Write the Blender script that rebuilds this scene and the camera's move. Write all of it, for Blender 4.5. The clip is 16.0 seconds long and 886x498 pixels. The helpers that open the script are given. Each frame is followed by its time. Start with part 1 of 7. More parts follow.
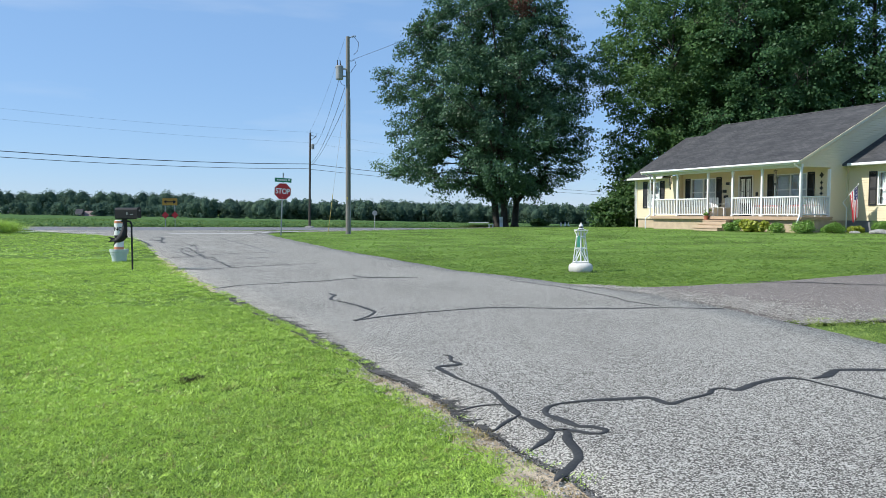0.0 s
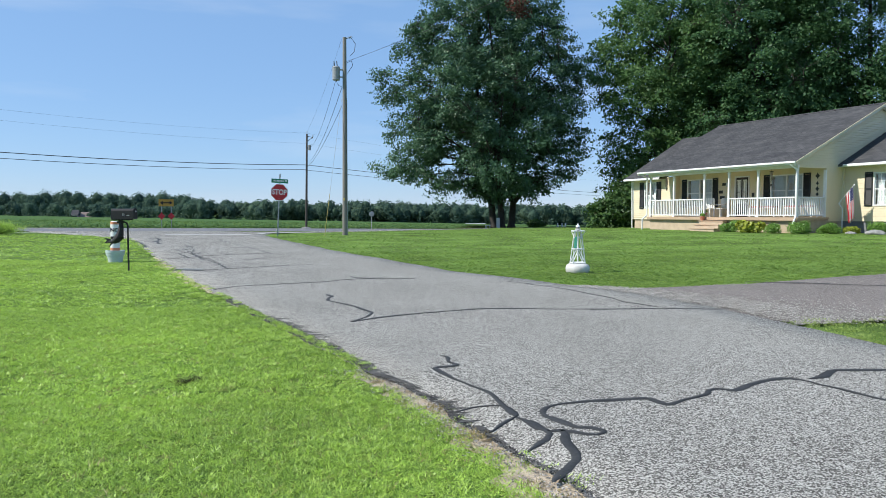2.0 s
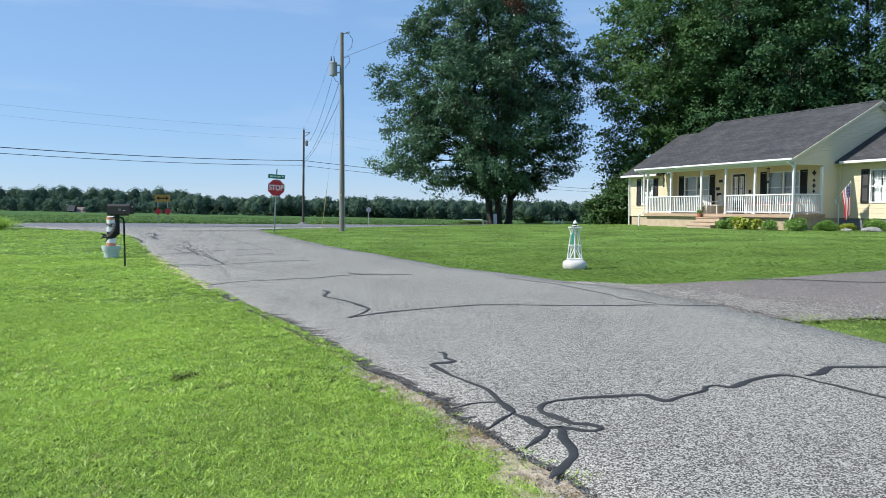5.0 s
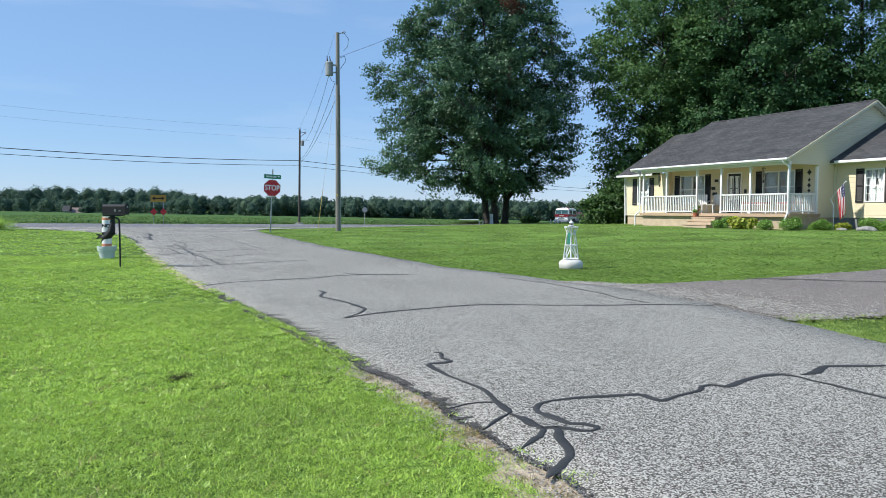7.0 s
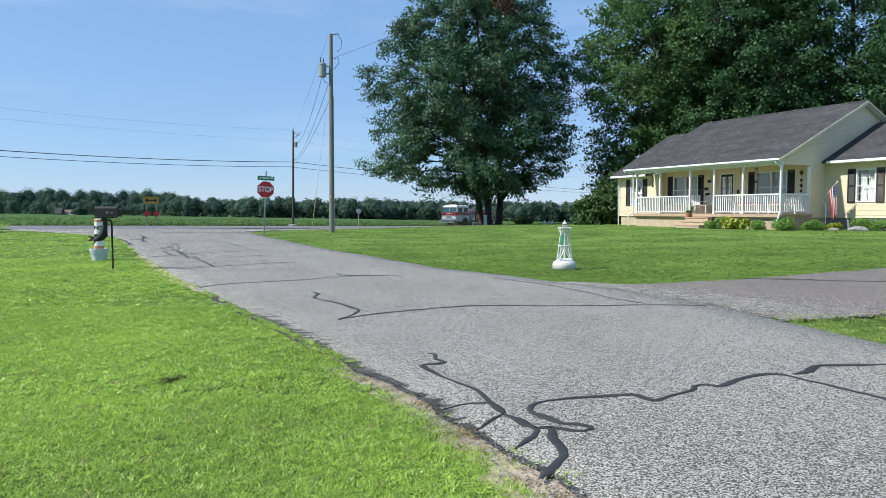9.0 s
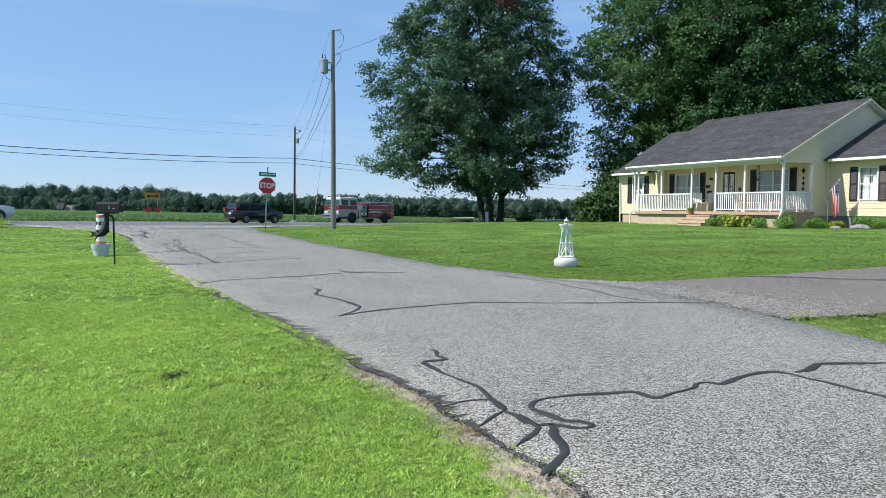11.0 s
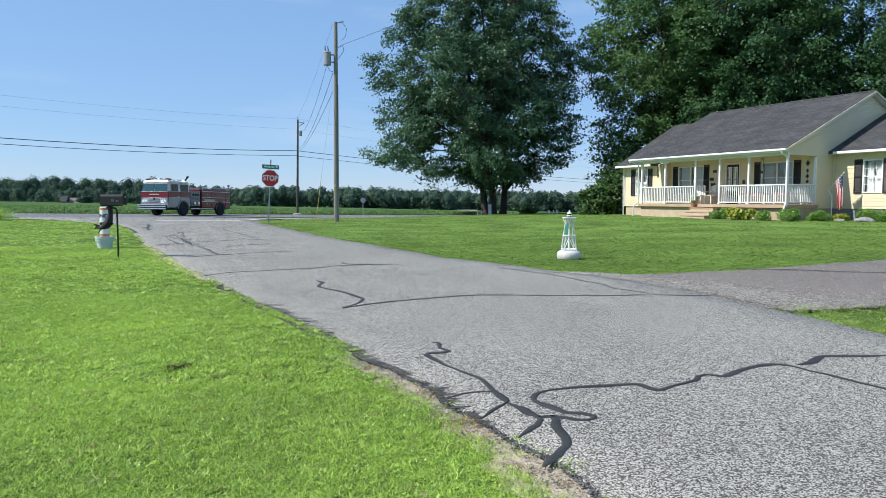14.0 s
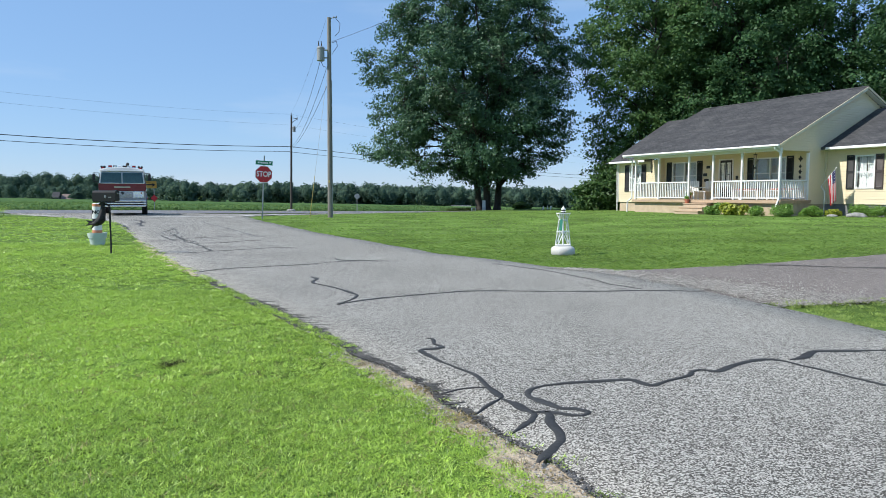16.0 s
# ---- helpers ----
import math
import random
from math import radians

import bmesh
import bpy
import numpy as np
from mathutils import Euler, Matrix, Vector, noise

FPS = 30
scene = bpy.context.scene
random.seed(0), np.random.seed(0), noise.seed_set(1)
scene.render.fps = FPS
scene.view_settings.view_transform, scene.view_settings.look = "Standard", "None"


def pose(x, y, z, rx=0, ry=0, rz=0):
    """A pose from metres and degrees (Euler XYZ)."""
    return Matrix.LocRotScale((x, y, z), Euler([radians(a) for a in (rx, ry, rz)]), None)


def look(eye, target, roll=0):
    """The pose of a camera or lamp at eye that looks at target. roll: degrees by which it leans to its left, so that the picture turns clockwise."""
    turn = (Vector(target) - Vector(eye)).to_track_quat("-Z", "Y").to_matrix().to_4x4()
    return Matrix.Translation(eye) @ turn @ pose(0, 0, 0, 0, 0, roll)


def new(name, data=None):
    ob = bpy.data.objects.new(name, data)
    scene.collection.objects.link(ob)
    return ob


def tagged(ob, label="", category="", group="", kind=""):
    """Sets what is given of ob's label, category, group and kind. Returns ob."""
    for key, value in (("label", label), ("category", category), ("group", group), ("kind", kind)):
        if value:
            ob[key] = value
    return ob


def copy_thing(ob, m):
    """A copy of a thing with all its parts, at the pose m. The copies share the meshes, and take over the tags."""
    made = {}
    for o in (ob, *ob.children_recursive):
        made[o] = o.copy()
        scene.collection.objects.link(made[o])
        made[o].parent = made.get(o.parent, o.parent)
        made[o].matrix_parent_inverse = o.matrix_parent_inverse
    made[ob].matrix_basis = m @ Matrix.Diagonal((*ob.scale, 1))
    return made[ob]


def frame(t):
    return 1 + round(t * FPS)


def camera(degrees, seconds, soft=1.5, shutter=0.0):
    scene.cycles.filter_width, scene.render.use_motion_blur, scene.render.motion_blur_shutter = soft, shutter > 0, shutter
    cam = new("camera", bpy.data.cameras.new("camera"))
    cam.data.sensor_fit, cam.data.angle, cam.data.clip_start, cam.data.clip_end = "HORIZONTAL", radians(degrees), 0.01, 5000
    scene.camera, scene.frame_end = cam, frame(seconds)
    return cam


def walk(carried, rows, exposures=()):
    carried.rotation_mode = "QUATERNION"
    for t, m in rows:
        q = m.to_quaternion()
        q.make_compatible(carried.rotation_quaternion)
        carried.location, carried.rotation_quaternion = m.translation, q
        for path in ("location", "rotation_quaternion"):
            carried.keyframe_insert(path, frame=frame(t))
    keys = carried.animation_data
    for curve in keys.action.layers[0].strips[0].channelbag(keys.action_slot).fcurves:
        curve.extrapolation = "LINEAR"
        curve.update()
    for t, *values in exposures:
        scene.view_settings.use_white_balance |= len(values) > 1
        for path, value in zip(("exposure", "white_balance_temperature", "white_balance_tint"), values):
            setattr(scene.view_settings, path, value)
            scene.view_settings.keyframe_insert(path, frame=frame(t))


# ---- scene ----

# light: a clear morning sky and one sun, high over the field side of the street
EXPOSURES = [(0.0, 0.47), (16.0, 0.47)]
SUN_AZ, SUN_EL = 257.0, 44.0   # compass degrees clockwise from +y, degrees above the horizon
world = bpy.data.worlds.new("sky")
scene.world = world
world.use_nodes = True
wn = world.node_tree
sky = wn.nodes.new("ShaderNodeTexSky")
sky.sky_type = "NISHITA"
sky.sun_disc = False
sky.sun_elevation, sky.sun_rotation = radians(SUN_EL), radians(SUN_AZ)
sky.air_density, sky.dust_density, sky.ozone_density = 1.0, 0.0, 4.0
haze = wn.nodes.new("ShaderNodeMix")   # summer haze over the whole sky
haze.data_type = "RGBA"
haze.inputs["Factor"].default_value = 0.55
haze.inputs["B"].default_value = (2.45, 4.5, 8.0, 1)
wn.links.new(sky.outputs[0], haze.inputs["A"])
# thin cirrus, drawn out sideways
wc = wn.nodes.new("ShaderNodeTexCoord")
wm = wn.nodes.new("ShaderNodeMapping")
wm.inputs["Scale"].default_value, wm.inputs["Rotation"].default_value = (1.6, 1.6, 9.0), (0.12, 0.16, 0.0)
wisp = wn.nodes.new("ShaderNodeTexNoise")
wisp.inputs["Scale"].default_value, wisp.inputs["Detail"].default_value = 1.6, 5
wr = wn.nodes.new("ShaderNodeMapRange")
wr.inputs["From Min"].default_value, wr.inputs["From Max"].default_value, wr.inputs["To Max"].default_value = 0.55, 0.8, 0.28
cloud = wn.nodes.new("ShaderNodeMix")
cloud.data_type = "RGBA"
cloud.inputs["B"].default_value = (6.6, 7.2, 7.8, 1)
wn.links.new(wc.outputs["Generated"], wm.inputs[0])
wn.links.new(wm.outputs[0], wisp.inputs["Vector"])
wn.links.new(wisp.outputs[0], wr.inputs["Value"])
wn.links.new(wr.outputs[0], cloud.inputs["Factor"])
wn.links.new(haze.outputs["Result"], cloud.inputs["A"])
wn.links.new(cloud.outputs["Result"], wn.nodes["Background"].inputs[0])
wn.nodes["Background"].inputs[1].default_value = 0.09
sun = new("sun", bpy.data.lights.new("sun", "SUN"))
sun.data.energy, sun.data.angle, sun.data.color = 4.2, radians(0.55), (1.0, 0.975, 0.92)
_az, _el = radians(SUN_AZ), radians(SUN_EL)
sun.matrix_world = look((math.sin(_az) * math.cos(_el) * 80, math.cos(_az) * math.cos(_el) * 80, math.sin(_el) * 80), (0, 0, 0))

# camera and its way
cam = camera(65.0, 16.0, soft=0.8)
PATH = [
    (0.0, pose(-0.000, -0.000, 1.130, 86.977, -0.000, 0.000)),
    (0.5, pose(-0.001, 0.002, 1.126, 86.812, -0.017, -0.004)),
    (1.0, pose(0.000, 0.001, 1.131, 86.854, 0.044, -0.071)),
    (1.5, pose(-0.002, 0.004, 1.129, 86.994, 0.036, -0.202)),
    (2.0, pose(-0.003, 0.005, 1.129, 87.050, 0.028, -0.262)),
    (2.5, pose(-0.001, 0.007, 1.130, 86.984, 0.025, -0.300)),
    (3.0, pose(-0.002, 0.014, 1.128, 86.884, -0.061, -0.344)),
    (3.5, pose(-0.005, 0.019, 1.127, 86.758, -0.143, -0.352)),
    (4.0, pose(-0.008, 0.016, 1.129, 86.632, -0.202, -0.362)),
    (6.5, pose(-0.001, 0.021, 1.127, 86.901, 0.051, -0.767)),
    (7.0, pose(-0.005, 0.018, 1.130, 86.716, -0.037, -0.816)),
    (7.5, pose(-0.003, 0.018, 1.130, 86.695, 0.043, -0.934)),
    (8.0, pose(-0.005, 0.021, 1.129, 86.836, 0.034, -1.130)),
    (8.5, pose(-0.004, 0.020, 1.130, 86.845, 0.035, -1.237)),
    (9.0, pose(-0.000, 0.018, 1.128, 86.815, 0.110, -1.312)),
    (11.5, pose(-0.004, 0.021, 1.128, 86.424, -0.119, -1.175)),
    (12.0, pose(-0.004, 0.022, 1.129, 86.265, -0.167, -1.158)),
    (12.5, pose(-0.009, 0.021, 1.130, 86.101, -0.314, -1.092)),
    (13.0, pose(-0.007, 0.024, 1.127, 85.976, -0.318, -1.000)),
    (13.5, pose(-0.006, 0.015, 1.127, 85.896, -0.212, -0.930)),
    (14.0, pose(-0.002, 0.014, 1.127, 85.943, -0.096, -0.948)),
    (14.5, pose(-0.003, 0.017, 1.126, 85.956, -0.080, -1.048)),
    (15.0, pose(-0.003, 0.014, 1.130, 85.890, -0.142, -1.155)),
    (15.5, pose(-0.001, 0.016, 1.126, 85.812, -0.075, -1.285)),
    (16.0, pose(-0.001, 0.016, 1.128, 85.606, -0.042, -1.432)),
]
walk(cam, PATH, EXPOSURES)

# ---- materials ----
def mat(name, rgb, rough=0.7, var=0.15, scale=6.0, fine=60.0, bump=0.0, metal=0.0, spec=0.5, rgb2=None, stretch=(1, 1, 1), island=0.0):
    """A node material: base colour varied at two scales, with a fine relief."""
    m = bpy.data.materials.new(name)
    m.use_nodes = True
    nt = m.node_tree
    b = nt.nodes["Principled BSDF"]
    b.inputs["Roughness"].default_value, b.inputs["Metallic"].default_value = rough, metal
    b.inputs["Specular IOR Level"].default_value = spec
    tc = nt.nodes.new("ShaderNodeTexCoord")
    mp = nt.nodes.new("ShaderNodeMapping")
    mp.inputs["Scale"].default_value = stretch
    nt.links.new(tc.outputs["Object"], mp.inputs[0])
    mixes = []
    for sc, det in ((scale, 4), (fine, 2)):
        n = nt.nodes.new("ShaderNodeTexNoise")
        n.inputs["Scale"].default_value, n.inputs["Detail"].default_value = sc, det
        nt.links.new(mp.outputs[0], n.inputs["Vector"])
        mixes.append(n)
    add = nt.nodes.new("ShaderNodeMath")
    add.operation = "ADD"
    nt.links.new(mixes[0].outputs[0], add.inputs[0])
    nt.links.new(mixes[1].outputs[0], add.inputs[1])
    last = add
    if island:
        geo = nt.nodes.new("ShaderNodeNewGeometry")
        mul = nt.nodes.new("ShaderNodeMath")
        mul.operation = "MULTIPLY_ADD"
        mul.inputs[1].default_value, mul.inputs[2].default_value = island, -island / 2
        nt.links.new(geo.outputs["Random Per Island"], mul.inputs[0])
        last = nt.nodes.new("ShaderNodeMath")
        last.operation = "ADD"
        nt.links.new(add.outputs[0], last.inputs[0])
        nt.links.new(mul.outputs[0], last.inputs[1])
    ramp = nt.nodes.new("ShaderNodeValToRGB")
    a = [max(0, c * (1 - var)) for c in rgb]
    z = [min(1, c * (1 + var)) for c in (rgb2 or rgb)]
    half = nt.nodes.new("ShaderNodeMath")
    half.operation = "MULTIPLY"
    half.inputs[1].default_value = 0.5
    nt.links.new(last.outputs[0], half.inputs[0])
    ramp.color_ramp.elements[0].position, ramp.color_ramp.elements[0].color = 0.36, (*a, 1)
    ramp.color_ramp.elements[1].position, ramp.color_ramp.elements[1].color = 0.64, (*z, 1)
    nt.links.new(half.outputs[0], ramp.inputs[0])
    nt.links.new(ramp.outputs[0], b.inputs["Base Color"])
    if bump:
        bp = nt.nodes.new("ShaderNodeBump")
        bp.inputs["Strength"].default_value, bp.inputs["Distance"].default_value = 0.6, bump
        nt.links.new(mixes[1].outputs[0], bp.inputs["Height"])
        nt.links.new(bp.outputs[0], b.inputs["Normal"])
    return m


def leaf_mat(name, rgb, var=0.35, trans=0.35, big=0.25, gloss=0.05):
    """Leaves: diffuse and translucent, each leaf its own shade, patches over the crown."""
    m = bpy.data.materials.new(name)
    m.use_nodes = True
    nt = m.node_tree
    nt.nodes.remove(nt.nodes["Principled BSDF"])
    geo = nt.nodes.new("ShaderNodeNewGeometry")
    tc = nt.nodes.new("ShaderNodeTexCoord")
    n = nt.nodes.new("ShaderNodeTexNoise")
    n.inputs["Scale"].default_value, n.inputs["Detail"].default_value = big, 3
    nt.links.new(tc.outputs["Object"], n.inputs["Vector"])
    add = nt.nodes.new("ShaderNodeMath")
    add.operation = "ADD"
    nt.links.new(geo.outputs["Random Per Island"], add.inputs[0])
    nt.links.new(n.outputs[0], add.inputs[1])
    half = nt.nodes.new("ShaderNodeMath")
    half.operation = "MULTIPLY"
    half.inputs[1].default_value = 0.5
    nt.links.new(add.outputs[0], half.inputs[0])
    ramp = nt.nodes.new("ShaderNodeValToRGB")
    ramp.color_ramp.elements[0].position = 0.15
    ramp.color_ramp.elements[0].color = (rgb[0] * (1 - var) * 0.9, rgb[1] * (1 - var), rgb[2] * (1 - var) * 1.1, 1)
    ramp.color_ramp.elements[1].position = 0.85
    ramp.color_ramp.elements[1].color = (rgb[0] * (1 + var) * 1.15, rgb[1] * (1 + var), rgb[2] * (1 + var) * 0.8, 1)
    nt.links.new(half.outputs[0], ramp.inputs[0])
    d = nt.nodes.new("ShaderNodeBsdfDiffuse")
    tr = nt.nodes.new("ShaderNodeBsdfTranslucent")
    gl = nt.nodes.new("ShaderNodeBsdfGlossy")
    gl.inputs["Roughness"].default_value = 0.45
    gl.inputs["Color"].default_value = (0.6, 0.65, 0.6, 1)
    nt.links.new(ramp.outputs[0], d.inputs[0])
    nt.links.new(ramp.outputs[0], tr.inputs[0])
    m1 = nt.nodes.new("ShaderNodeMixShader")
    m1.inputs[0].default_value = trans
    nt.links.new(d.outputs[0], m1.inputs[1])
    nt.links.new(tr.outputs[0], m1.inputs[2])
    m2 = nt.nodes.new("ShaderNodeMixShader")
    m2.inputs[0].default_value = gloss
    nt.links.new(m1.outputs[0], m2.inputs[1])
    nt.links.new(gl.outputs[0], m2.inputs[2])
    nt.links.new(m2.outputs[0], nt.nodes["Material Output"].inputs[0])
    return m


def glass_mat(name, tint=(0.9, 0.95, 0.95)):
    m = bpy.data.materials.new(name)
    m.use_nodes = True
    b = m.node_tree.nodes["Principled BSDF"]
    b.inputs["Base Color"].default_value = (*tint, 1)
    b.inputs["Roughness"].default_value = 0.02
    b.inputs["Transmission Weight"].default_value = 1.0
    b.inputs["IOR"].default_value = 1.45
    return m


# ---- mesh helpers ----
def thing(name, label, category, group="", kind="", at=None):
    """An Empty that carries the parts of one thing."""
    e = new(name)
    e.empty_display_size = 0.1
    if at is not None:
        e.matrix_basis = at
    return tagged(e, label, category, group, kind)


def part(name, bm, material, parent=None, label="", smooth=False):
    me = bpy.data.meshes.new(name)
    bm.normal_update()
    bm.to_mesh(me)
    bm.free()
    if smooth:
        for p in me.polygons:
            p.use_smooth = True
    for m in material if isinstance(material, (list, tuple)) else (material,):
        me.materials.append(m)
    ob = new(name, me)
    ob.parent = parent
    return tagged(ob, label)


def raw(name, verts, faces, material, parent=None, label="", smooth=False):
    """A mesh from numpy arrays: verts (n, 3), faces (m, k)."""
    me = bpy.data.meshes.new(name)
    verts, faces = np.asarray(verts, dtype=np.float32), np.asarray(faces, dtype=np.int32)
    k = faces.shape[1]
    me.vertices.add(len(verts))
    me.vertices.foreach_set("co", verts.ravel())
    me.loops.add(faces.size)
    me.loops.foreach_set("vertex_index", faces.ravel())
    me.polygons.add(len(faces))
    me.polygons.foreach_set("loop_start", np.arange(0, faces.size, k, dtype=np.int32))
    if smooth:
        me.polygons.foreach_set("use_smooth", np.ones(len(faces), dtype=bool))
    me.update(calc_edges=True)
    me.materials.append(material)
    ob = new(name, me)
    ob.parent = parent
    return tagged(ob, label)


def box(bm, x0, y0, z0, x1, y1, z1, bevel=0.0, m=None, mi=0):
    vs = [bm.verts.new((x, y, z)) for z in (z0, z1) for x, y in ((x0, y0), (x1, y0), (x1, y1), (x0, y1))]
    fs = [bm.faces.new([vs[i] for i in f]) for f in ((3, 2, 1, 0), (4, 5, 6, 7), (0, 1, 5, 4), (1, 2, 6, 5), (2, 3, 7, 6), (3, 0, 4, 7))]
    for f in fs:
        f.material_index = mi
    if bevel:
        bmesh.ops.bevel(bm, geom=list({e for f in fs for e in f.edges}), offset=bevel, segments=2, affect="EDGES", profile=0.6)
    elif m is not None:
        bmesh.ops.transform(bm, matrix=m, verts=vs)
    return vs


def rod(bm, p, q, r0, r1=None, n=10, mi=0):
    """A tapered cylinder from p to q."""
    p, q = Vector(p), Vector(q)
    r1 = r0 if r1 is None else r1
    t = (q - p).to_track_quat("Z", "Y")
    rings = []
    for c, r in ((p, r0), (q, r1)):
        rings.append([bm.verts.new(c + t @ Vector((r * math.cos(2 * math.pi * i / n), r * math.sin(2 * math.pi * i / n), 0))) for i in range(n)])
    for i in range(n):
        bm.faces.new((rings[0][i], rings[0][(i + 1) % n], rings[1][(i + 1) % n], rings[1][i])).material_index = mi
    bm.faces.new(rings[0][::-1]).material_index = mi
    bm.faces.new(rings[1]).material_index = mi


def lathe(bm, profile, n=24, at=(0, 0, 0), mi=0, cap=True):
    """A turned form from (radius, height) pairs."""
    rings = [[bm.verts.new((at[0] + r * math.cos(2 * math.pi * i / n), at[1] + r * math.sin(2 * math.pi * i / n), at[2] + h)) for i in range(n)] for r, h in profile]
    for a, b in zip(rings, rings[1:]):
        for i in range(n):
            bm.faces.new((a[i], a[(i + 1) % n], b[(i + 1) % n], b[i])).material_index = mi
    if cap:
        bm.faces.new(rings[0][::-1]).material_index = mi
        bm.faces.new(rings[-1]).material_index = mi


def prism(bm, outline, depth, axis="y", at=0.0, mi=0):
    """An outline of (u, v) pairs pushed through a depth. axis y: u is x, v is z; axis x: u is y, v is z; axis z: u is x, v is y."""
    def place(u, v, w):
        return {"y": (u, w, v), "x": (w, u, v), "z": (u, v, w)}[axis]
    a = [bm.verts.new(place(u, v, at)) for u, v in outline]
    b = [bm.verts.new(place(u, v, at + depth)) for u, v in outline]
    n = len(outline)
    fs = [bm.faces.new(a), bm.faces.new(b[::-1])]
    for i in range(n):
        fs.append(bm.faces.new((a[i], b[i], b[(i + 1) % n], a[(i + 1) % n])))
    for f in fs:
        f.material_index = mi
    bmesh.ops.recalc_face_normals(bm, faces=fs)
    return fs


def text(name, body, size, material, parent, m, label="", bold=0.0):
    """Raised letters in the built-in font, made into a mesh; m places them in the parent's space."""
    cu = bpy.data.curves.new(name, "FONT")
    cu.body, cu.size, cu.extrude, cu.align_x, cu.align_y = body, size, 0.002, "CENTER", "CENTER"
    cu.offset = bold
    tmp = new(name + "_curve", cu)
    me = bpy.data.meshes.new_from_object(tmp)
    bpy.data.objects.remove(tmp)
    me.materials.clear()
    me.materials.append(material)
    ob = new(name, me)
    ob.parent, ob.matrix_basis = parent, m
    return tagged(ob, label)


def smooth01(a, b, x):
    t = np.clip((x - a) / (b - a), 0, 1)
    return t * t * (3 - 2 * t)


# ---- the lie of the land ----
RD = np.array((0.643, 0.766))        # the cross road runs this way
RN = np.array((-0.766, 0.643))       # and this way lies its far side
RO = np.array((-19.5, 56.7))         # a point in the middle of its near lane


def across(x, y):
    """How far beyond the middle of the near lane a point lies."""
    return (x - RO[0]) * RN[0] + (y - RO[1]) * RN[1]


def ground_z(x, y):
    """Height of the ground: level by the camera, a broad fall beyond the cross road, a low rise round the house."""
    w = smooth01(-22, -6, across(x, y))
    plane = 0.08 - 0.017 * np.clip(x, -260, 260) - 0.0112 * np.clip(y, -60, 320)
    rise = 0.22 * smooth01(16, 6, np.hypot((x - 19) * 0.9, (y - 34) * 0.55))
    return w * plane + rise * (1 - w)


bark = mat("bark", (0.05, 0.043, 0.036), 0.95, 0.4, 3, 25, 0.03, stretch=(1, 1, 0.25))


def leaves(rng, centres, sizes, count, leaf, flat=0.75):
    """Leaf quads scattered through clumps; most of them near each clump's skin."""
    centres, sizes = np.asarray(centres), np.asarray(sizes)
    w = sizes ** 2
    idx = rng.choice(len(centres), count, p=w / w.sum())
    d = rng.normal(size=(count, 3))
    d /= np.linalg.norm(d, axis=1)[:, None]
    r = sizes[idx] * (rng.uniform(0.15, 1.0, count) ** 0.5 + 0.22 * np.abs(rng.normal(size=count)))
    c = centres[idx] + d * r[:, None] * np.array((1, 1, flat))
    nrm = d * 0.6 + rng.normal(size=(count, 3)) * 0.6 + np.array((0, 0, 0.35))
    nrm /= np.linalg.norm(nrm, axis=1)[:, None]
    t = np.cross(nrm, rng.normal(size=(count, 3)))
    t /= np.linalg.norm(t, axis=1)[:, None]
    b = np.cross(nrm, t)
    s = leaf * rng.uniform(0.6, 1.3, count)[:, None]
    v = np.stack((c - t * s, c - b * s * 0.55 + nrm * s * 0.12, c + t * s, c + b * s * 0.55 + nrm * s * 0.12), axis=1)
    return v.reshape(-1, 3), np.arange(count * 4).reshape(-1, 4)


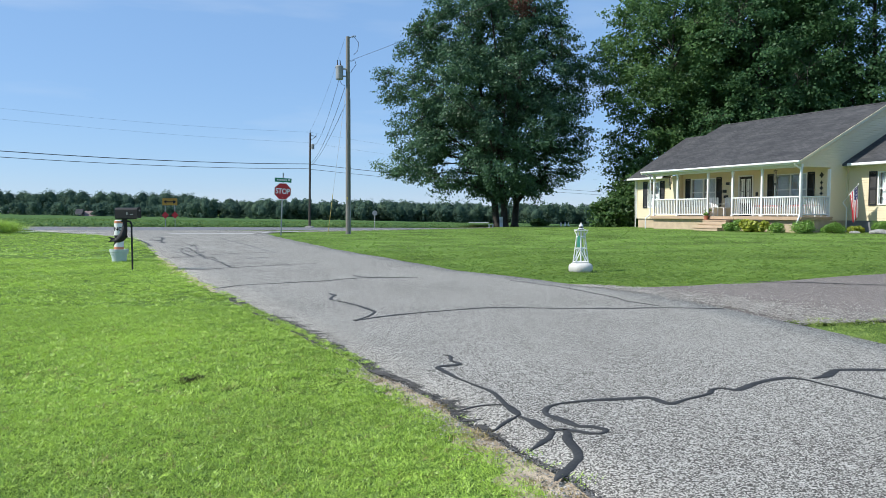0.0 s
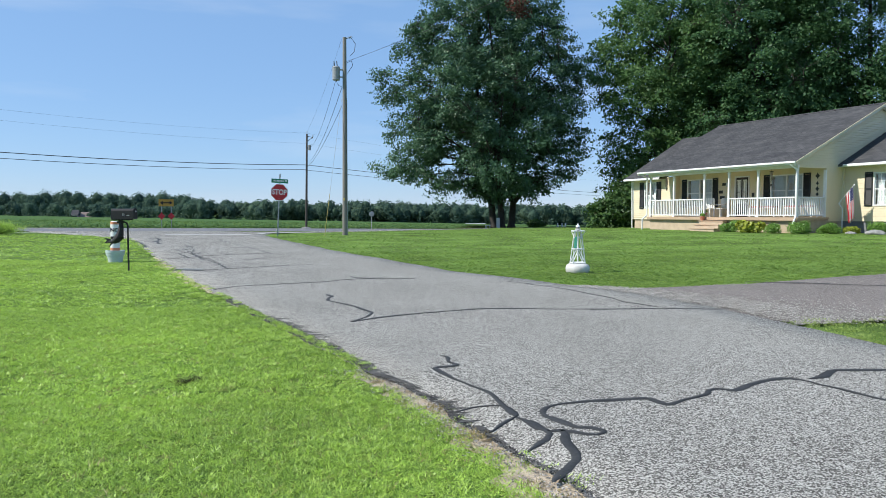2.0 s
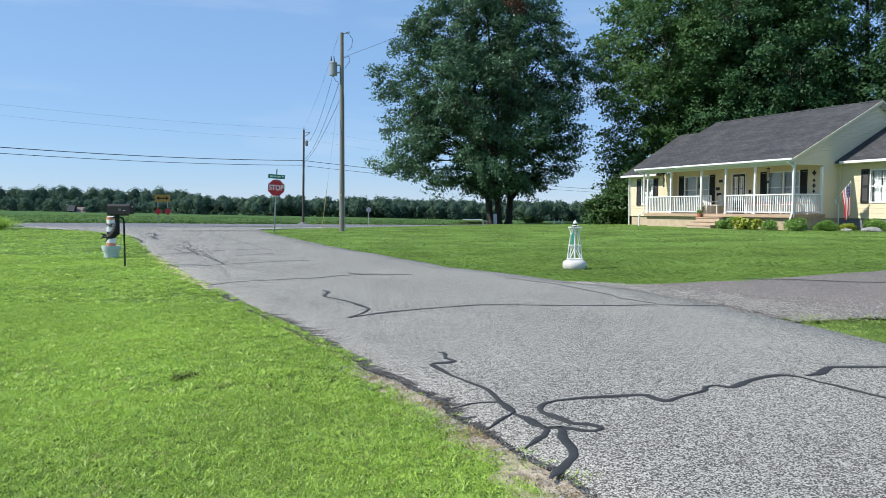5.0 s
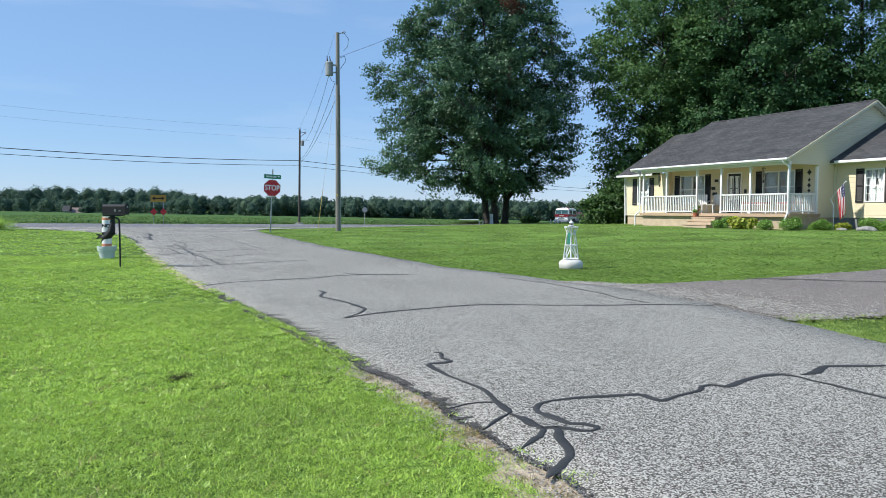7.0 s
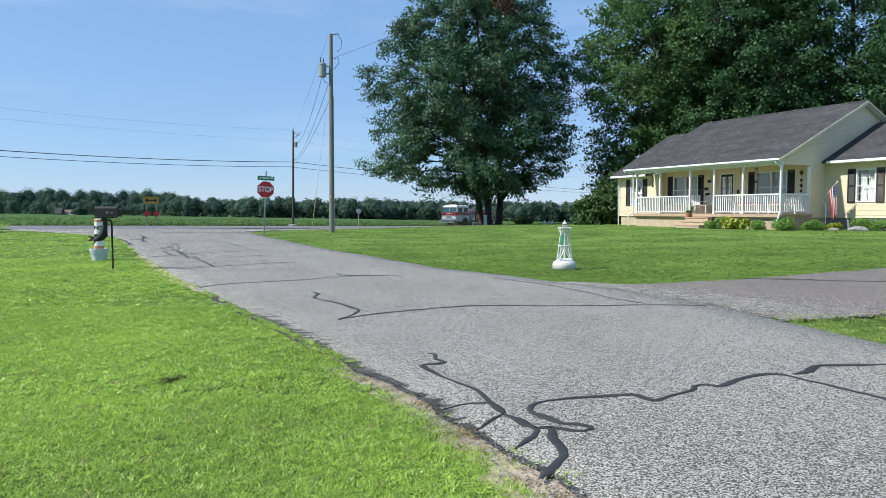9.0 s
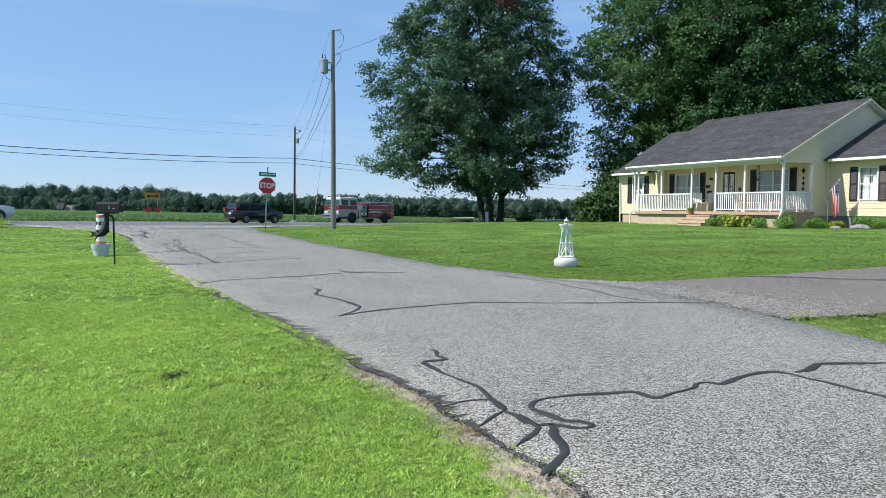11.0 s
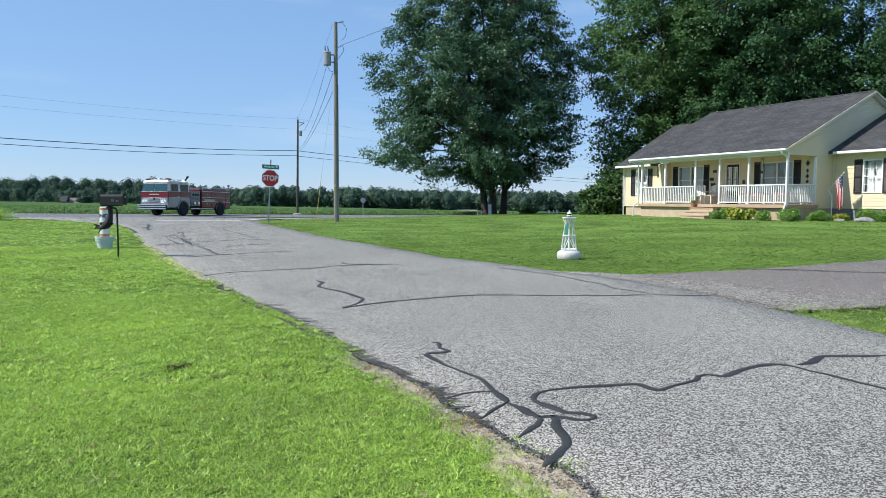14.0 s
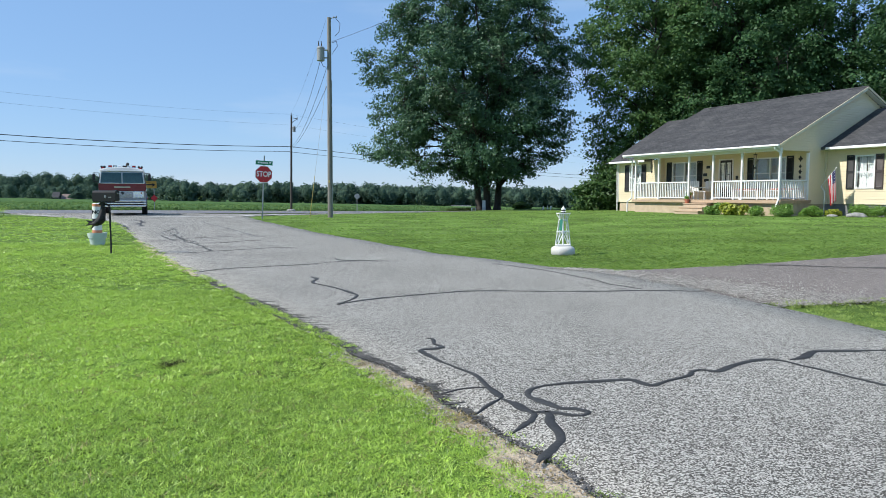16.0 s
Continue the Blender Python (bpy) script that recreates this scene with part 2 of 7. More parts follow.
# ---- land ----
def chip_seal(name, lo, hi, scale, rough=0.9, bump=0.004, crisp=0.5):
    """Stone chips in tar: each chip its own grey, with broad wear and faint stains."""
    m = bpy.data.materials.new(name)
    m.use_nodes = True
    nt = m.node_tree
    b = nt.nodes["Principled BSDF"]
    b.inputs["Roughness"].default_value, b.inputs["Specular IOR Level"].default_value = rough, 0.1
    tc = nt.nodes.new("ShaderNodeTexCoord")
    vo = nt.nodes.new("ShaderNodeTexVoronoi")
    vo.inputs["Scale"].default_value = scale
    nt.links.new(tc.outputs["Object"], vo.inputs["Vector"])
    sep = nt.nodes.new("ShaderNodeSeparateColor")
    nt.links.new(vo.outputs["Color"], sep.inputs[0])
    big = nt.nodes.new("ShaderNodeTexNoise")
    big.inputs["Scale"].default_value, big.inputs["Detail"].default_value = 0.55, 6
    nt.links.new(tc.outputs["Object"], big.inputs["Vector"])
    mid = nt.nodes.new("ShaderNodeTexNoise")
    mid.inputs["Scale"].default_value, mid.inputs["Detail"].default_value = 22, 4
    nt.links.new(tc.outputs["Object"], mid.inputs["Vector"])
    a1 = nt.nodes.new("ShaderNodeMath")
    a1.operation = "MULTIPLY_ADD"
    a1.inputs[1].default_value, a1.inputs[2].default_value = 0.35, 0.0
    nt.links.new(big.outputs[0], a1.inputs[0])
    a2 = nt.nodes.new("ShaderNodeMath")
    a2.operation = "MULTIPLY_ADD"
    a2.inputs[1].default_value = 0.3
    nt.links.new(mid.outputs[0], a2.inputs[0])
    nt.links.new(a1.outputs[0], a2.inputs[2])
    a3 = nt.nodes.new("ShaderNodeMath")
    a3.operation = "MULTIPLY_ADD"
    a3.inputs[1].default_value = 0.55 + crisp * 0.5
    nt.links.new(sep.outputs[0], a3.inputs[0])
    nt.links.new(a2.outputs[0], a3.inputs[2])
    ramp = nt.nodes.new("ShaderNodeValToRGB")
    e = ramp.color_ramp.elements
    mid_at = 0.5 * (0.55 + crisp * 0.5) + 0.325
    e[0].position, e[0].color = mid_at - 0.42 + 0.22 * crisp, (*lo, 1)
    e[1].position, e[1].color = mid_at + 0.34 - 0.2 * crisp, (*hi, 1)
    nt.links.new(a3.outputs[0], ramp.inputs[0])
    gap = nt.nodes.new("ShaderNodeMapRange")   # tar between the chips
    gap.inputs["From Min"].default_value, gap.inputs["From Max"].default_value = 0.5, 0.85
    nt.links.new(vo.outputs["Distance"], gap.inputs["Value"])
    tarred = nt.nodes.new("ShaderNodeMix")
    tarred.data_type = "RGBA"
    tarred.inputs["B"].default_value = (*[c * 0.9 for c in lo], 1)
    nt.links.new(gap.outputs[0], tarred.inputs["Factor"])
    nt.links.new(ramp.outputs[0], tarred.inputs["A"])
    nt.links.new(tarred.outputs["Result"], b.inputs["Base Color"])
    bp = nt.nodes.new("ShaderNodeBump")
    bp.invert = True
    bp.inputs["Strength"].default_value, bp.inputs["Distance"].default_value = 0.7, bump
    nt.links.new(vo.outputs["Distance"], bp.inputs["Height"])
    nt.links.new(bp.outputs[0], b.inputs["Normal"])
    return m


grass_ground = mat("grass_ground", (0.08, 0.125, 0.03), 0.95, 0.35, 0.5, 45, 0.03, spec=0.05, rgb2=(0.14, 0.225, 0.05))
asphalt = chip_seal("chip_seal", (0.075, 0.071, 0.062), (0.49, 0.47, 0.42), 150, bump=0.003, crisp=0.8)
asphalt_old = chip_seal("country_road", (0.12, 0.122, 0.13), (0.26, 0.265, 0.28), 60)
gravel_mat = chip_seal("gravel", (0.11, 0.1, 0.09), (0.44, 0.405, 0.36), 95, bump=0.01)
drive_mat = chip_seal("drive", (0.1, 0.088, 0.08), (0.34, 0.3, 0.268), 140, bump=0.004, crisp=0.4)
sand = mat("sand", (0.42, 0.345, 0.255), 0.95, 0.5, 14, 160, 0.006, spec=0.1)
tar = mat("crack_sealer", (0.034, 0.034, 0.033), 0.7, 0.3, 4, 60, 0.002, spec=0.4)
tar_edge = mat("crumbled_tar", (0.07, 0.067, 0.062), 0.95, 0.6, 9, 70, 0.01, spec=0.2)
line_paint = mat("worn_line_paint", (0.5, 0.5, 0.48), 0.8, 0.25, 2, 30)


def ring_sheet():
    """The ground as one sheet of widening rings that reaches the horizon."""
    radii = [0.0] + [1.2 * 1.055 ** i for i in range(0, 130)]
    radii = [r for r in radii if r < 1300] + [1500, 2200]
    n = 240
    vs, fs = [(0, 0, 0.0)], []
    ang = np.linspace(0, 2 * math.pi, n, endpoint=False)
    for r in radii[1:]:
        x, y = r * np.cos(ang), r * np.sin(ang)
        z = ground_z(x, y)
        vs += list(zip(x, y, z))
    for k in range(len(radii) - 2):
        for i in range(n):
            a, b = 1 + k * n + i, 1 + k * n + (i + 1) % n
            fs.append((a, b, b + n, a + n))
    me = bpy.data.meshes.new("ground")
    me.from_pydata(vs, [], [(0, 1 + i, 1 + (i + 1) % n) for i in range(n)] + fs)
    for p in me.polygons:
        p.use_smooth = True
    me.materials.append(grass_ground)
    return tagged(new("ground", me), "mown green lawn and verge reaching to the fields", "ground", kind="structure")


ring_sheet()


def strip(name, rows, material, lift, label, cols=8, category="road", kind="structure", skirt=0.0):
    """A sheet between pairs of edge points, laid on the ground; a skirt slopes its edges down into the soil."""
    vs, fs = [], []
    steps = [(i / cols, 0.0) for i in range(cols + 1)]
    if skirt:
        steps = [(0.0, -skirt)] + steps + [(1.0, skirt)]
        cols += 2
    for p, q in rows:
        p, q = np.array(p), np.array(q)
        away = (q - p) / max(1e-6, np.linalg.norm(q - p))
        for f, out in steps:
            x, y = p + (q - p) * f + away * out
            vs.append((x, y, float(ground_z(x, y)) + (lift if out == 0.0 else -0.02)))
    for k in range(len(rows) - 1):
        for i in range(cols):
            a = k * (cols + 1) + i
            fs.append((a, a + 1, a + cols + 2, a + cols + 1))
    ob = raw(name, vs, fs, material, smooth=True)
    return tagged(ob, label, category, kind=kind)


# edges of the side street: x at distances y
LEFT_Y, LEFT_X = (-30, 2.87, 3.53, 4.29, 5.08, 6.07, 8.0, 10.15, 12.8, 16.6, 23.6, 30.2, 36, 60), (16.5, 0.5, 0.22, -0.15, -0.59, -1.15, -2.24, -3.33, -4.7, -6.65, -10.1, -13.4, -18.5, -44)
RIGHT_Y, RIGHT_X = (-30, 3, 5.7, 6.3, 6.9, 8.1, 9.5, 10.2, 10.75, 12.0, 13.25, 16.2, 20.2, 31.6, 35.5, 38.5, 41, 60), (19.5, 4.5, 3.68, 3.57, 3.46, 3.22, 2.8, 2.42, 1.88, 1.13, 0.2, -1.1, -3.0, -7.6, -9.0, -9.3, -7.5, 14)


def left_edge(y):
    return float(np.interp(y, LEFT_Y, LEFT_X)) + 0.025 * math.sin(y * 4.9) + 0.018 * math.sin(y * 11.3 + 1)


def right_edge(y):
    return float(np.interp(y, RIGHT_Y, RIGHT_X)) + 0.03 * math.sin(y * 2.3)


street = []
for i in range(0, 600):
    y = -30 + i * 0.135
    street.append(((left_edge(y), y), (right_edge(y), y)))
strip("side_street", street, asphalt, 0.03, "worn grey chip-seal street with sealed cracks", cols=10, skirt=0.06)
cross = []
for i in range(0, 150):
    s = -450 + i * 6.0
    p = RO + RD * s
    cross.append((tuple(p - RN * 5.7), tuple(p + RN * 5.9)))
strip("cross_road", cross, asphalt_old, 0.04, "grey asphalt country road beyond the stop sign")

# worn paint: a stop bar, the edge line by the kerb return, centre lines of the country road
strip("stop_bar", [((-14.2, 35.9), (-14.3, 36.5)), ((-9.6, 35.2), (-9.7, 35.8))], line_paint, 0.05, "worn white stop bar painted across the street", 2, "road marking")
strip("edge_line", [((-9.7, 36.6), (-9.4, 36.6)), ((-9.75, 38.2), (-9.3, 38.0)), ((-8.6, 39.6), (-8.3, 39.2)), ((-6.8, 41.0), (-6.6, 40.7))], line_paint, 0.055, "worn white edge line round the corner", 2, "road marking")
for off in (1.72, 1.98):
    strip("centre_line", [(tuple(RO + RD * s + RN * off), tuple(RO + RD * s + RN * (off + 0.1))) for s in range(-90, 150, 6)],
          mat("yellow_line", (0.5, 0.36, 0.06), 0.8, 0.2, 2, 30), 0.052, "yellow centre line of the country road", 1, "road marking")
strip("verge_line", [((-24.0, 37.9), (-24.1, 38.25)), ((-20.5, 37.6), (-20.6, 37.9)), ((-16.5, 36.2), (-16.6, 36.5))], line_paint, 0.05, "worn white line at the road's near edge", 2, "road marking")

# the drive: stony mouth, then old tarred stone
def drive_far(d):
    e = np.minimum(d, 6.2)
    return 10.0 + 0.3 * e + 0.02 * e * e + 0.46 * (d - e)


drive_rows = []
for i in range(41):
    f = i / 40
    d = f * 26
    wob = 0.12 * math.sin(d * 1.7) + 0.07 * math.sin(d * 4.1)
    n0 = (3.45 + 0.93 * d, 7.05 + 0.28 * d + 0.05 * math.sin(d * 2.3))
    n1 = (2.5 + 0.9 * d, drive_far(d) + wob * 0.5)
    drive_rows.append((n0, n1))
strip("drive", drive_rows, drive_mat, 0.022, "old stony tarred drive leading off the street", 10)


def stones(name, n, area, size, material, label, seed, parent=None):
    """Loose stones strewn over a stretch of the plan."""
    rng = np.random.default_rng(seed)
    oct_v = np.array(((1, 0, 0), (0, 1, 0), (-1, 0, 0), (0, -1, 0), (0, 0, 0.7), (0, 0, -0.7)))
    oct_f = np.array(((0, 1, 4), (1, 2, 4), (2, 3, 4), (3, 0, 4), (1, 0, 5), (2, 1, 5), (3, 2, 5), (0, 3, 5)))
    vs, fs = [], []
    for k in range(n):
        x, y, lift = area(rng)
        s = size * rng.uniform(0.4, 1.25)
        a = rng.uniform(0, math.pi)
        r = np.array(((math.cos(a), -math.sin(a), 0), (math.sin(a), math.cos(a), 0), (0, 0, 1)))
        v = (oct_v * rng.uniform(0.7, 1.2, (6, 1)) * s * np.array((1, 0.75, 0.7))) @ r.T + np.array((x, y, float(ground_z(x, y)) + lift + s * 0.15))
        fs.append(oct_f + 6 * k)
        vs.append(v)
    ob = raw(name, np.concatenate(vs), np.concatenate(fs), material, parent)
    return tagged(ob, label, "gravel", kind="stuff")


stone_mat = mat("limestone", (0.2, 0.18, 0.16), 0.9, 0.3, 8, 60, 0.002, rgb2=(0.37, 0.35, 0.315), island=0.9)


def apron_edge(y):
    """Inner and outer edge of the stony apron where the drive meets the street."""
    near = np.interp(y, (6.7, 8.0, 9.4, 10.1, 10.6), (3.52, 3.2, 2.7, 2.3, 1.9))
    far = np.interp(y, (6.7, 7.2, 8.0, 9.4, 10.1, 10.6), (3.6, 5.3, 4.5, 3.5, 2.8, 2.0))
    return near, far


apron = []
for i in range(70):
    y = 6.75 + i * 0.055
    a, b = apron_edge(y)
    apron.append(((float(a) + 0.12 + 0.05 * math.sin(y * 9), y), (float(b) - 0.25 + 0.12 * math.sin(y * 5.3) + 0.07 * math.sin(y * 13), y)))
strip("gravel_apron", apron, gravel_mat, 0.034, "pale packed gravel where the drive meets the street", 6, "gravel")


def mouth(rng):
    y = rng.uniform(6.85, 10.45)
    a, b = apron_edge(y)
    f = min(1.6, abs(rng.normal()) * 0.55)
    return float(a) + 0.02 + (float(b) - float(a)) * f + rng.normal() * 0.08, y + rng.normal() * 0.05, 0.036


def strewn(rng):
    d = abs(rng.normal()) * 3.0
    f = rng.uniform(0, 1)
    x0, y0 = 3.45 + 0.93 * d, 7.1 + 0.28 * d
    x1, y1 = 2.3 + 0.9 * d, drive_far(d)
    return x0 + (x1 - x0) * f, y0 + (y1 - y0) * f, 0.024


stones("drive_gravel", 9000, mouth, 0.011, stone_mat, "loose pale gravel at the mouth of the drive", 4)
stones("drive_gravel", 2500, strewn, 0.009, stone_mat, "loose pale stones strewn over the drive", 5)

# sandy verge and crumbled tar along the street's edge
def sand_shape(f, y):
    return np.sin(np.pi * np.clip(f, 0, 1)) ** 0.5 * (0.7 + 0.2 * np.sin(y * 3.1) + 0.14 * np.sin(y * 9.7) + 0.1 * np.sin(y * 27))


def verge(y0, y1, wide, name, material, lift, label, seed, inner=0.04, step=0.05):
    rng = np.random.default_rng(seed)
    rows, y, rag = [], y0, 1.0
    ph = rng.uniform(0, 6, 3)
    while y < y1:
        f = (y - y0) / (y1 - y0)
        w = wide * sand_shape(f, y)
        e = left_edge(y)
        rag = 0.7 * rag + 0.3 * rng.uniform(0, 2.4)
        rows.append(((e - max(0.0, w), y), (e + inner * rag * rng.uniform(0.6, 1.4), y)))
        y += step
    strip(name, rows, material, lift, label, 3, "verge")


verge(1.2, 5.0, 0.36, "sandy_verge", sand, 0.008, "pale sandy strip between the lawn and the street", 1, 0.0)
verge(9.5, 18.0, 0.42, "sandy_verge", sand, 0.006, "pale sandy strip between the lawn and the street", 2, 0.0)
verge(4.3, 8.9, 0.03, "crumbled_edge", tar_edge, 0.034, "dark crumbled tar along the street's edge", 3, 0.022, 0.02)


def sand_spot(rng):
    y = rng.uniform(1.8, 4.9) if rng.uniform() < 0.85 else rng.uniform(10, 17)
    return left_edge(y) - abs(rng.normal()) * 0.14 + 0.05, y, 0.022


stones("verge_gravel", 3500, sand_spot, 0.007, stone_mat, "small pale stones in the sandy verge", 9)

def crumb_spot(rng):
    y = rng.uniform(2.0, 9.0)
    return left_edge(y) + abs(rng.normal()) * 0.06 - 0.05, y, 0.026


tar_stone = mat("tar_stone", (0.06, 0.057, 0.053), 0.9, 0.4, 8, 60, rgb2=(0.12, 0.115, 0.11), island=0.8)
stones("tar_crumbs", 7000, crumb_spot, 0.009, tar_stone, "dark crumbs of tar along the broken street edge", 19)

def broken_edge():
    """Short dark ragged tongues of old tar that reach from the edge into the street."""
    rng = np.random.default_rng(31)
    vs, fs = [], []
    for k in range(380):
        y = 3.3 + 5.9 * rng.uniform(0, 1) ** 0.8
        run = math.sin(y * 2.1) + math.sin(y * 5.3 + 1)
        reach = (0.06 + 0.3 * math.sin(math.pi * (y - 3.2) / 6.1) ** 2) * (0.7 + 0.25 * run)
        x = left_edge(y) - 0.04
        ln = max(0.03, reach * rng.uniform(0.2, 1.0))
        w = rng.uniform(0.006, 0.022)
        a = rng.normal() * 0.5 - 0.3
        n = 6
        bend = rng.normal() * 0.03
        for i in range(n):
            f = i / (n - 1)
            cx = x + (ln + 0.03) * f * math.cos(a) + rng.normal() * 0.006
            cy = y + ln * f * math.sin(a) + bend * f * f + rng.normal() * 0.008
            h = w * (1 - f * 0.8) * rng.uniform(0.4, 1.5)
            vs += [(cx, cy - h, 0.0335), (cx, cy + h, 0.0345)]
            if i:
                b = len(vs) - 4
                fs.append((b, b + 2, b + 3, b + 1))
    ob = raw("broken_edge", vs, fs, tar_edge)
    tagged(ob, "ragged dark tongues of tar at the street's edge", "road edge", kind="stuff")


broken_edge()

# sealed cracks: ribbons of sealer along bent paths
SEALED_CRACKS = []
SEALED_CRACKS.append((0.055, [(-0.00, 5.31), (0.05, 5.27), (0.08, 5.10), (0.13, 5.01), (0.09, 4.95), (0.00, 4.91), (-0.02, 4.82), (0.06, 4.64), (0.17, 4.41), (0.27, 4.24), (0.32, 4.07), (0.35, 3.91), (0.39, 3.78), (0.40, 3.70)]))
SEALED_CRACKS.append((0.03, [(0.09, 3.80), (0.18, 3.88), (0.28, 3.91), (0.35, 3.91)]))
SEALED_CRACKS.append((0.045, [(0.40, 3.70), (0.35, 3.63), (0.30, 3.55), (0.24, 3.42)]))
SEALED_CRACKS.append((0.062, [(0.40, 3.70), (0.47, 3.62), (0.51, 3.52), (0.54, 3.45), (0.51, 3.34), (0.47, 3.26), (0.39, 3.14)]))
SEALED_CRACKS.append((0.052, [(0.54, 3.45), (0.62, 3.46), (0.62, 3.30), (0.63, 3.14), (0.59, 3.00), (0.51, 2.87), (0.46, 2.78)]))
SEALED_CRACKS.append((0.06, [(0.54, 3.45), (0.62, 3.46), (0.72, 3.42), (0.79, 3.41), (0.84, 3.46), (0.80, 3.52), (0.72, 3.54), (0.67, 3.61), (0.61, 3.69), (0.57, 3.74), (0.57, 3.83), (0.62, 3.91), (0.71, 3.97), (0.88, 4.03), (1.05, 4.06), (1.23, 4.09), (1.28, 4.03), (1.32, 3.96), (1.44, 4.06), (1.60, 4.17), (1.66, 4.27), (1.74, 4.31), (1.83, 4.27), (1.95, 4.38), (2.09, 4.48), (2.28, 4.57), (2.37, 4.53), (2.45, 4.34), (2.60, 4.03), (2.77, 3.67)]))
SEALED_CRACKS.append((0.07, [(2.43, 4.54), (2.55, 4.59), (2.68, 4.72), (2.78, 4.79), (3.10, 4.81), (3.60, 4.79)]))
SEALED_CRACKS.append((0.06, [(-1.56, 9.43), (-1.44, 9.18), (-1.40, 8.76), (-1.21, 8.48), (-0.99, 8.17), (-0.87, 7.93), (-0.75, 7.65), (-0.77, 7.32), (-0.88, 7.01), (-0.78, 7.12), (-0.51, 7.40), (-0.03, 7.70), (0.43, 7.93), (0.89, 7.97), (1.40, 7.93), (2.05, 7.93), (2.48, 7.97), (3.20, 7.88)]))
SEALED_CRACKS.append((0.05, [(-3.23, 10.00), (-3.00, 10.38), (-2.48, 10.72), (-1.93, 11.07), (-1.54, 11.54), (-0.95, 11.75), (-0.42, 11.64)]))
SEALED_CRACKS.append((0.06, [(-1.57, 12.17), (-1.38, 11.75), (-0.95, 11.75)]))
SEALED_CRACKS.append((0.05, [(-4.96, 13.25), (-4.57, 13.38), (-4.18, 13.79), (-3.36, 14.54), (-2.71, 14.86)]))
SEALED_CRACKS.append((0.2, [(-12.16, 27.65), (-11.27, 26.05), (-10.35, 24.19), (-9.55, 22.57)]))
SEALED_CRACKS.append((0.26, [(-11.46, 27.10), (-11.30, 26.83), (-11.15, 26.56)]))
SEALED_CRACKS.append((0.26, [(-11.00, 26.56), (-11.13, 27.10), (-11.26, 27.65)]))
SEALED_CRACKS.append((0.08, [(-12.86, 31.52), (-12.17, 30.11), (-11.16, 27.65), (-10.43, 25.80)]))
SEALED_CRACKS.append((0.2, [(-12.17, 30.11), (-11.70, 29.14), (-11.27, 28.23)]))
SEALED_CRACKS.append((0.2, [(-10.55, 26.05), (-10.21, 25.32), (-9.99, 24.85)]))
SEALED_CRACKS.append((0.16, [(-12.63, 30.11), (-12.60, 30.45), (-12.86, 31.52)]))
SEALED_CRACKS.append((0.042, [(-7.93, 20.83), (-8.01, 21.49), (-8.09, 22.20), (-8.36, 23.35), (-7.71, 21.84), (-7.10, 20.21), (-6.89, 19.34)]))
SEALED_CRACKS.append((0.036, [(-6.89, 19.34), (-7.30, 20.21), (-7.75, 21.16), (-7.73, 20.83)]))
SEALED_CRACKS.append((0.05, [(-7.30, 19.34), (-6.73, 18.29), (-6.27, 17.35), (-5.98, 16.91)]))
SEALED_CRACKS.append((0.036, [(-8.66, 23.76), (-8.12, 22.57)]))
SEALED_CRACKS.append((0.036, [(-6.89, 19.34), (-6.55, 18.80), (-6.74, 19.62)]))
SEALED_CRACKS.append((0.055, [(-7.37, 19.76), (-6.81, 19.06), (-6.18, 17.81), (-5.69, 16.70), (-5.39, 16.30), (-4.99, 15.55), (-4.67, 14.86), (-4.41, 14.23), (-4.19, 13.80)]))
SEALED_CRACKS.append((0.036, [(-6.55, 18.54), (-5.88, 17.13), (-5.61, 16.81), (-5.16, 15.91)]))
SEALED_CRACKS.append((0.036, [(-7.73, 20.21), (-7.71, 20.51), (-7.36, 19.91)]))
SEALED_CRACKS.append((0.06, [(-9.39, 29.46), (-7.67, 25.56), (-6.61, 23.35), (-5.85, 21.84), (-5.01, 19.91), (-4.50, 18.80)]))
SEALED_CRACKS.append((0.035, [(-6.69, 16.70), (-6.33, 17.13), (-6.15, 17.81), (-5.72, 18.29), (-5.26, 18.80), (-4.72, 19.06)]))
SEALED_CRACKS.append((0.035, [(-4.77, 16.10), (-4.46, 16.91), (-4.03, 17.13)]))
SEALED_CRACKS.append((0.06, [(4.9, 11.05), (5.4, 10.95), (5.8, 10.85), (6.3, 10.55), (7.0, 10.4), (8.2, 10.5)]))
SEALED_CRACKS.append((0.03, [(1.06, 11.16), (1.65, 10.30), (2.03, 9.37), (2.33, 8.48), (2.55, 8.07)]))


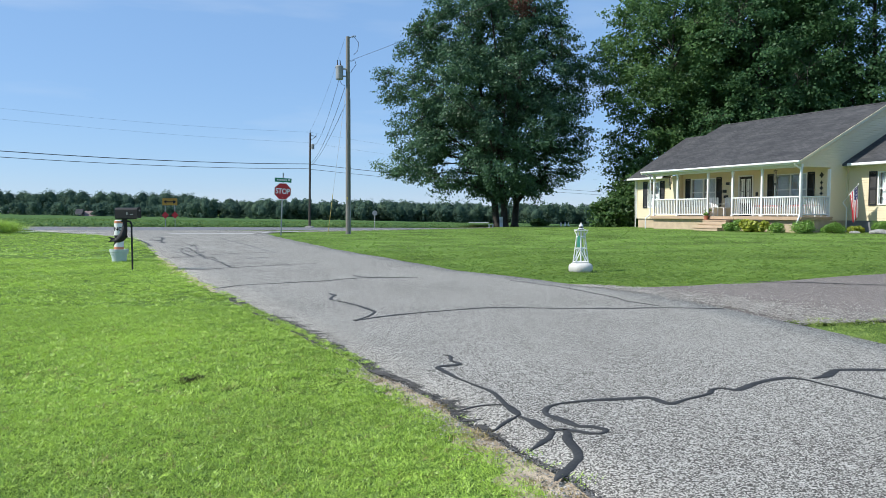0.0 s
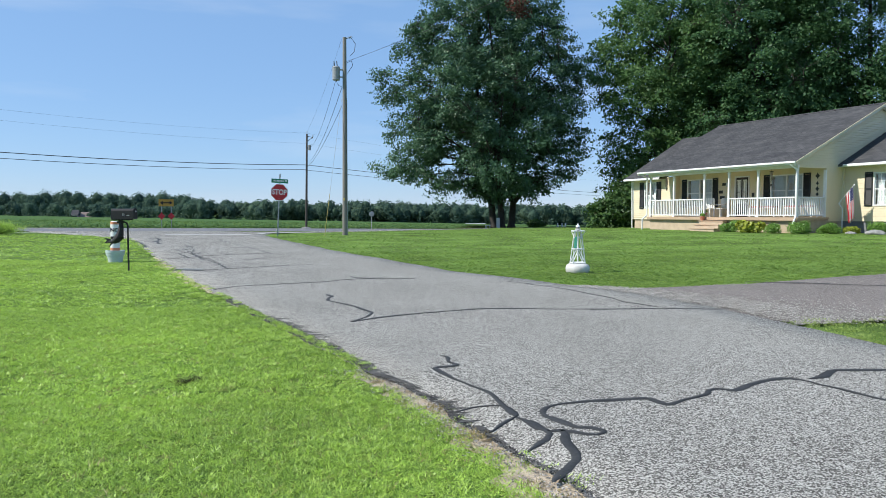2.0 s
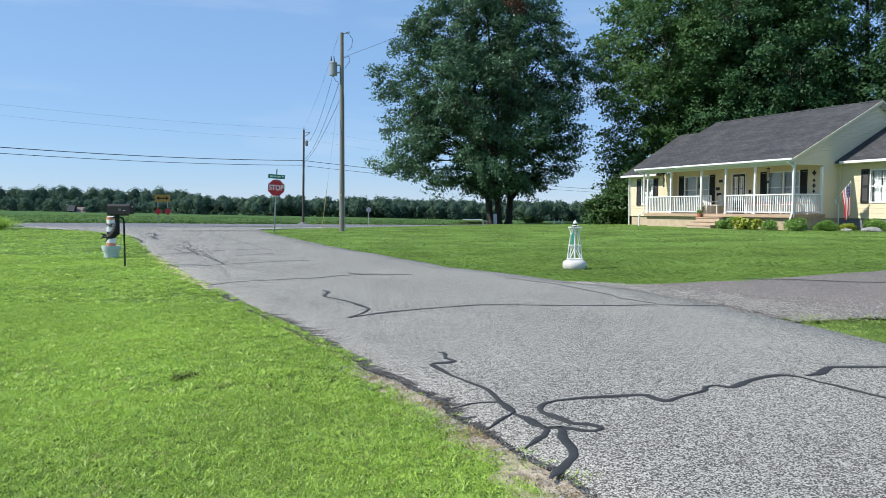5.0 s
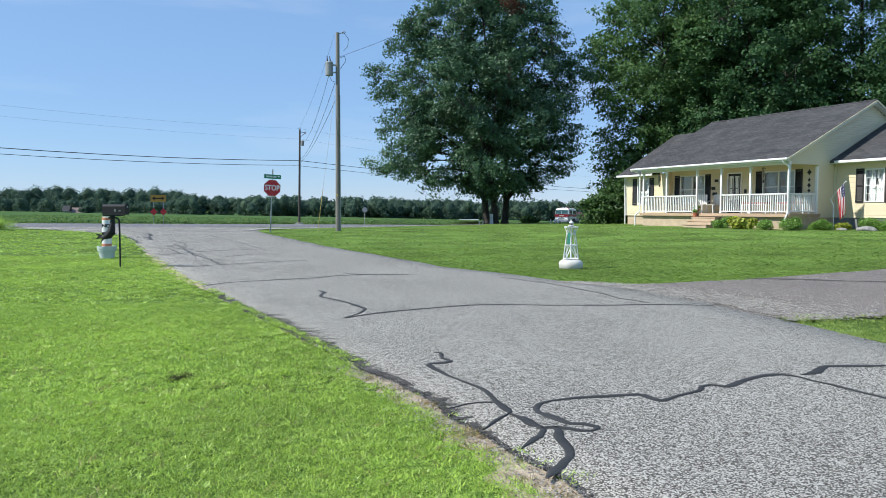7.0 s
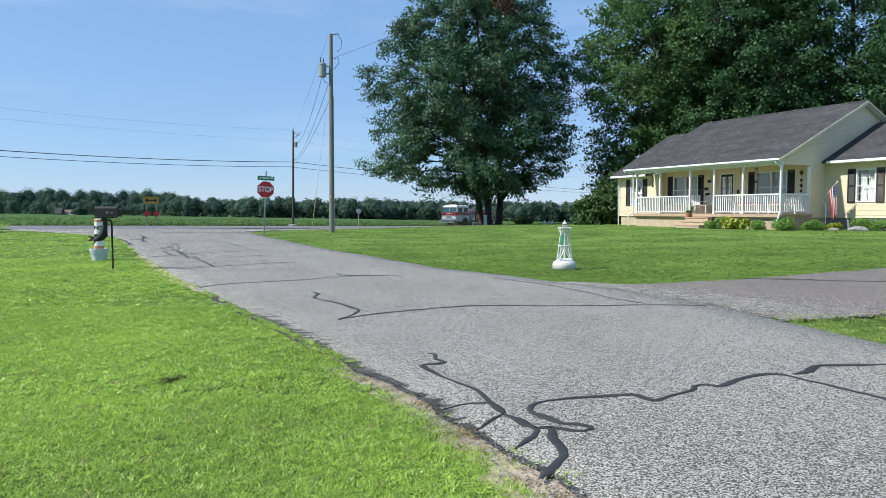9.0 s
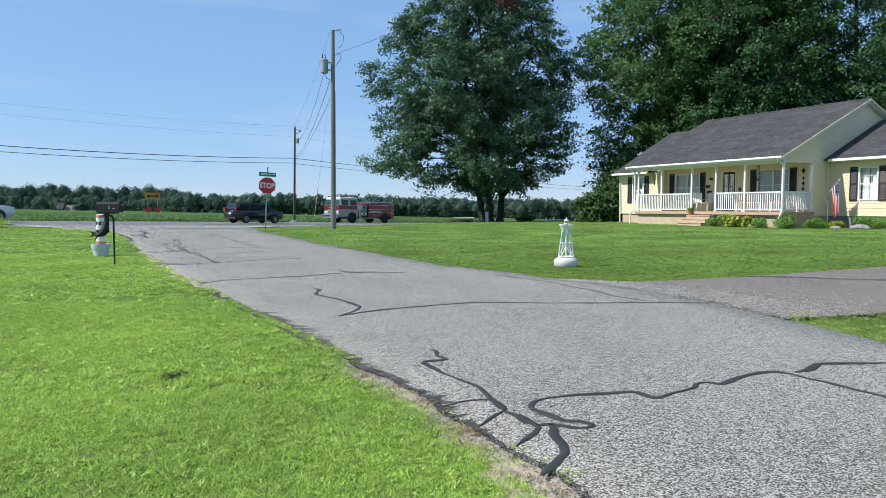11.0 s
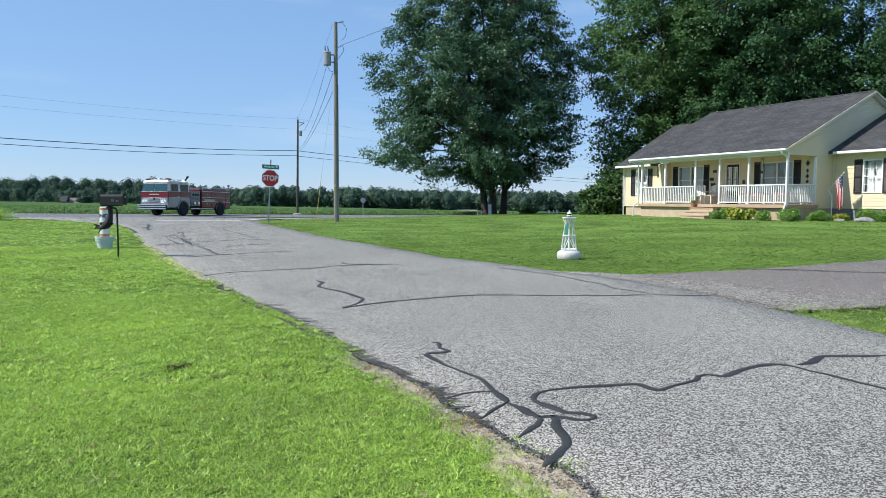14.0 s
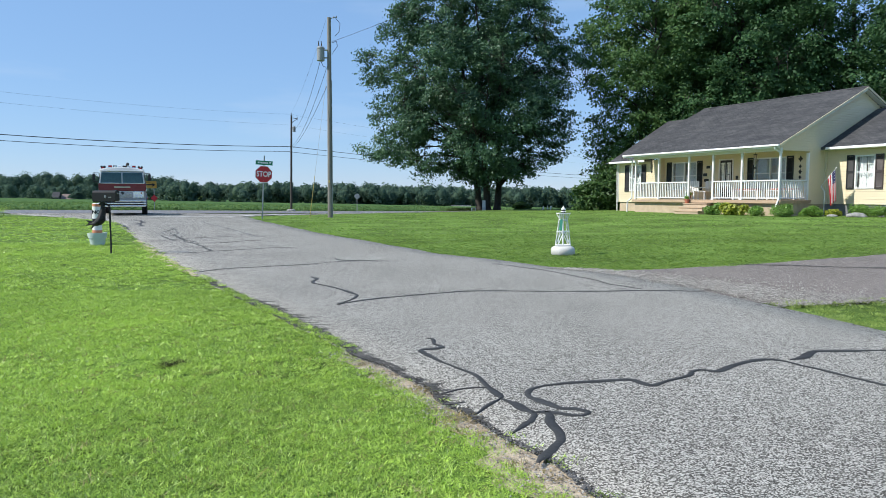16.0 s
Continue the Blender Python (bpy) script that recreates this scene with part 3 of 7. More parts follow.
def crack(width, pts, seed):
    rng = np.random.default_rng(seed)
    p = [np.array(q) for q in pts]
    p = [2 * p[0] - p[1]] + p + [2 * p[-1] - p[-2]]
    path = []
    for i in range(1, len(p) - 2):
        n = max(4, int(np.linalg.norm(p[i + 1] - p[i]) / 0.04))
        n = min(n, 40)
        for k in range(n):
            t = k / n
            path.append(0.5 * (2 * p[i] + (p[i + 1] - p[i - 1]) * t + (2 * p[i - 1] - 5 * p[i] + 4 * p[i + 1] - p[i + 2]) * t * t + (3 * p[i] - p[i - 1] - 3 * p[i + 1] + p[i + 2]) * t ** 3))
    path.append(p[-2])
    path = np.array(path)
    wob = 0.008 if pts[0][1] < 10 else 0.022   # the sealer follows a jagged crack
    kick = np.cumsum(rng.normal(size=path.shape) * wob * 0.5, axis=0)
    kick -= np.linspace(0, 1, len(path))[:, None] * kick[-1]
    path = path + np.clip(kick, -2.2 * wob, 2.2 * wob)
    tan = np.gradient(path, axis=0)
    tan /= np.linalg.norm(tan, axis=1)[:, None] + 1e-9
    nor = np.stack((-tan[:, 1], tan[:, 0]), axis=1)
    k = len(path)
    u = np.arange(k)
    w = width * (0.5 + 0.16 * np.sin(u * 0.19 + rng.uniform(0, 6)) + 0.1 * np.sin(u * 0.53 + rng.uniform(0, 6)))
    ends = np.minimum(u, k - 1 - u)
    w *= np.clip(0.35 + ends / 6, 0, 1)
    vs = []
    for f, lift in ((-1, 0.031), (-0.6, 0.036), (0.6, 0.036), (1, 0.031)):
        q = path + nor * (w * f)[:, None]
        vs.append(np.column_stack((q, ground_z(q[:, 0], q[:, 1]) + lift)))
    v = np.stack(vs, axis=1).reshape(-1, 3)
    fs = [(4 * i + j, 4 * i + j + 1, 4 * i + j + 5, 4 * i + j + 4) for i in range(k - 1) for j in range(3)]
    ob = raw("sealed_crack", v, [f[::-1] for f in fs], tar, smooth=True)
    tagged(ob, "black band of crack sealer on the street", "crack sealer", "sealed cracks in the street")


for i, (w, pts) in enumerate(SEALED_CRACKS):
    crack(w * 0.75, pts, i)


# ---- grass ----
lawn_leaf = leaf_mat("lawn_blade", (0.345, 0.535, 0.115), 0.62, 0.33, 0.6, 0.05)
lawn_dark = leaf_mat("lawn_blade_dark", (0.18, 0.3, 0.07), 0.4, 0.4, 0.4, 0.03)
lawn_mid = leaf_mat("lawn_blade_mid", (0.215, 0.37, 0.085), 0.4, 0.4, 0.2, 0.03)
lawn_wedge = leaf_mat("lawn_blade_wedge", (0.25, 0.36, 0.1), 0.4, 0.4, 0.4, 0.03)
dry_leaf = leaf_mat("dry_blade", (0.3, 0.26, 0.12), 0.3, 0.3, 2)


def blades(name, n, spot, length, width, material, label, seed):
    """Tufts of a dozen blades that lean much the same way, each blade one small face."""
    rng = np.random.default_rng(seed)
    x, y, z = spot(rng, n // 12)
    n = len(x) * 12
    tuft = lambda v: np.repeat(v, 12)
    k = len(x)
    off = rng.normal(size=(2, n)) * length * 0.55
    x, y, z = tuft(x) + off[0], tuft(y) + off[1], tuft(z + rng.uniform(0, 0.5, k) * length)
    a = tuft(rng.uniform(0, 2 * math.pi, k)) + rng.normal(size=n) * 0.5
    lean = np.clip(tuft(rng.uniform(0.3, 0.95, k)) + rng.normal(size=n) * 0.2, 0.1, 1.0)
    b = tuft(rng.uniform(0, 2 * math.pi, k)) + rng.normal(size=n) * 0.8
    ln = length * tuft(rng.uniform(0.6, 1.25, k)) * rng.uniform(0.6, 1.3, n)
    wd = width * rng.uniform(0.6, 1.3, n)
    p = np.column_stack((x, y, z))
    side = np.column_stack((np.cos(a), np.sin(a), np.zeros(n))) * (wd / 2)[:, None]
    tip = np.column_stack((np.cos(b) * lean * ln, np.sin(b) * lean * ln, ln * (0.62 - 0.42 * lean)))
    v = np.stack((p - side, p + side, p + tip), axis=1).reshape(-1, 3)
    f = np.arange(n * 3).reshape(-1, 3)
    ob = raw(name, v, f, material)
    return tagged(ob, label, "grass", kind="stuff")


lx, ly = np.array(LEFT_X), np.array(LEFT_Y)


def left_lawn(y0, y1):
    def spot(rng, n):
        y = y0 + (y1 - y0) * rng.uniform(0, 1, n) ** 0.8
        e = np.interp(y, ly, lx)
        x = e + 0.02 - (e + 0.8 * y + 0.6) * rng.uniform(0, 1, n)
        edge = e - x
        bare = (y < 4.95) & (edge < 0.29 * sand_shape((y - 1.2) / 3.8, y) * rng.uniform(0.5, 1.05, n))
        bare |= (y > 9.5) & (y < 18) & (edge < 0.25 * rng.uniform(0, 1, n))
        keep = ~bare | (rng.uniform(0, 1, n) < 0.03)
        x, y, edge = x[keep], y[keep], edge[keep]
        return x, y, ground_z(x, y) + np.where(edge < 0.06, 0.022, 0.0)
    return spot


rx, ry = np.array(RIGHT_X), np.array(RIGHT_Y)


def right_lawn(y0, y1):
    def spot(rng, n):
        y = rng.uniform(y0, y1, n)
        e = np.interp(y, ry, rx)
        x = e + 0.02 + (0.75 * y - e) * rng.uniform(0, 1, n) ** 1.1
        edge = drive_far((x - 2.5) / 0.9)
        keep = (y > edge + 0.05 + 0.1 * np.sin(x * 3)) & ((y < 29) | (x < 12))
        x, y = x[keep], y[keep]
        return x, y, ground_z(x, y)
    return spot


def behind(rng, n):
    x, y = rng.uniform(-9, 6, n), rng.uniform(-8, 1.3, n)
    keep = x < np.interp(y, ly, lx) - 0.03
    return x[keep], y[keep], ground_z(x[keep], y[keep])


DRY = "dry pale blades among the lawn grass"
LAWN = "mown green lawn grass beside the street"
blades("lawn_grass", 270000, left_lawn(1.2, 4.2), 0.034, 0.0054, lawn_leaf, LAWN, 1)
blades("lawn_grass", 270000, left_lawn(4.0, 8.2), 0.04, 0.0078, lawn_leaf, LAWN, 2)
blades("lawn_grass", 150000, left_lawn(8.0, 16.5), 0.052, 0.013, lawn_leaf, LAWN, 3)
blades("lawn_grass", 60000, left_lawn(16, 36), 0.055, 0.03, lawn_leaf, LAWN, 4)
blades("lawn_grass", 48000, behind, 0.06, 0.02, lawn_leaf, LAWN, 10)
blades("dry_grass", 16000, left_lawn(1.2, 7.0), 0.04, 0.0042, dry_leaf, DRY, 8)
blades("lawn_grass", 190000, right_lawn(9.8, 20), 0.036, 0.0145, lawn_dark, LAWN, 5)
blades("lawn_grass", 90000, right_lawn(20, 46), 0.042, 0.034, lawn_mid, LAWN, 6)


def wedge(rng, n):
    y = rng.uniform(1.5, 8.4, n)
    x = np.interp(y, ry, rx) + 0.01 + 5.5 * rng.uniform(0, 1, n) ** 1.3
    keep = y < 6.98 + 0.2 * (x - 3.5) + 0.06 * np.sin(x * 7) + 0.05 * rng.normal(size=n)
    x, y = x[keep], y[keep]
    return x, y, ground_z(x, y) + 0.015


blades("lawn_grass", 60000, wedge, 0.05, 0.0095, lawn_wedge, "patch of grass between the drive and the street", 7)


def clump(cx, cy, r):
    def spot(rng, n):
        a, d = rng.uniform(0, 6.283, n), np.abs(rng.normal(size=n)) * r
        x, y = cx + d * np.cos(a), cy + d * np.sin(a)
        return x, y, ground_z(x, y)
    return spot


dead = leaf_mat("dead_blade", (0.045, 0.04, 0.02), 0.4, 0.1, 3)
blades("dead_tuft", 260, clump(-1.68, 4.56, 0.045), 0.06, 0.006, dead, "dark dead tuft of cut grass on the lawn", 11)
blades("weed_tuft", 160, clump(0.58, 2.82, 0.03), 0.05, 0.008, lawn_leaf, "green weed growing at the street's edge", 12)
blades("weed_tuft", 120, clump(-0.05, 3.95, 0.06), 0.07, 0.008, dry_leaf, "dry weed growing at the street's edge", 13)
blades("weed_tuft", 140, clump(0.2, 3.4, 0.07), 0.06, 0.007, dry_leaf, "dry weed growing at the street's edge", 14)
_r = np.random.default_rng(77)
for _k in range(16):
    _y = 1.9 + 2.9 * _k / 15 + _r.normal() * 0.06
    _x = float(np.interp(_y, ly, lx)) - _r.uniform(0.03, 0.2)
    _dry = _k % 3 != 0
    blades("weed_tuft", 72, clump(_x, _y, _r.uniform(0.02, 0.05)), 0.04, 0.006, dry_leaf if _dry else lawn_leaf, ("dry" if _dry else "green") + " weed growing in the sandy strip beside the street", 100 + _k)
blades("tall_grass", 9000, clump(-23.2, 35.8, 0.42), 0.75, 0.025, lawn_leaf, "tall uncut grass clump at the road's edge", 15)


# ---- crop field beyond the country road ----
crop_mat = leaf_mat("crop_leaf", (0.14, 0.245, 0.085), 0.3, 0.35, 0.05, 0.02)


def crop_field():
    rng = np.random.default_rng(5)
    vs, fs = [], []
    S = np.concatenate((np.arange(-130, 120, 2.5), np.arange(120, 300, 8)))
    Lq = np.concatenate((np.arange(8.0, 30, 1.0), np.arange(30, 330, 6.0)))
    for i, l in enumerate(Lq):
        for s in S:
            x, y = RO + RD * s + RN * l
            h = 0.0 if i == 0 else 0.34 + 0.1 * math.sin(s * 0.7 + l) * math.sin(l * 0.9) + rng.uniform(-0.06, 0.06)
            vs.append((x, y, float(ground_z(x, y)) + h))
    n = len(S)
    for i in range(len(Lq) - 1):
        for j in range(n - 1):
            fs.append((i * n + j, i * n + j + 1, (i + 1) * n + j + 1, (i + 1) * n + j))
    field = thing("crop_field", "low green bean crop filling the field beyond the road", "crop field", kind="stuff")
    raw("crop_cover", vs, fs, crop_mat, field, smooth=True)
    m = 70000
    s = rng.uniform(-60, 90, m)
    l = 7.6 + 34 * rng.uniform(0, 1, m) ** 2.2
    c = RO[None] + RD[None] * s[:, None] + RN[None] * l[:, None]
    z = ground_z(c[:, 0], c[:, 1]) + rng.uniform(0.05, 0.5, m) * np.clip((l - 7) / 1.6, 0.3, 1)
    cen = np.column_stack((c, z))
    v, f = leaves(rng, cen, np.full(m, 0.12), m, 0.1)
    raw("crop_leaves", v, f, crop_mat, field)


# ---- the house ----
siding = mat("siding", (0.7, 0.6, 0.41), 0.5, 0.05, 0.8, 30, 0.0008, spec=0.4)
white = mat("white_paint", (0.74, 0.74, 0.72), 0.45, 0.05, 3, 50, 0.0005)
block = mat("porch_block", (0.46, 0.36, 0.25), 0.9, 0.15, 3, 60, 0.003)
grey_block = mat("grey_block", (0.2, 0.2, 0.21), 0.9, 0.15, 3, 60, 0.003)
deck_wood = mat("deck_wood", (0.42, 0.3, 0.2), 0.8, 0.2, 3, 40, 0.002, stretch=(0.4, 3, 3))
shutter_black = mat("shutter_black", (0.016, 0.017, 0.018), 0.5, 0.2, 3, 40)
shutter_brown = mat("shutter_brown", (0.05, 0.036, 0.033), 0.5, 0.2, 3, 40)
door_brown = mat("door_brown", (0.022, 0.018, 0.018), 0.4, 0.2, 4, 40)
curtain = mat("curtain", (0.52, 0.53, 0.53), 0.9, 0.12, 9, 60, stretch=(6, 6, 0.4))
window_glass = glass_mat("window_glass")
dark_iron = mat("dark_iron", (0.025, 0.023, 0.022), 0.6, 0.3, 8, 60)
clay = mat("clay", (0.42, 0.14, 0.08), 0.8, 0.2, 6, 60)
shrub_leaf = leaf_mat("shrub_leaf", (0.16, 0.31, 0.06), 0.35, 0.35, 3)
hosta_leaf = leaf_mat("hosta_leaf", (0.3, 0.36, 0.05), 0.3, 0.35, 3)


def shingle_mat():
    m = bpy.data.materials.new("shingle")
    m.use_nodes = True
    nt = m.node_tree
    b = nt.nodes["Principled BSDF"]
    b.inputs["Roughness"].default_value, b.inputs["Specular IOR Level"].default_value = 0.9, 0.25
    tc = nt.nodes.new("ShaderNodeTexCoord")
    br = nt.nodes.new("ShaderNodeTexBrick")
    br.inputs["Color1"].default_value, br.inputs["Color2"].default_value = (0.054, 0.054, 0.056, 1), (0.082, 0.081, 0.081, 1)
    br.inputs["Mortar"].default_value = (0.025, 0.025, 0.028, 1)
    br.inputs["Scale"].default_value, br.inputs["Mortar Size"].default_value = 1.0, 0.008
    br.inputs["Brick Width"].default_value, br.inputs["Row Height"].default_value = 0.3, 0.128
    nt.links.new(tc.outputs["Object"], br.inputs["Vector"])
    n = nt.nodes.new("ShaderNodeTexNoise")
    n.inputs["Scale"].default_value, n.inputs["Detail"].default_value = 0.9, 6
    mp = nt.nodes.new("ShaderNodeMapping")
    mp.inputs["Scale"].default_value = (1.1, 1.7, 1.4)
    nt.links.new(tc.outputs["Object"], mp.inputs[0])
    nt.links.new(mp.outputs[0], n.inputs["Vector"])
    ramp = nt.nodes.new("ShaderNodeValToRGB")
    ramp.color_ramp.elements[0].position, ramp.color_ramp.elements[0].color = 0.3, (0.72, 0.72, 0.74, 1)
    ramp.color_ramp.elements[1].position, ramp.color_ramp.elements[1].color = 0.7, (1.18, 1.17, 1.15, 1)
    nt.links.new(n.outputs[0], ramp.inputs[0])
    mx = nt.nodes.new("ShaderNodeMix")
    mx.data_type, mx.blend_type = "RGBA", "MULTIPLY"
    mx.inputs["Factor"].default_value = 1
    nt.links.new(br.outputs[0], mx.inputs["A"])
    nt.links.new(ramp.outputs[0], mx.inputs["B"])
    nt.links.new(mx.outputs["Result"], b.inputs["Base Color"])
    bp = nt.nodes.new("ShaderNodeBump")
    bp.inputs["Strength"].default_value, bp.inputs["Distance"].default_value = 0.8, 0.012
    nt.links.new(br.outputs["Color"], bp.inputs["Height"])
    nt.links.new(bp.outputs[0], b.inputs["Normal"])
    return m


shingle = shingle_mat()
HOUSE = pose(15.9, 31.0, 0.0, 0, 0, -64.03)
house = thing("house", "pale yellow sided bungalow with a white railed porch", "house", at=HOUSE)
LAP = 0.115


def clap_wall(name, origin, along, out, spans, z0, z1, openings=(), label="", loose_above=99):
    """A thick wall with openings, covered with lapped boards. spans(z) gives the wall's ends at a height; along and out are unit vectors in plan."""
    ax, ox = Vector((*along, 0)), Vector((*out, 0))
    o = Vector((*origin, 0))
    main, boards_made = bmesh.new(), []

    def piece(bm, u0, u1, za, zb, d0a, d0b, back):
        q = [o + ax * u + ox * d + Vector((0, 0, z)) for u, d, z in ((u0, d0a, za), (u1, d0a, za), (u1, d0b, zb), (u0, d0b, zb), (u0, back, za), (u1, back, za), (u1, back, zb), (u0, back, zb))]
        v = [bm.verts.new(c) for c in q]
        for f in ((0, 1, 2, 3), (5, 4, 7, 6), (1, 5, 6, 2), (4, 0, 3, 7), (3, 2, 6, 7), (4, 5, 1, 0)):
            bm.faces.new([v[i] for i in f])
    n = int(math.ceil((z1 - z0) / LAP))
    for k in range(n):
        za, zb = z0 + k * LAP, min(z1, z0 + (k + 1) * LAP)
        u0, u1 = spans((za + zb) / 2)
        if u1 - u0 < 0.02:
            continue
        cuts = sorted((a, b) for a, b, c, d in openings if c < (za + zb) / 2 < d)
        bm = main
        if za > loose_above:
            bm = bmesh.new()
            boards_made.append(bm)
        x = u0
        for a, b in cuts + [(u1, u1)]:
            if min(a, u1) - x > 0.005:
                piece(bm, x, min(a, u1), za, zb, 0.02, 0.004, -0.14)
            x = max(x, b)
    bmesh.ops.remove_doubles(main, verts=main.verts, dist=0.0005)
    bmesh.ops.recalc_face_normals(main, faces=main.faces)
    w = part(name, main, siding, house, label)
    for bm in boards_made:
        bmesh.ops.recalc_face_normals(bm, faces=bm.faces)
        part("siding_board", bm, siding, w)
    return w


def window(name, origin, along, out, u0, u1, z0, z1, leaves_n, shutters, shutter_mat, grid=False):
    """A double-hung window of one or two lights, with shutters, in a wall's plan frame."""
    ax, ox = Vector((*along, 0)), Vector((*out, 0))
    o = Vector((*origin, 0))
    m = Matrix(((ax.x, ox.x, 0, o.x), (ax.y, ox.y, 0, o.y), (0, 0, 1, 0), (0, 0, 0, 1)))
    flip = m.to_3x3().determinant() < 0

    def put(nm, boxes, material, parent, bevel=0.004, label=""):
        bm = bmesh.new()
        for b in boxes:
            box(bm, *b, bevel=bevel)
        bmesh.ops.transform(bm, matrix=m, verts=bm.verts)
        if flip:
            bmesh.ops.reverse_faces(bm, faces=bm.faces)
        return part(nm, bm, material, parent, label)
    f = 0.06
    w = put(name, [(u0, -0.1, z0, u0 + f, 0.035, z1), (u1 - f, -0.1, z0, u1, 0.035, z1), (u0 + f, -0.1, z1 - f, u1 - f, 0.035, z1), (u0 + f, -0.1, z0, u1 - f, 0.05, z0 + f)], white, house, 0.004)
    step = (u1 - u0 - 2 * f) / leaves_n
    for k in range(leaves_n):
        a, b = u0 + f + k * step, u0 + f + (k + 1) * step
        zm = (z0 + z1) / 2
        if k:
            put("mullion", [(a - 0.04, -0.09, z0 + f, a + 0.04, 0.03, z1 - f)], white, w)
        put("meeting_rail", [(a, -0.06, zm - 0.025, b, -0.01, zm + 0.025)], white, w)
        for c, d in ((z0 + f, zm - 0.02), (zm + 0.02, z1 - f)):
            p = put("pane", [(a + 0.005, -0.045, c, b - 0.005, -0.037, d)], window_glass, w, 0)
            p.visible_shadow = False
            if grid:
                for q in (1, 2):
                    x = a + (b - a) * q / 3
                    put("glazing_bar", [(x - 0.009, -0.034, c, x + 0.009, -0.02, d)], white, w, 0)
                put("glazing_bar", [(a, -0.036, (c + d) / 2 - 0.009, b, -0.018, (c + d) / 2 + 0.009)], white, w, 0)
    cl = put("curtain", [(u0 + f, -0.24, z0 + f, u0 + f + (u1 - u0) * 0.36, -0.2, z1 - 0.05), (u1 - f - (u1 - u0) * 0.36, -0.24, z0 + f, u1 - f, -0.2, z1 - 0.05), (u0 + f, -0.28, z1 - 0.4, u1 - f, -0.245, z1 - 0.02), (u0 + f, -0.28, z0 + f, u1 - f, -0.245, zm)], curtain, w, 0.01, "white lace curtain")
    if shutters:
        for a, b, louvred in ((u0 - 0.38, u0 - 0.02, shutter_mat[0]), (u1 + 0.02, u1 + 0.38, shutter_mat[1])):
            s = put("shutter", [(a, 0.016, z0 - 0.02, a + 0.05, 0.055, z1 + 0.02), (b - 0.05, 0.016, z0 - 0.02, b, 0.055, z1 + 0.02), (a + 0.05, 0.016, z0 - 0.02, b - 0.05, 0.055, z0 + 0.06), (a + 0.05, 0.016, z1 - 0.06, b - 0.05, 0.055, z1 + 0.02), (a + 0.05, 0.016, (z0 + z1) / 2 - 0.04, b - 0.05, 0.055, (z0 + z1) / 2 + 0.04)], louvred, w)
            sl = bmesh.new()
            z = z0 + 0.08
            while z < z1 - 0.08:
                vs = [sl.verts.new(m @ Vector(c)) for c in ((a + 0.05, 0.045, z), (b - 0.05, 0.045, z), (b - 0.05, 0.022, z + 0.05), (a + 0.05, 0.022, z + 0.05))]
                sl.faces.new(vs)
                z += 0.045
            part("louvre", sl, louvred, s)
    return w


# walls: front behind the porch, forward left bay, right gable end, right wing
FRONT_X = (-1, 0)          # measured leftwards from the porch's right corner
clap_wall("wall", (-0.0, 2.0), FRONT_X, (0, -1), lambda z: (0.0, 9.0), 0.93, 3.3, ((1.15, 2.95, 1.45, 3.0), (4.2, 5.1, 0.93, 3.02), (6.58, 8.4, 1.45, 3.0)), "pale yellow lapped siding behind the porch")
clap_wall("wall", (-9.0, 1.72), FRONT_X, (0, -1), lambda z: (0.0, 3.5), 0.75, 3.2, ((1.53, 2.55, 1.4, 2.95),))
clap_wall("wall", (-9.0, 1.72), (0, 1), (1, 0), lambda z: (0.0, 0.3), 0.93, 3.3)
clap_wall("wall", (-12.5, 1.72), (0, 1), (-1, 0), lambda z: (0.0, 8.6), 0.75, 3.2)
RISE = (6.36 - 3.42) / 6.2


def gable(z):
    if z < 3.27:
        return 2.0, 9.6
    return -0.4 + max(0.15, (z - 3.3) / RISE + 0.1), 12.0 - max(0.15, (z - 3.3) / RISE + 0.1)


clap_wall("gable_wall", (0, 0), (0, 1), (1, 0), gable, 0.75, 6.2, (), "pale yellow lapped gable end", 3.2)
clap_wall("gable_wall", (-9.55, 0), (0, 1), (-1, 0), gable, 0.75, 6.2, (), "", 3.2)
clap_wall("wall", (0, 3.2), (1, 0), (0, -1), lambda z: (0.02, 8.0), 0.75, 3.25, ((1.42, 2.32, 1.45, 2.95),))
clap_wall("wall", (8.0, 3.2), (0, 1), (1, 0), lambda z: (0.0, 7.0), 0.75, 3.25)
clap_wall("wall", (-12.5, 10.2), (1, 0), (0, 1), lambda z: (0.0, 20.5), 0.75, 3.25)
window("window", (0, 2.0), FRONT_X, (0, -1), 1.15, 2.95, 1.45, 3.0, 2, True, (shutter_black, shutter_black))
window("window", (0, 2.0), FRONT_X, (0, -1), 6.58, 8.4, 1.45, 3.0, 2, True, (shutter_black, shutter_black))
window("window", (-9.0, 1.72), FRONT_X, (0, -1), 1.53, 2.55, 1.4, 2.95, 1, True, (shutter_black, shutter_black))
window("window", (0, 3.2), (1, 0), (0, -1), 1.42, 2.32, 1.45, 2.95, 1, True, (shutter_black, shutter_brown), True)


def hpart(name, material, boxes, bevel=0.0, label="", parent=None):
    bm = bmesh.new()
    for b in boxes:
        box(bm, *b, bevel=bevel)
    return part(name, bm, material, parent or house, label)


# corner boards
for x, y in ((-12.52, 1.7), (0.04, 3.14)):
    hpart("corner_board", siding if y > 3 else white, [(x - 0.05, y - 0.035, 0.75, x + 0.05, y + 0.06, 3.25)], 0.006)
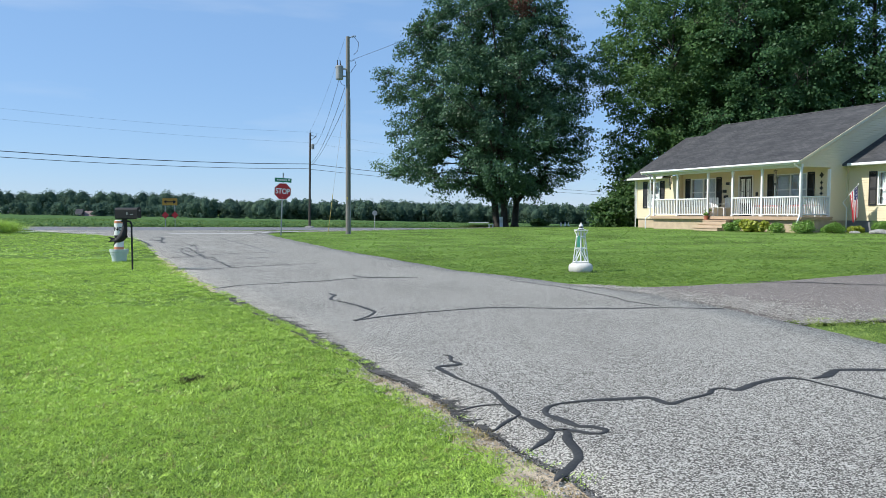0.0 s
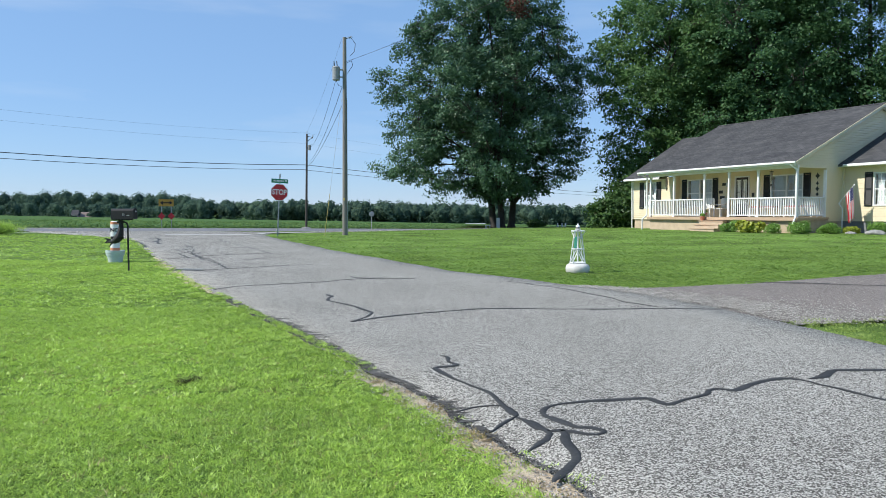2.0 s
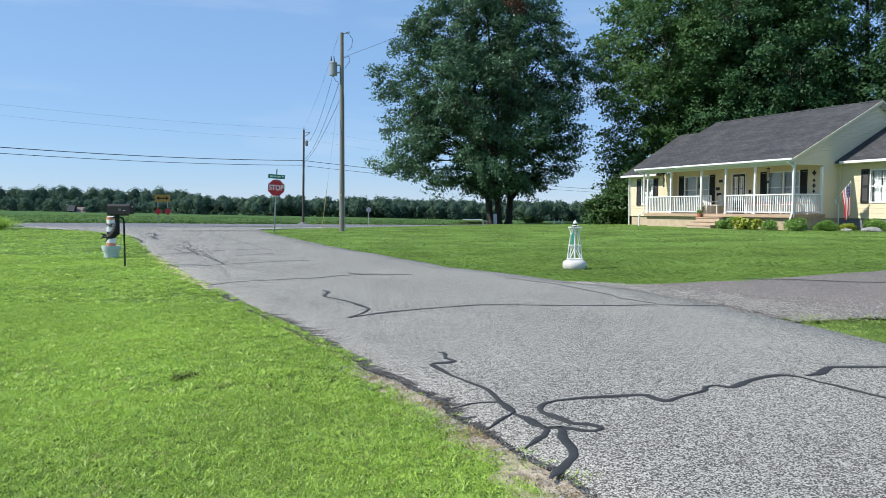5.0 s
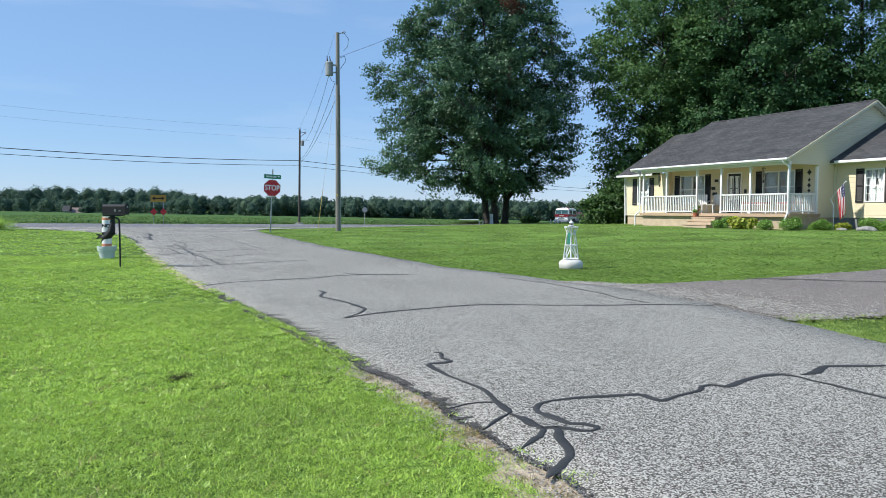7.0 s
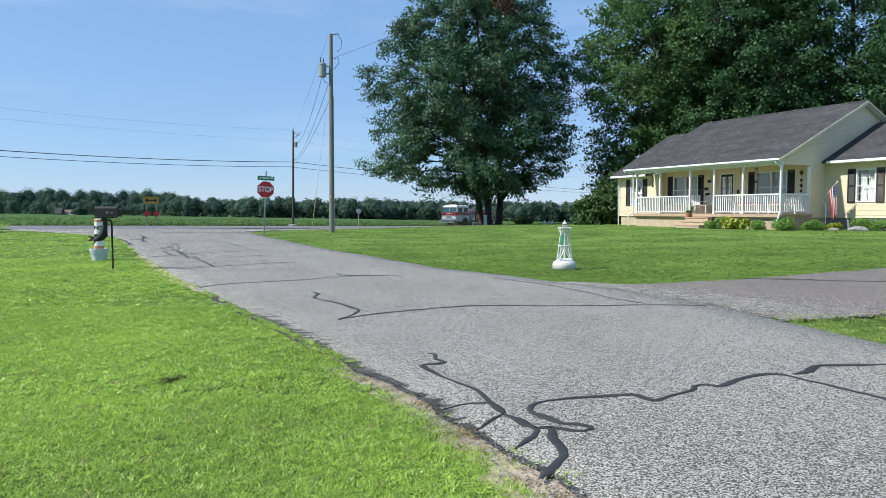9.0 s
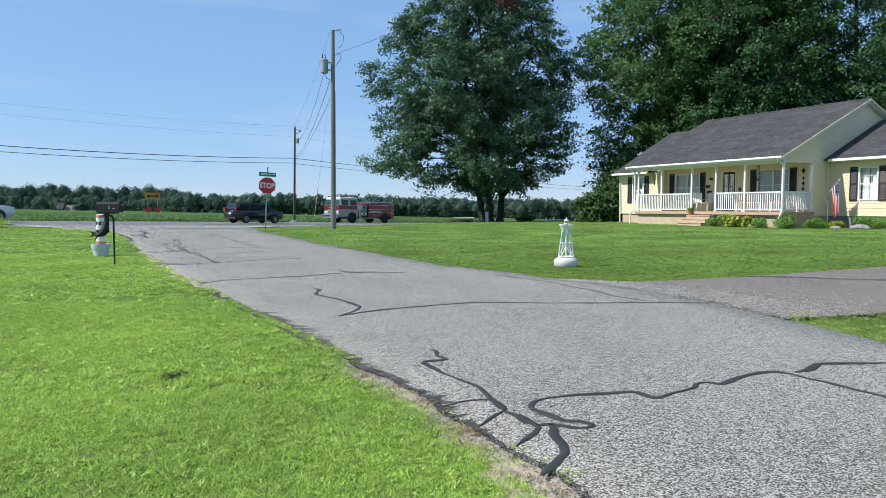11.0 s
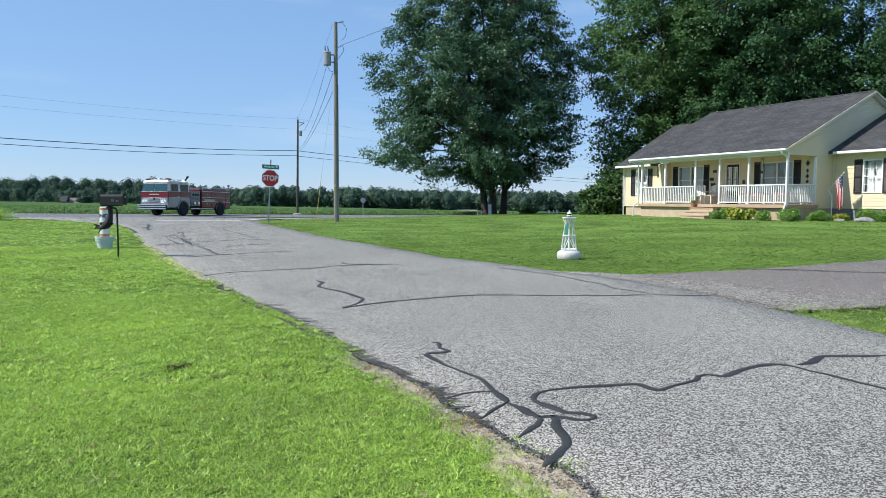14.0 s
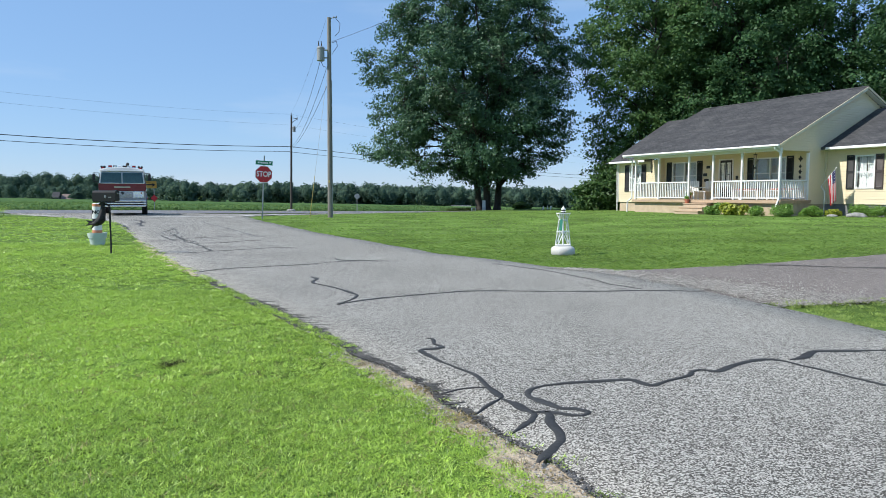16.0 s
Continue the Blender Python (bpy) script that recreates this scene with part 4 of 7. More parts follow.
# foundations
hpart("foundation", grey_block, [(0.0, 3.24, -0.3, 8.0, 10.2, 0.75)], label="grey block foundation")
hpart("foundation", block, [(-12.45, 1.78, -0.3, -9.02, 10.1, 0.75)], label="tan block foundation")
hpart("foundation", block, [(-9.02, 2.05, -0.3, -0.01, 10.1, 0.9)], label="tan block foundation")
# roofs
bm = bmesh.new()
prism(bm, [(-0.42, 3.42), (5.8, 6.36), (12.02, 3.42), (12.02, 3.32), (5.8, 6.24), (-0.42, 3.32)], 9.98, "x", -9.72)
part("roof", bm, shingle, house, "dark grey shingled roof")
bm = bmesh.new()
prism(bm, [(1.2, 3.2), (6.0, 5.92), (10.8, 3.2), (10.8, 3.1), (6.0, 5.8), (1.2, 3.1)], 3.05, "x", -12.8)
part("roof", bm, shingle, house, "dark grey shingled roof of the side wing")
bm = bmesh.new()
prism(bm, [(2.75, 3.36), (7.0, 5.4), (11.2, 3.36), (11.2, 3.26), (7.0, 5.28), (2.75, 3.26)], 8.2, "x", 0.03)
part("roof", bm, shingle, house, "dark grey shingled roof of the side wing")
bm = bmesh.new()
prism(bm, [(5.7, 6.33), (5.8, 6.4), (5.9, 6.33)], 9.98, "x", -9.72)
part("ridge_cap", bm, shingle, house)
# rake boards, fascia, gutter, soffit, porch ceiling and beam
for x in (0.262, -9.76):
    bm = bmesh.new()
    d = 0.0 if x > 0 else 0.06
    prism(bm, [(-0.44, 3.40 - d), (5.8, 6.35 - d), (12.04, 3.40 - d), (12.04, 3.3 - d), (5.8, 6.25 - d), (-0.44, 3.3 - d)], 0.03, "x", x)
    part("rake_board", bm, siding, house)
    bm = bmesh.new()
    prism(bm, [(-0.42, 3.3), (5.8, 6.22), (12.02, 3.3), (12.02, 3.28), (5.8, 6.2), (-0.42, 3.28)], 0.25 if x > 0 else 0.18, "x", 0.012 if x > 0 else -9.73)
    part("soffit", bm, white, house)
hpart("fascia", white, [(-9.72, -0.45, 3.25, 0.26, -0.42, 3.4)], 0.004)
hpart("gutter", white, [(-9.72, -0.55, 3.32, 0.28, -0.455, 3.41)], 0.025)
hpart("porch_ceiling", white, [(-9.5, -0.42, 3.28, 0.0, 1.98, 3.3)])
hpart("porch_beam", white, [(-9.3, -0.07, 3.14, 0.06, 0.07, 3.28)], 0.006)
hpart("porch_beam", siding, [(-0.06, 0.09, 3.16, 0.055, 1.98, 3.28)], 0.006)
hpart("gutter", white, [(-12.8, 1.13, 3.07, -9.76, 1.24, 3.19)], 0.025)
hpart("gutter", white, [(0.32, 2.63, 3.24, 8.2, 2.74, 3.36)], 0.025)
hpart("soffit", white, [(0.0, 2.75, 3.24, 8.2, 3.2, 3.26)])
hpart("soffit", white, [(-12.8, 1.25, 3.08, -9.76, 1.72, 3.1)])
# downspouts


def pipe(name, pts, r, material, parent, n=8):
    bm = bmesh.new()
    for p, q in zip(pts, pts[1:]):
        rod(bm, p, q, r, n=n)
    return part(name, bm, material, parent)


pipe("downspout", [(0.05, -0.5, 3.3), (0.05, -0.45, 3.2), (0.06, -0.1, 3.05), (0.06, -0.1, 1.0), (0.1, -0.3, 0.75), (0.15, -0.5, 0.3)], 0.035, white, house)
pipe("downspout", [(-9.5, -0.5, 3.3), (-9.35, -0.12, 3.1), (-9.33, -0.12, 1.0), (-9.5, -0.3, 0.8), (-9.5, -0.3, 0.1)], 0.035, white, house)
pipe("downspout", [(-12.55, 1.6, 3.1), (-12.55, 1.66, 0.1)], 0.035, white, house)
# porch floor: deck boards on a block skirt
hpart("porch_skirt", block, [(-9.25, 0.05, -0.3, 0.05, 2.0, 0.86)], 0.0, "tan block skirt of the porch")
boards = bmesh.new()
box(boards, 0, 0, 0.87, 0.135, 2.12, 0.93, 0.006)
first = part("deck_board", boards, deck_wood, house)
first.matrix_basis = pose(-9.32, -0.1, 0)
for k in range(1, 69):
    b = new("deck_board", first.data)
    b.parent, b.matrix_basis = house, pose(-9.32 + k * 0.1375, -0.1, 0)
hpart("rim_board", deck_wood, [(-9.32, -0.13, 0.78, 0.14, -0.1, 0.93), (0.12, -0.1, 0.78, 0.145, 2.0, 0.93)], 0.004)
POSTS = (0, 2.03, 3.73, 5.28, 7.39, 9.16)
for a in POSTS:
    post = hpart("post", white, [(-a - 0.048, -0.048, 0.93, -a + 0.048, 0.048, 3.14)], 0.01)
    hpart("post_cap", white, [(-a - 0.065, -0.065, 3.04, -a + 0.065, 0.065, 3.1)], 0.012, parent=post)
    hpart("post_base", white, [(-a - 0.065, -0.065, 0.93, -a + 0.065, 0.065, 1.0)], 0.012, parent=post)
hpart("post", white, [(-0.055, 1.85, 0.93, 0.055, 1.96, 3.1)], 0.01)
# railings
bal = bmesh.new()
box(bal, -0.019, -0.019, 1.03, 0.019, 0.019, 1.82)
bal_me = None


def railing(p, q):
    global bal_me
    p, q = Vector((*p, 0)), Vector((*q, 0))
    d = (q - p).normalized()
    nn = Vector((-d.y, d.x, 0))
    r = None
    for nm, z0, z1, w in (("railing", 1.80, 1.86, 0.045), ("bottom_rail", 1.0, 1.05, 0.03)):
        bm = bmesh.new()
        vs = []
        for z in (z0, z1):
            for e, s in ((p, 1), (q, 1), (q, -1), (p, -1)):
                vs.append(bm.verts.new(e + nn * w * s + Vector((0, 0, z))))
        for f in ((0, 1, 2, 3), (4, 5, 6, 7), (0, 1, 5, 4), (1, 2, 6, 5), (2, 3, 7, 6), (3, 0, 4, 7)):
            bm.faces.new([vs[i] for i in f])
        bmesh.ops.recalc_face_normals(bm, faces=bm.faces)
        ob = part(nm, bm, white, r or house, "" if r else "white porch railing")
        r = r or ob
    n = int((q - p).length / 0.115)
    for k in range(1, n):
        c = p.lerp(q, k / n)
        if bal_me is None:
            ob = part("baluster", bal, white, r)
            bal_me = ob.data
        else:
            ob = new("baluster", bal_me)
            ob.parent = r
        ob.matrix_basis = pose(c.x, c.y, 0)


for a, b in ((0, 2.03), (2.03, 3.73), (5.28, 7.39), (7.39, 9.16)):
    railing((-a - 0.055, 0), (-b + 0.055, 0))
railing((0, 0.055), (0, 1.85))
railing((-9.16, 0.055), (-9.16, 1.7))
# steps
for k in range(3):
    z = 0.93 - 0.185 * (k + 1)
    hpart("step", deck_wood, [(-5.28, -0.1 - 0.3 * (k + 1), z - 0.05, -3.73, -0.1 - 0.3 * k + 0.02, z)], 0.008)
    hpart("riser", block, [(-5.26, -0.1 - 0.3 * (k + 1) + 0.03, -0.2, -3.75, -0.1 - 0.3 * k, z - 0.05)])
# front door with a glazed oval, in a white frame
for b in ((-4.25, 1.95, 0.93, -4.19, 2.12, 3.0), (-5.11, 1.95, 0.93, -5.05, 2.12, 3.0), (-5.11, 1.95, 2.97, -4.19, 2.12, 3.04)):
    hpart("door_frame", white, [b], 0.006)
door = hpart("door", door_brown, [(-5.1, 2.02, 0.95, -4.2, 2.07, 3.02), (-5.0, 2.0, 1.0, -4.3, 2.02, 1.5)], 0.006, "dark brown front door with leaded glass")
for x in (-4.86, -4.5):
    p = hpart("door_light", white, [(x - 0.13, 1.995, 1.62, x + 0.13, 2.02, 2.85)], 0.02, "pale leaded glass", door)
    hpart("leading", dark_iron, [(x - 0.09, 1.985, 1.7, x - 0.07, 1.997, 2.78), (x + 0.07, 1.985, 1.7, x + 0.09, 1.997, 2.78), (x - 0.09, 1.985, 2.2, x + 0.09, 1.997, 2.23)], 0, "", p)
bm = bmesh.new()
bmesh.ops.create_uvsphere(bm, u_segments=12, v_segments=8, radius=0.035, matrix=pose(-4.27, 1.96, 1.95))
part("door_knob", bm, dark_iron, door)


# ---- things on and before the porch ----
def hp(x, y, z, rz=0):
    return HOUSE @ pose(x, y, z, 0, 0, rz)


def porch_chair(x, y, rz):
    t = thing("porch_chair", "white slatted garden chair on the porch", "chair", "chairs on the porch", at=hp(x, y, 0.932, rz))
    for sx in (-0.25, 0.25):
        for sy in (-0.24, 0.24):
            bpart_("leg", white, t, [(sx - 0.025, sy - 0.025, 0, sx + 0.025, sy + 0.025, 0.42 if sy < 0 else 0.95)])
        bpart_("arm", white, t, [(sx - 0.04, -0.28, 0.62, sx + 0.04, 0.24, 0.65)])
    for k in range(5):
        bpart_("seat_slat", white, t, [(-0.25, -0.26 + k * 0.1, 0.42, 0.25, -0.18 + k * 0.1, 0.445)])
        bpart_("back_slat", white, t, [(-0.22 + k * 0.1, 0.22, 0.46, -0.15 + k * 0.1, 0.25, 0.98)])
    return t


def bpart_(name, material, parent, boxes, bevel=0.006, label=""):
    bm = bmesh.new()
    for b in boxes:
        box(bm, *b, bevel=bevel)
    return part(name, bm, material, parent, label)


porch_chair(-6.0, 1.0, 15)
porch_chair(-5.55, 1.5, -10)
red_cloth = mat("red_cloth", (0.35, 0.09, 0.07), 0.9, 0.3, 5, 40)
bench = thing("porch_bench", "white bench with a red cushion on the porch", "bench", at=hp(-0.9, 1.5, 0.932))
for sx in (-0.7, 0.7):
    for sy in (-0.22, 0.2):
        bpart_("leg", white, bench, [(sx - 0.03, sy - 0.03, 0, sx + 0.03, sy + 0.03, 0.43 if sy < 0 else 0.9)])
bpart_("seat", white, bench, [(-0.75, -0.26, 0.43, 0.75, 0.24, 0.46)])
bpart_("cushion", red_cloth, bench, [(-0.68, -0.24, 0.462, 0.68, 0.17, 0.55)], 0.04)
for k in range(12):
    bpart_("back_slat", white, bench, [(-0.66 + k * 0.115, 0.19, 0.47, -0.6 + k * 0.115, 0.21, 0.86)])
bpart_("back_rail", white, bench, [(-0.75, 0.17, 0.86, 0.75, 0.23, 0.93)])
copy_thing(bench, hp(-2.9, 1.55, 0.932))


def leaf_ball(name, label, category, m, radius, count, leaf, material, seed, pot=None, flat=0.75, group=""):
    rng = np.random.default_rng(seed)
    t = thing(name, label, category, group, at=m)
    z = 0.0
    if pot:
        bm = bmesh.new()
        lathe(bm, [(pot * 0.7, 0), (pot, pot * 1.5), (pot * 1.1, pot * 1.5), (pot * 1.1, pot * 1.75), (pot * 0.9, pot * 1.75), (pot * 0.9, pot * 1.6)], 18)
        part("pot", bm, clay, t, "terracotta pot")
        z = pot * 1.6
    cs, ss = [], []
    for k in range(14):
        a, r = rng.uniform(0, 6.28), radius * rng.uniform(0, 0.75)
        cs.append((r * math.cos(a), r * math.sin(a), z + radius * flat * rng.uniform(0.25, 0.85)))
        ss.append(radius * rng.uniform(0.25, 0.42))
    v, f = leaves(rng, cs, ss, count, leaf)
    v[:, 2] = np.maximum(v[:, 2], z + 0.01)
    bm = bmesh.new()
    for c in cs[:7]:
        rod(bm, (0, 0, z - 0.05), c, 0.012, 0.006, 5)
    part("stem", bm, bark, t)
    raw("foliage", v, f, material, t)
    return t


SHRUBS = ((-2.9, -0.85, 0.6, 0), (-1.72, -0.8, 0.55, 1), (-0.55, -0.8, 0.52, 0), (0.85, -0.6, 0.66, 0), (1.3, 0.5, 0.5, 2), (0.55, 1.7, 0.5, 2), (1.15, 2.2, 0.3, 1), (4.3, 2.2, 0.55, 0), (2.6, 2.3, 0.68, 0), (3.3, 2.3, 0.55, 0))


def plant_bed():
    for i, (x, y, r, k) in enumerate(SHRUBS):
        w = HOUSE @ Vector((x, y, 0))
        m = pose(w.x, w.y, float(ground_z(w.x, w.y)))
        lab = ("rounded green shrub at the foot of the porch", "yellow-green hosta at the foot of the porch", "loose dark flowering plant by the house wall")[k]
        leaf_ball("shrub" if k != 1 else "hosta", lab, "plant", m, r, 3200, 0.036 if k != 1 else 0.085, (shrub_leaf, hosta_leaf, shrub_leaf)[k], 60 + i, group="plants before the porch")
    leaf_ball("potted_plant", "potted plant with small red flowers by the steps", "plant", hp(-5.15, -0.25, 0.75), 0.2, 400, 0.035, shrub_leaf, 90, 0.12)
    leaf_ball("potted_plant", "potted plant with small red flowers by the steps", "plant", hp(-5.45, 0.2, 0.932), 0.2, 400, 0.035, shrub_leaf, 91, 0.12)


# stepping stone and edging
rock = mat("rock", (0.27, 0.265, 0.25), 0.9, 0.45, 5, 40, 0.015)
for x, y, s in ((2.6, 1.6, 0.4), (1.6, 1.4, 0.22)):
    bm = bmesh.new()
    bmesh.ops.create_icosphere(bm, subdivisions=3, radius=s)
    for v in bm.verts:
        v.co *= 1 + 0.25 * noise.noise(v.co * 3)
        v.co.z *= 0.4
    w = HOUSE @ Vector((x, y, 0))
    ob = part("garden_stone", bm, rock, smooth=True)
    ob.matrix_basis = pose(w.x, w.y, float(ground_z(w.x, w.y)) + s * 0.1)
    tagged(ob, "pale rounded garden stone in the plant bed", "stone")

# wall ornaments and wind chimes
def chime(x, y, z):
    t = thing("wind_chime", "dark metal wind chime hanging from the porch ceiling", "wind chime", "wind chimes of the porch", at=hp(x, y, z))
    bm = bmesh.new()
    rod(bm, (0, 0, 0), (0, 0, -0.2), 0.006, n=5)
    lathe(bm, [(0.08, -0.23), (0.09, -0.21), (0.02, -0.19)], 12)
    part("top", bm, dark_iron, t)
    for k in range(5):
        a = k * 1.257
        bm = bmesh.new()
        rod(bm, (0.06 * math.cos(a), 0.06 * math.sin(a), -0.22), (0.06 * math.cos(a), 0.06 * math.sin(a), -0.55 - 0.05 * k), 0.014, n=6)
        part("tube", bm, panel_steel_, t)
    bm = bmesh.new()
    rod(bm, (0, 0, -0.2), (0, 0, -0.8), 0.004, n=4)
    box(bm, -0.05, -0.005, -0.9, 0.05, 0.005, -0.78)
    part("sail", bm, dark_iron, t)


panel_steel_ = mat("chime_metal", (0.3, 0.24, 0.18), 0.4, 0.2, 6, 60, metal=0.7)
for x in (-8.3, -1.6, -10.6):
    chime(x, 0.35 if x > -9 else 1.2, 3.275 if x > -9 else 3.07)
for i, (x, z, w, h) in enumerate(((-5.75, 2.65, 0.34, 0.14), (-6.0, 2.25, 0.26, 0.16), (-5.9, 1.95, 0.3, 0.16), (-5.65, 1.75, 0.16, 0.2), (-3.95, 2.05, 0.14, 0.2))):
    bm = bmesh.new()
    box(bm, -w / 2, -0.03, -h / 2, w / 2, 0, h / 2, 0.012)
    ob = part("wall_plaque", bm, dark_iron)
    ob.matrix_basis = hp(x, 1.976, z)
    tagged(ob, "small dark plaque hung on the siding", "wall plaque")
for i, (z, r) in enumerate(((2.85, 0.12), (2.5, 0.08), (2.25, 0.1), (2.0, 0.08))):
    bm = bmesh.new()
    prism(bm, [(r * (1 if k % 2 == 0 else 0.55) * math.cos(k * 0.785), r * 1.2 * (1 if k % 2 == 0 else 0.55) * math.sin(k * 0.785)) for k in range(8)], 0.025, "y", -0.025)
    ob = part("wall_ornament", bm, dark_iron)
    ob.matrix_basis = hp(-0.42, 1.976, z)
    tagged(ob, "dark metal ornament hung on the siding", "wall ornament")
lantern = thing("wall_lamp", "dark metal lantern beside the front door", "lamp", at=hp(-5.45, 1.975, 2.75))
bpart_("bracket", dark_iron, lantern, [(-0.04, -0.12, -0.03, 0.04, 0, 0.12)])
bpart_("shade", curtain, lantern, [(-0.07, -0.2, -0.25, 0.07, -0.06, -0.02)], 0.02)

# flag on a bent white stand
flag_red, flag_white, flag_blue = mat("flag_red", (0.36, 0.014, 0.024), 0.85, 0.1, 4, 90), mat("flag_white", (0.6, 0.59, 0.57), 0.85, 0.06, 4, 90), mat("flag_blue", (0.012, 0.016, 0.07), 0.85, 0.1, 4, 90)


def flag():
    w = HOUSE @ Vector((0.6, 2.3, 0))
    z0 = float(ground_z(w.x, w.y))
    t = thing("flag", "striped red, white and blue flag hanging on a white staff", "flag", at=HOUSE @ pose(0.6, 2.3, z0))
    # local x runs to the right along the house front
    s0, s1 = Vector((-0.15, -0.05, 1.35)), Vector((0.62, -0.15, 2.15))
    bm = bmesh.new()
    rod(bm, (0, 0, -0.1), (0, 0, 1.1), 0.022, n=8)
    rod(bm, (0, 0, 1.1), s0, 0.022, n=8)
    rod(bm, s0, s1, 0.016, 0.013, 8)
    part("staff", bm, white, t)
    bm = bmesh.new()
    bmesh.ops.create_uvsphere(bm, u_segments=10, v_segments=8, radius=0.03, matrix=Matrix.Translation(s1))
    part("finial", bm, white, t)
    bm = bmesh.new()
    rows_, cols_ = 26, 30
    g = []
    for i in range(rows_ + 1):
        f = i / rows_
        row = []
        for j in range(cols_ + 1):
            e = j / cols_
            hoist = s1.lerp(s0, 0.04 + 0.5 * f)
            gather = 1 - 0.45 * e
            mid = s1.lerp(s0, 0.22)
            x = mid.x + (hoist.x - mid.x) * gather + 0.1 * e
            y = hoist.y - 0.02 + 0.07 * math.sin(f * 15 + e * 1.5) * (0.3 + 0.7 * e)
            z = hoist.z - e * 1.42 * (1 - 0.12 * f) - 0.02
            row.append(bm.verts.new((x, y, z)))
        g.append(row)
    for i in range(rows_):
        for j in range(cols_):
            face = bm.faces.new((g[i][j], g[i][j + 1], g[i + 1][j + 1], g[i + 1][j]))
            stripe = i // 2
            face.material_index = (1 if i % 3 == 1 and j % 3 == 1 else 2) if (stripe < 7 and j < 12) else (0 if stripe % 2 == 0 else 1)
            face.smooth = True
    cl = part("cloth", bm, [flag_red, flag_white, flag_blue], t)
    sol = cl.modifiers.new("thickness", "SOLIDIFY")
    sol.thickness = 0.003


flag()
# ---- trees ----
maple_leaf = leaf_mat("maple_leaf", (0.06, 0.136, 0.08), 0.5, 0.3, 0.25, 0.05)
wood_leaf = leaf_mat("wood_leaf", (0.058, 0.135, 0.06), 0.35, 0.4, 0.3, 0.02)
edge_leaf = leaf_mat("edge_leaf", (0.085, 0.175, 0.066), 0.35, 0.4, 0.3, 0.02)
brush_leaf = leaf_mat("brush_leaf", (0.06, 0.125, 0.04), 0.4, 0.3, 0.5, 0.03)
# far leaves are bluer and paler: distance haze is put into their colour
hazed_far_leaf = leaf_mat("hazed_far_leaf", (0.085, 0.145, 0.115), 0.35, 0.4, 0.05, 0.0)


def prongs(segs, sides=5):
    """Tapered branches from rows of (start, end, start radius, end radius), as one array of faces."""
    p, q, r0, r1 = (np.array([g[i] for g in segs], float) for i in range(4))
    d = q - p
    d /= np.linalg.norm(d, axis=1)[:, None] + 1e-9
    ref = np.where(np.abs(d[:, 2:]) > 0.9, np.array((1.0, 0, 0)), np.array((0, 0, 1.0)))
    u = np.cross(d, ref)
    u /= np.linalg.norm(u, axis=1)[:, None]
    w = np.cross(d, u)
    a = np.linspace(0, 2 * math.pi, sides, endpoint=False)
    ring = u[:, None] * np.cos(a)[None, :, None] + w[:, None] * np.sin(a)[None, :, None]
    v = np.concatenate((p[:, None] + ring * r0[:, None, None], q[:, None] + ring * r1[:, None, None]), axis=1)
    k = np.arange(sides)
    f = np.column_stack((k, (k + 1) % sides, (k + 1) % sides + sides, k + sides))
    f = f[None] + (np.arange(len(segs)) * 2 * sides)[:, None, None]
    return v.reshape(-1, 3), f.reshape(-1, 4)


def sprays(rng, centres, ways, sizes, each, leaf):
    """Leaves hung along short twigs: long, flat, slightly drooping tufts."""
    n = len(centres)
    idx = np.repeat(np.arange(n), each)
    m = len(idx)
    along = rng.uniform(-0.75, 1.0, m)
    size = sizes[idx]
    g = rng.normal(size=(m, 3)) * np.array((0.42, 0.42, 0.27))
    c = centres[idx] + ways[idx] * (along * size)[:, None] + g * (size * (1.05 - 0.45 * np.abs(along)))[:, None]
    c[:, 2] -= 0.22 * size * np.clip(along, 0, 1) ** 2
    nrm = rng.normal(size=(m, 3)) * 0.55 + ways[idx] * 0.45 + np.array((0, 0, 0.6))
    nrm /= np.linalg.norm(nrm, axis=1)[:, None]
    t = ways[idx] * 0.5 + rng.normal(size=(m, 3)) * 0.6 - np.array((0, 0, 0.35))
    t -= nrm * np.sum(t * nrm, axis=1)[:, None]
    t /= np.linalg.norm(t, axis=1)[:, None] + 1e-9
    b = np.cross(nrm, t)
    s = leaf * rng.uniform(0.6, 1.3, m)[:, None]
    v = np.stack((c - t * s, c - b * s * 0.6 + nrm * s * 0.12, c + t * s, c + b * s * 0.6 + nrm * s * 0.12), axis=1)
    return v.reshape(-1, 3), np.arange(m * 4).reshape(-1, 4)


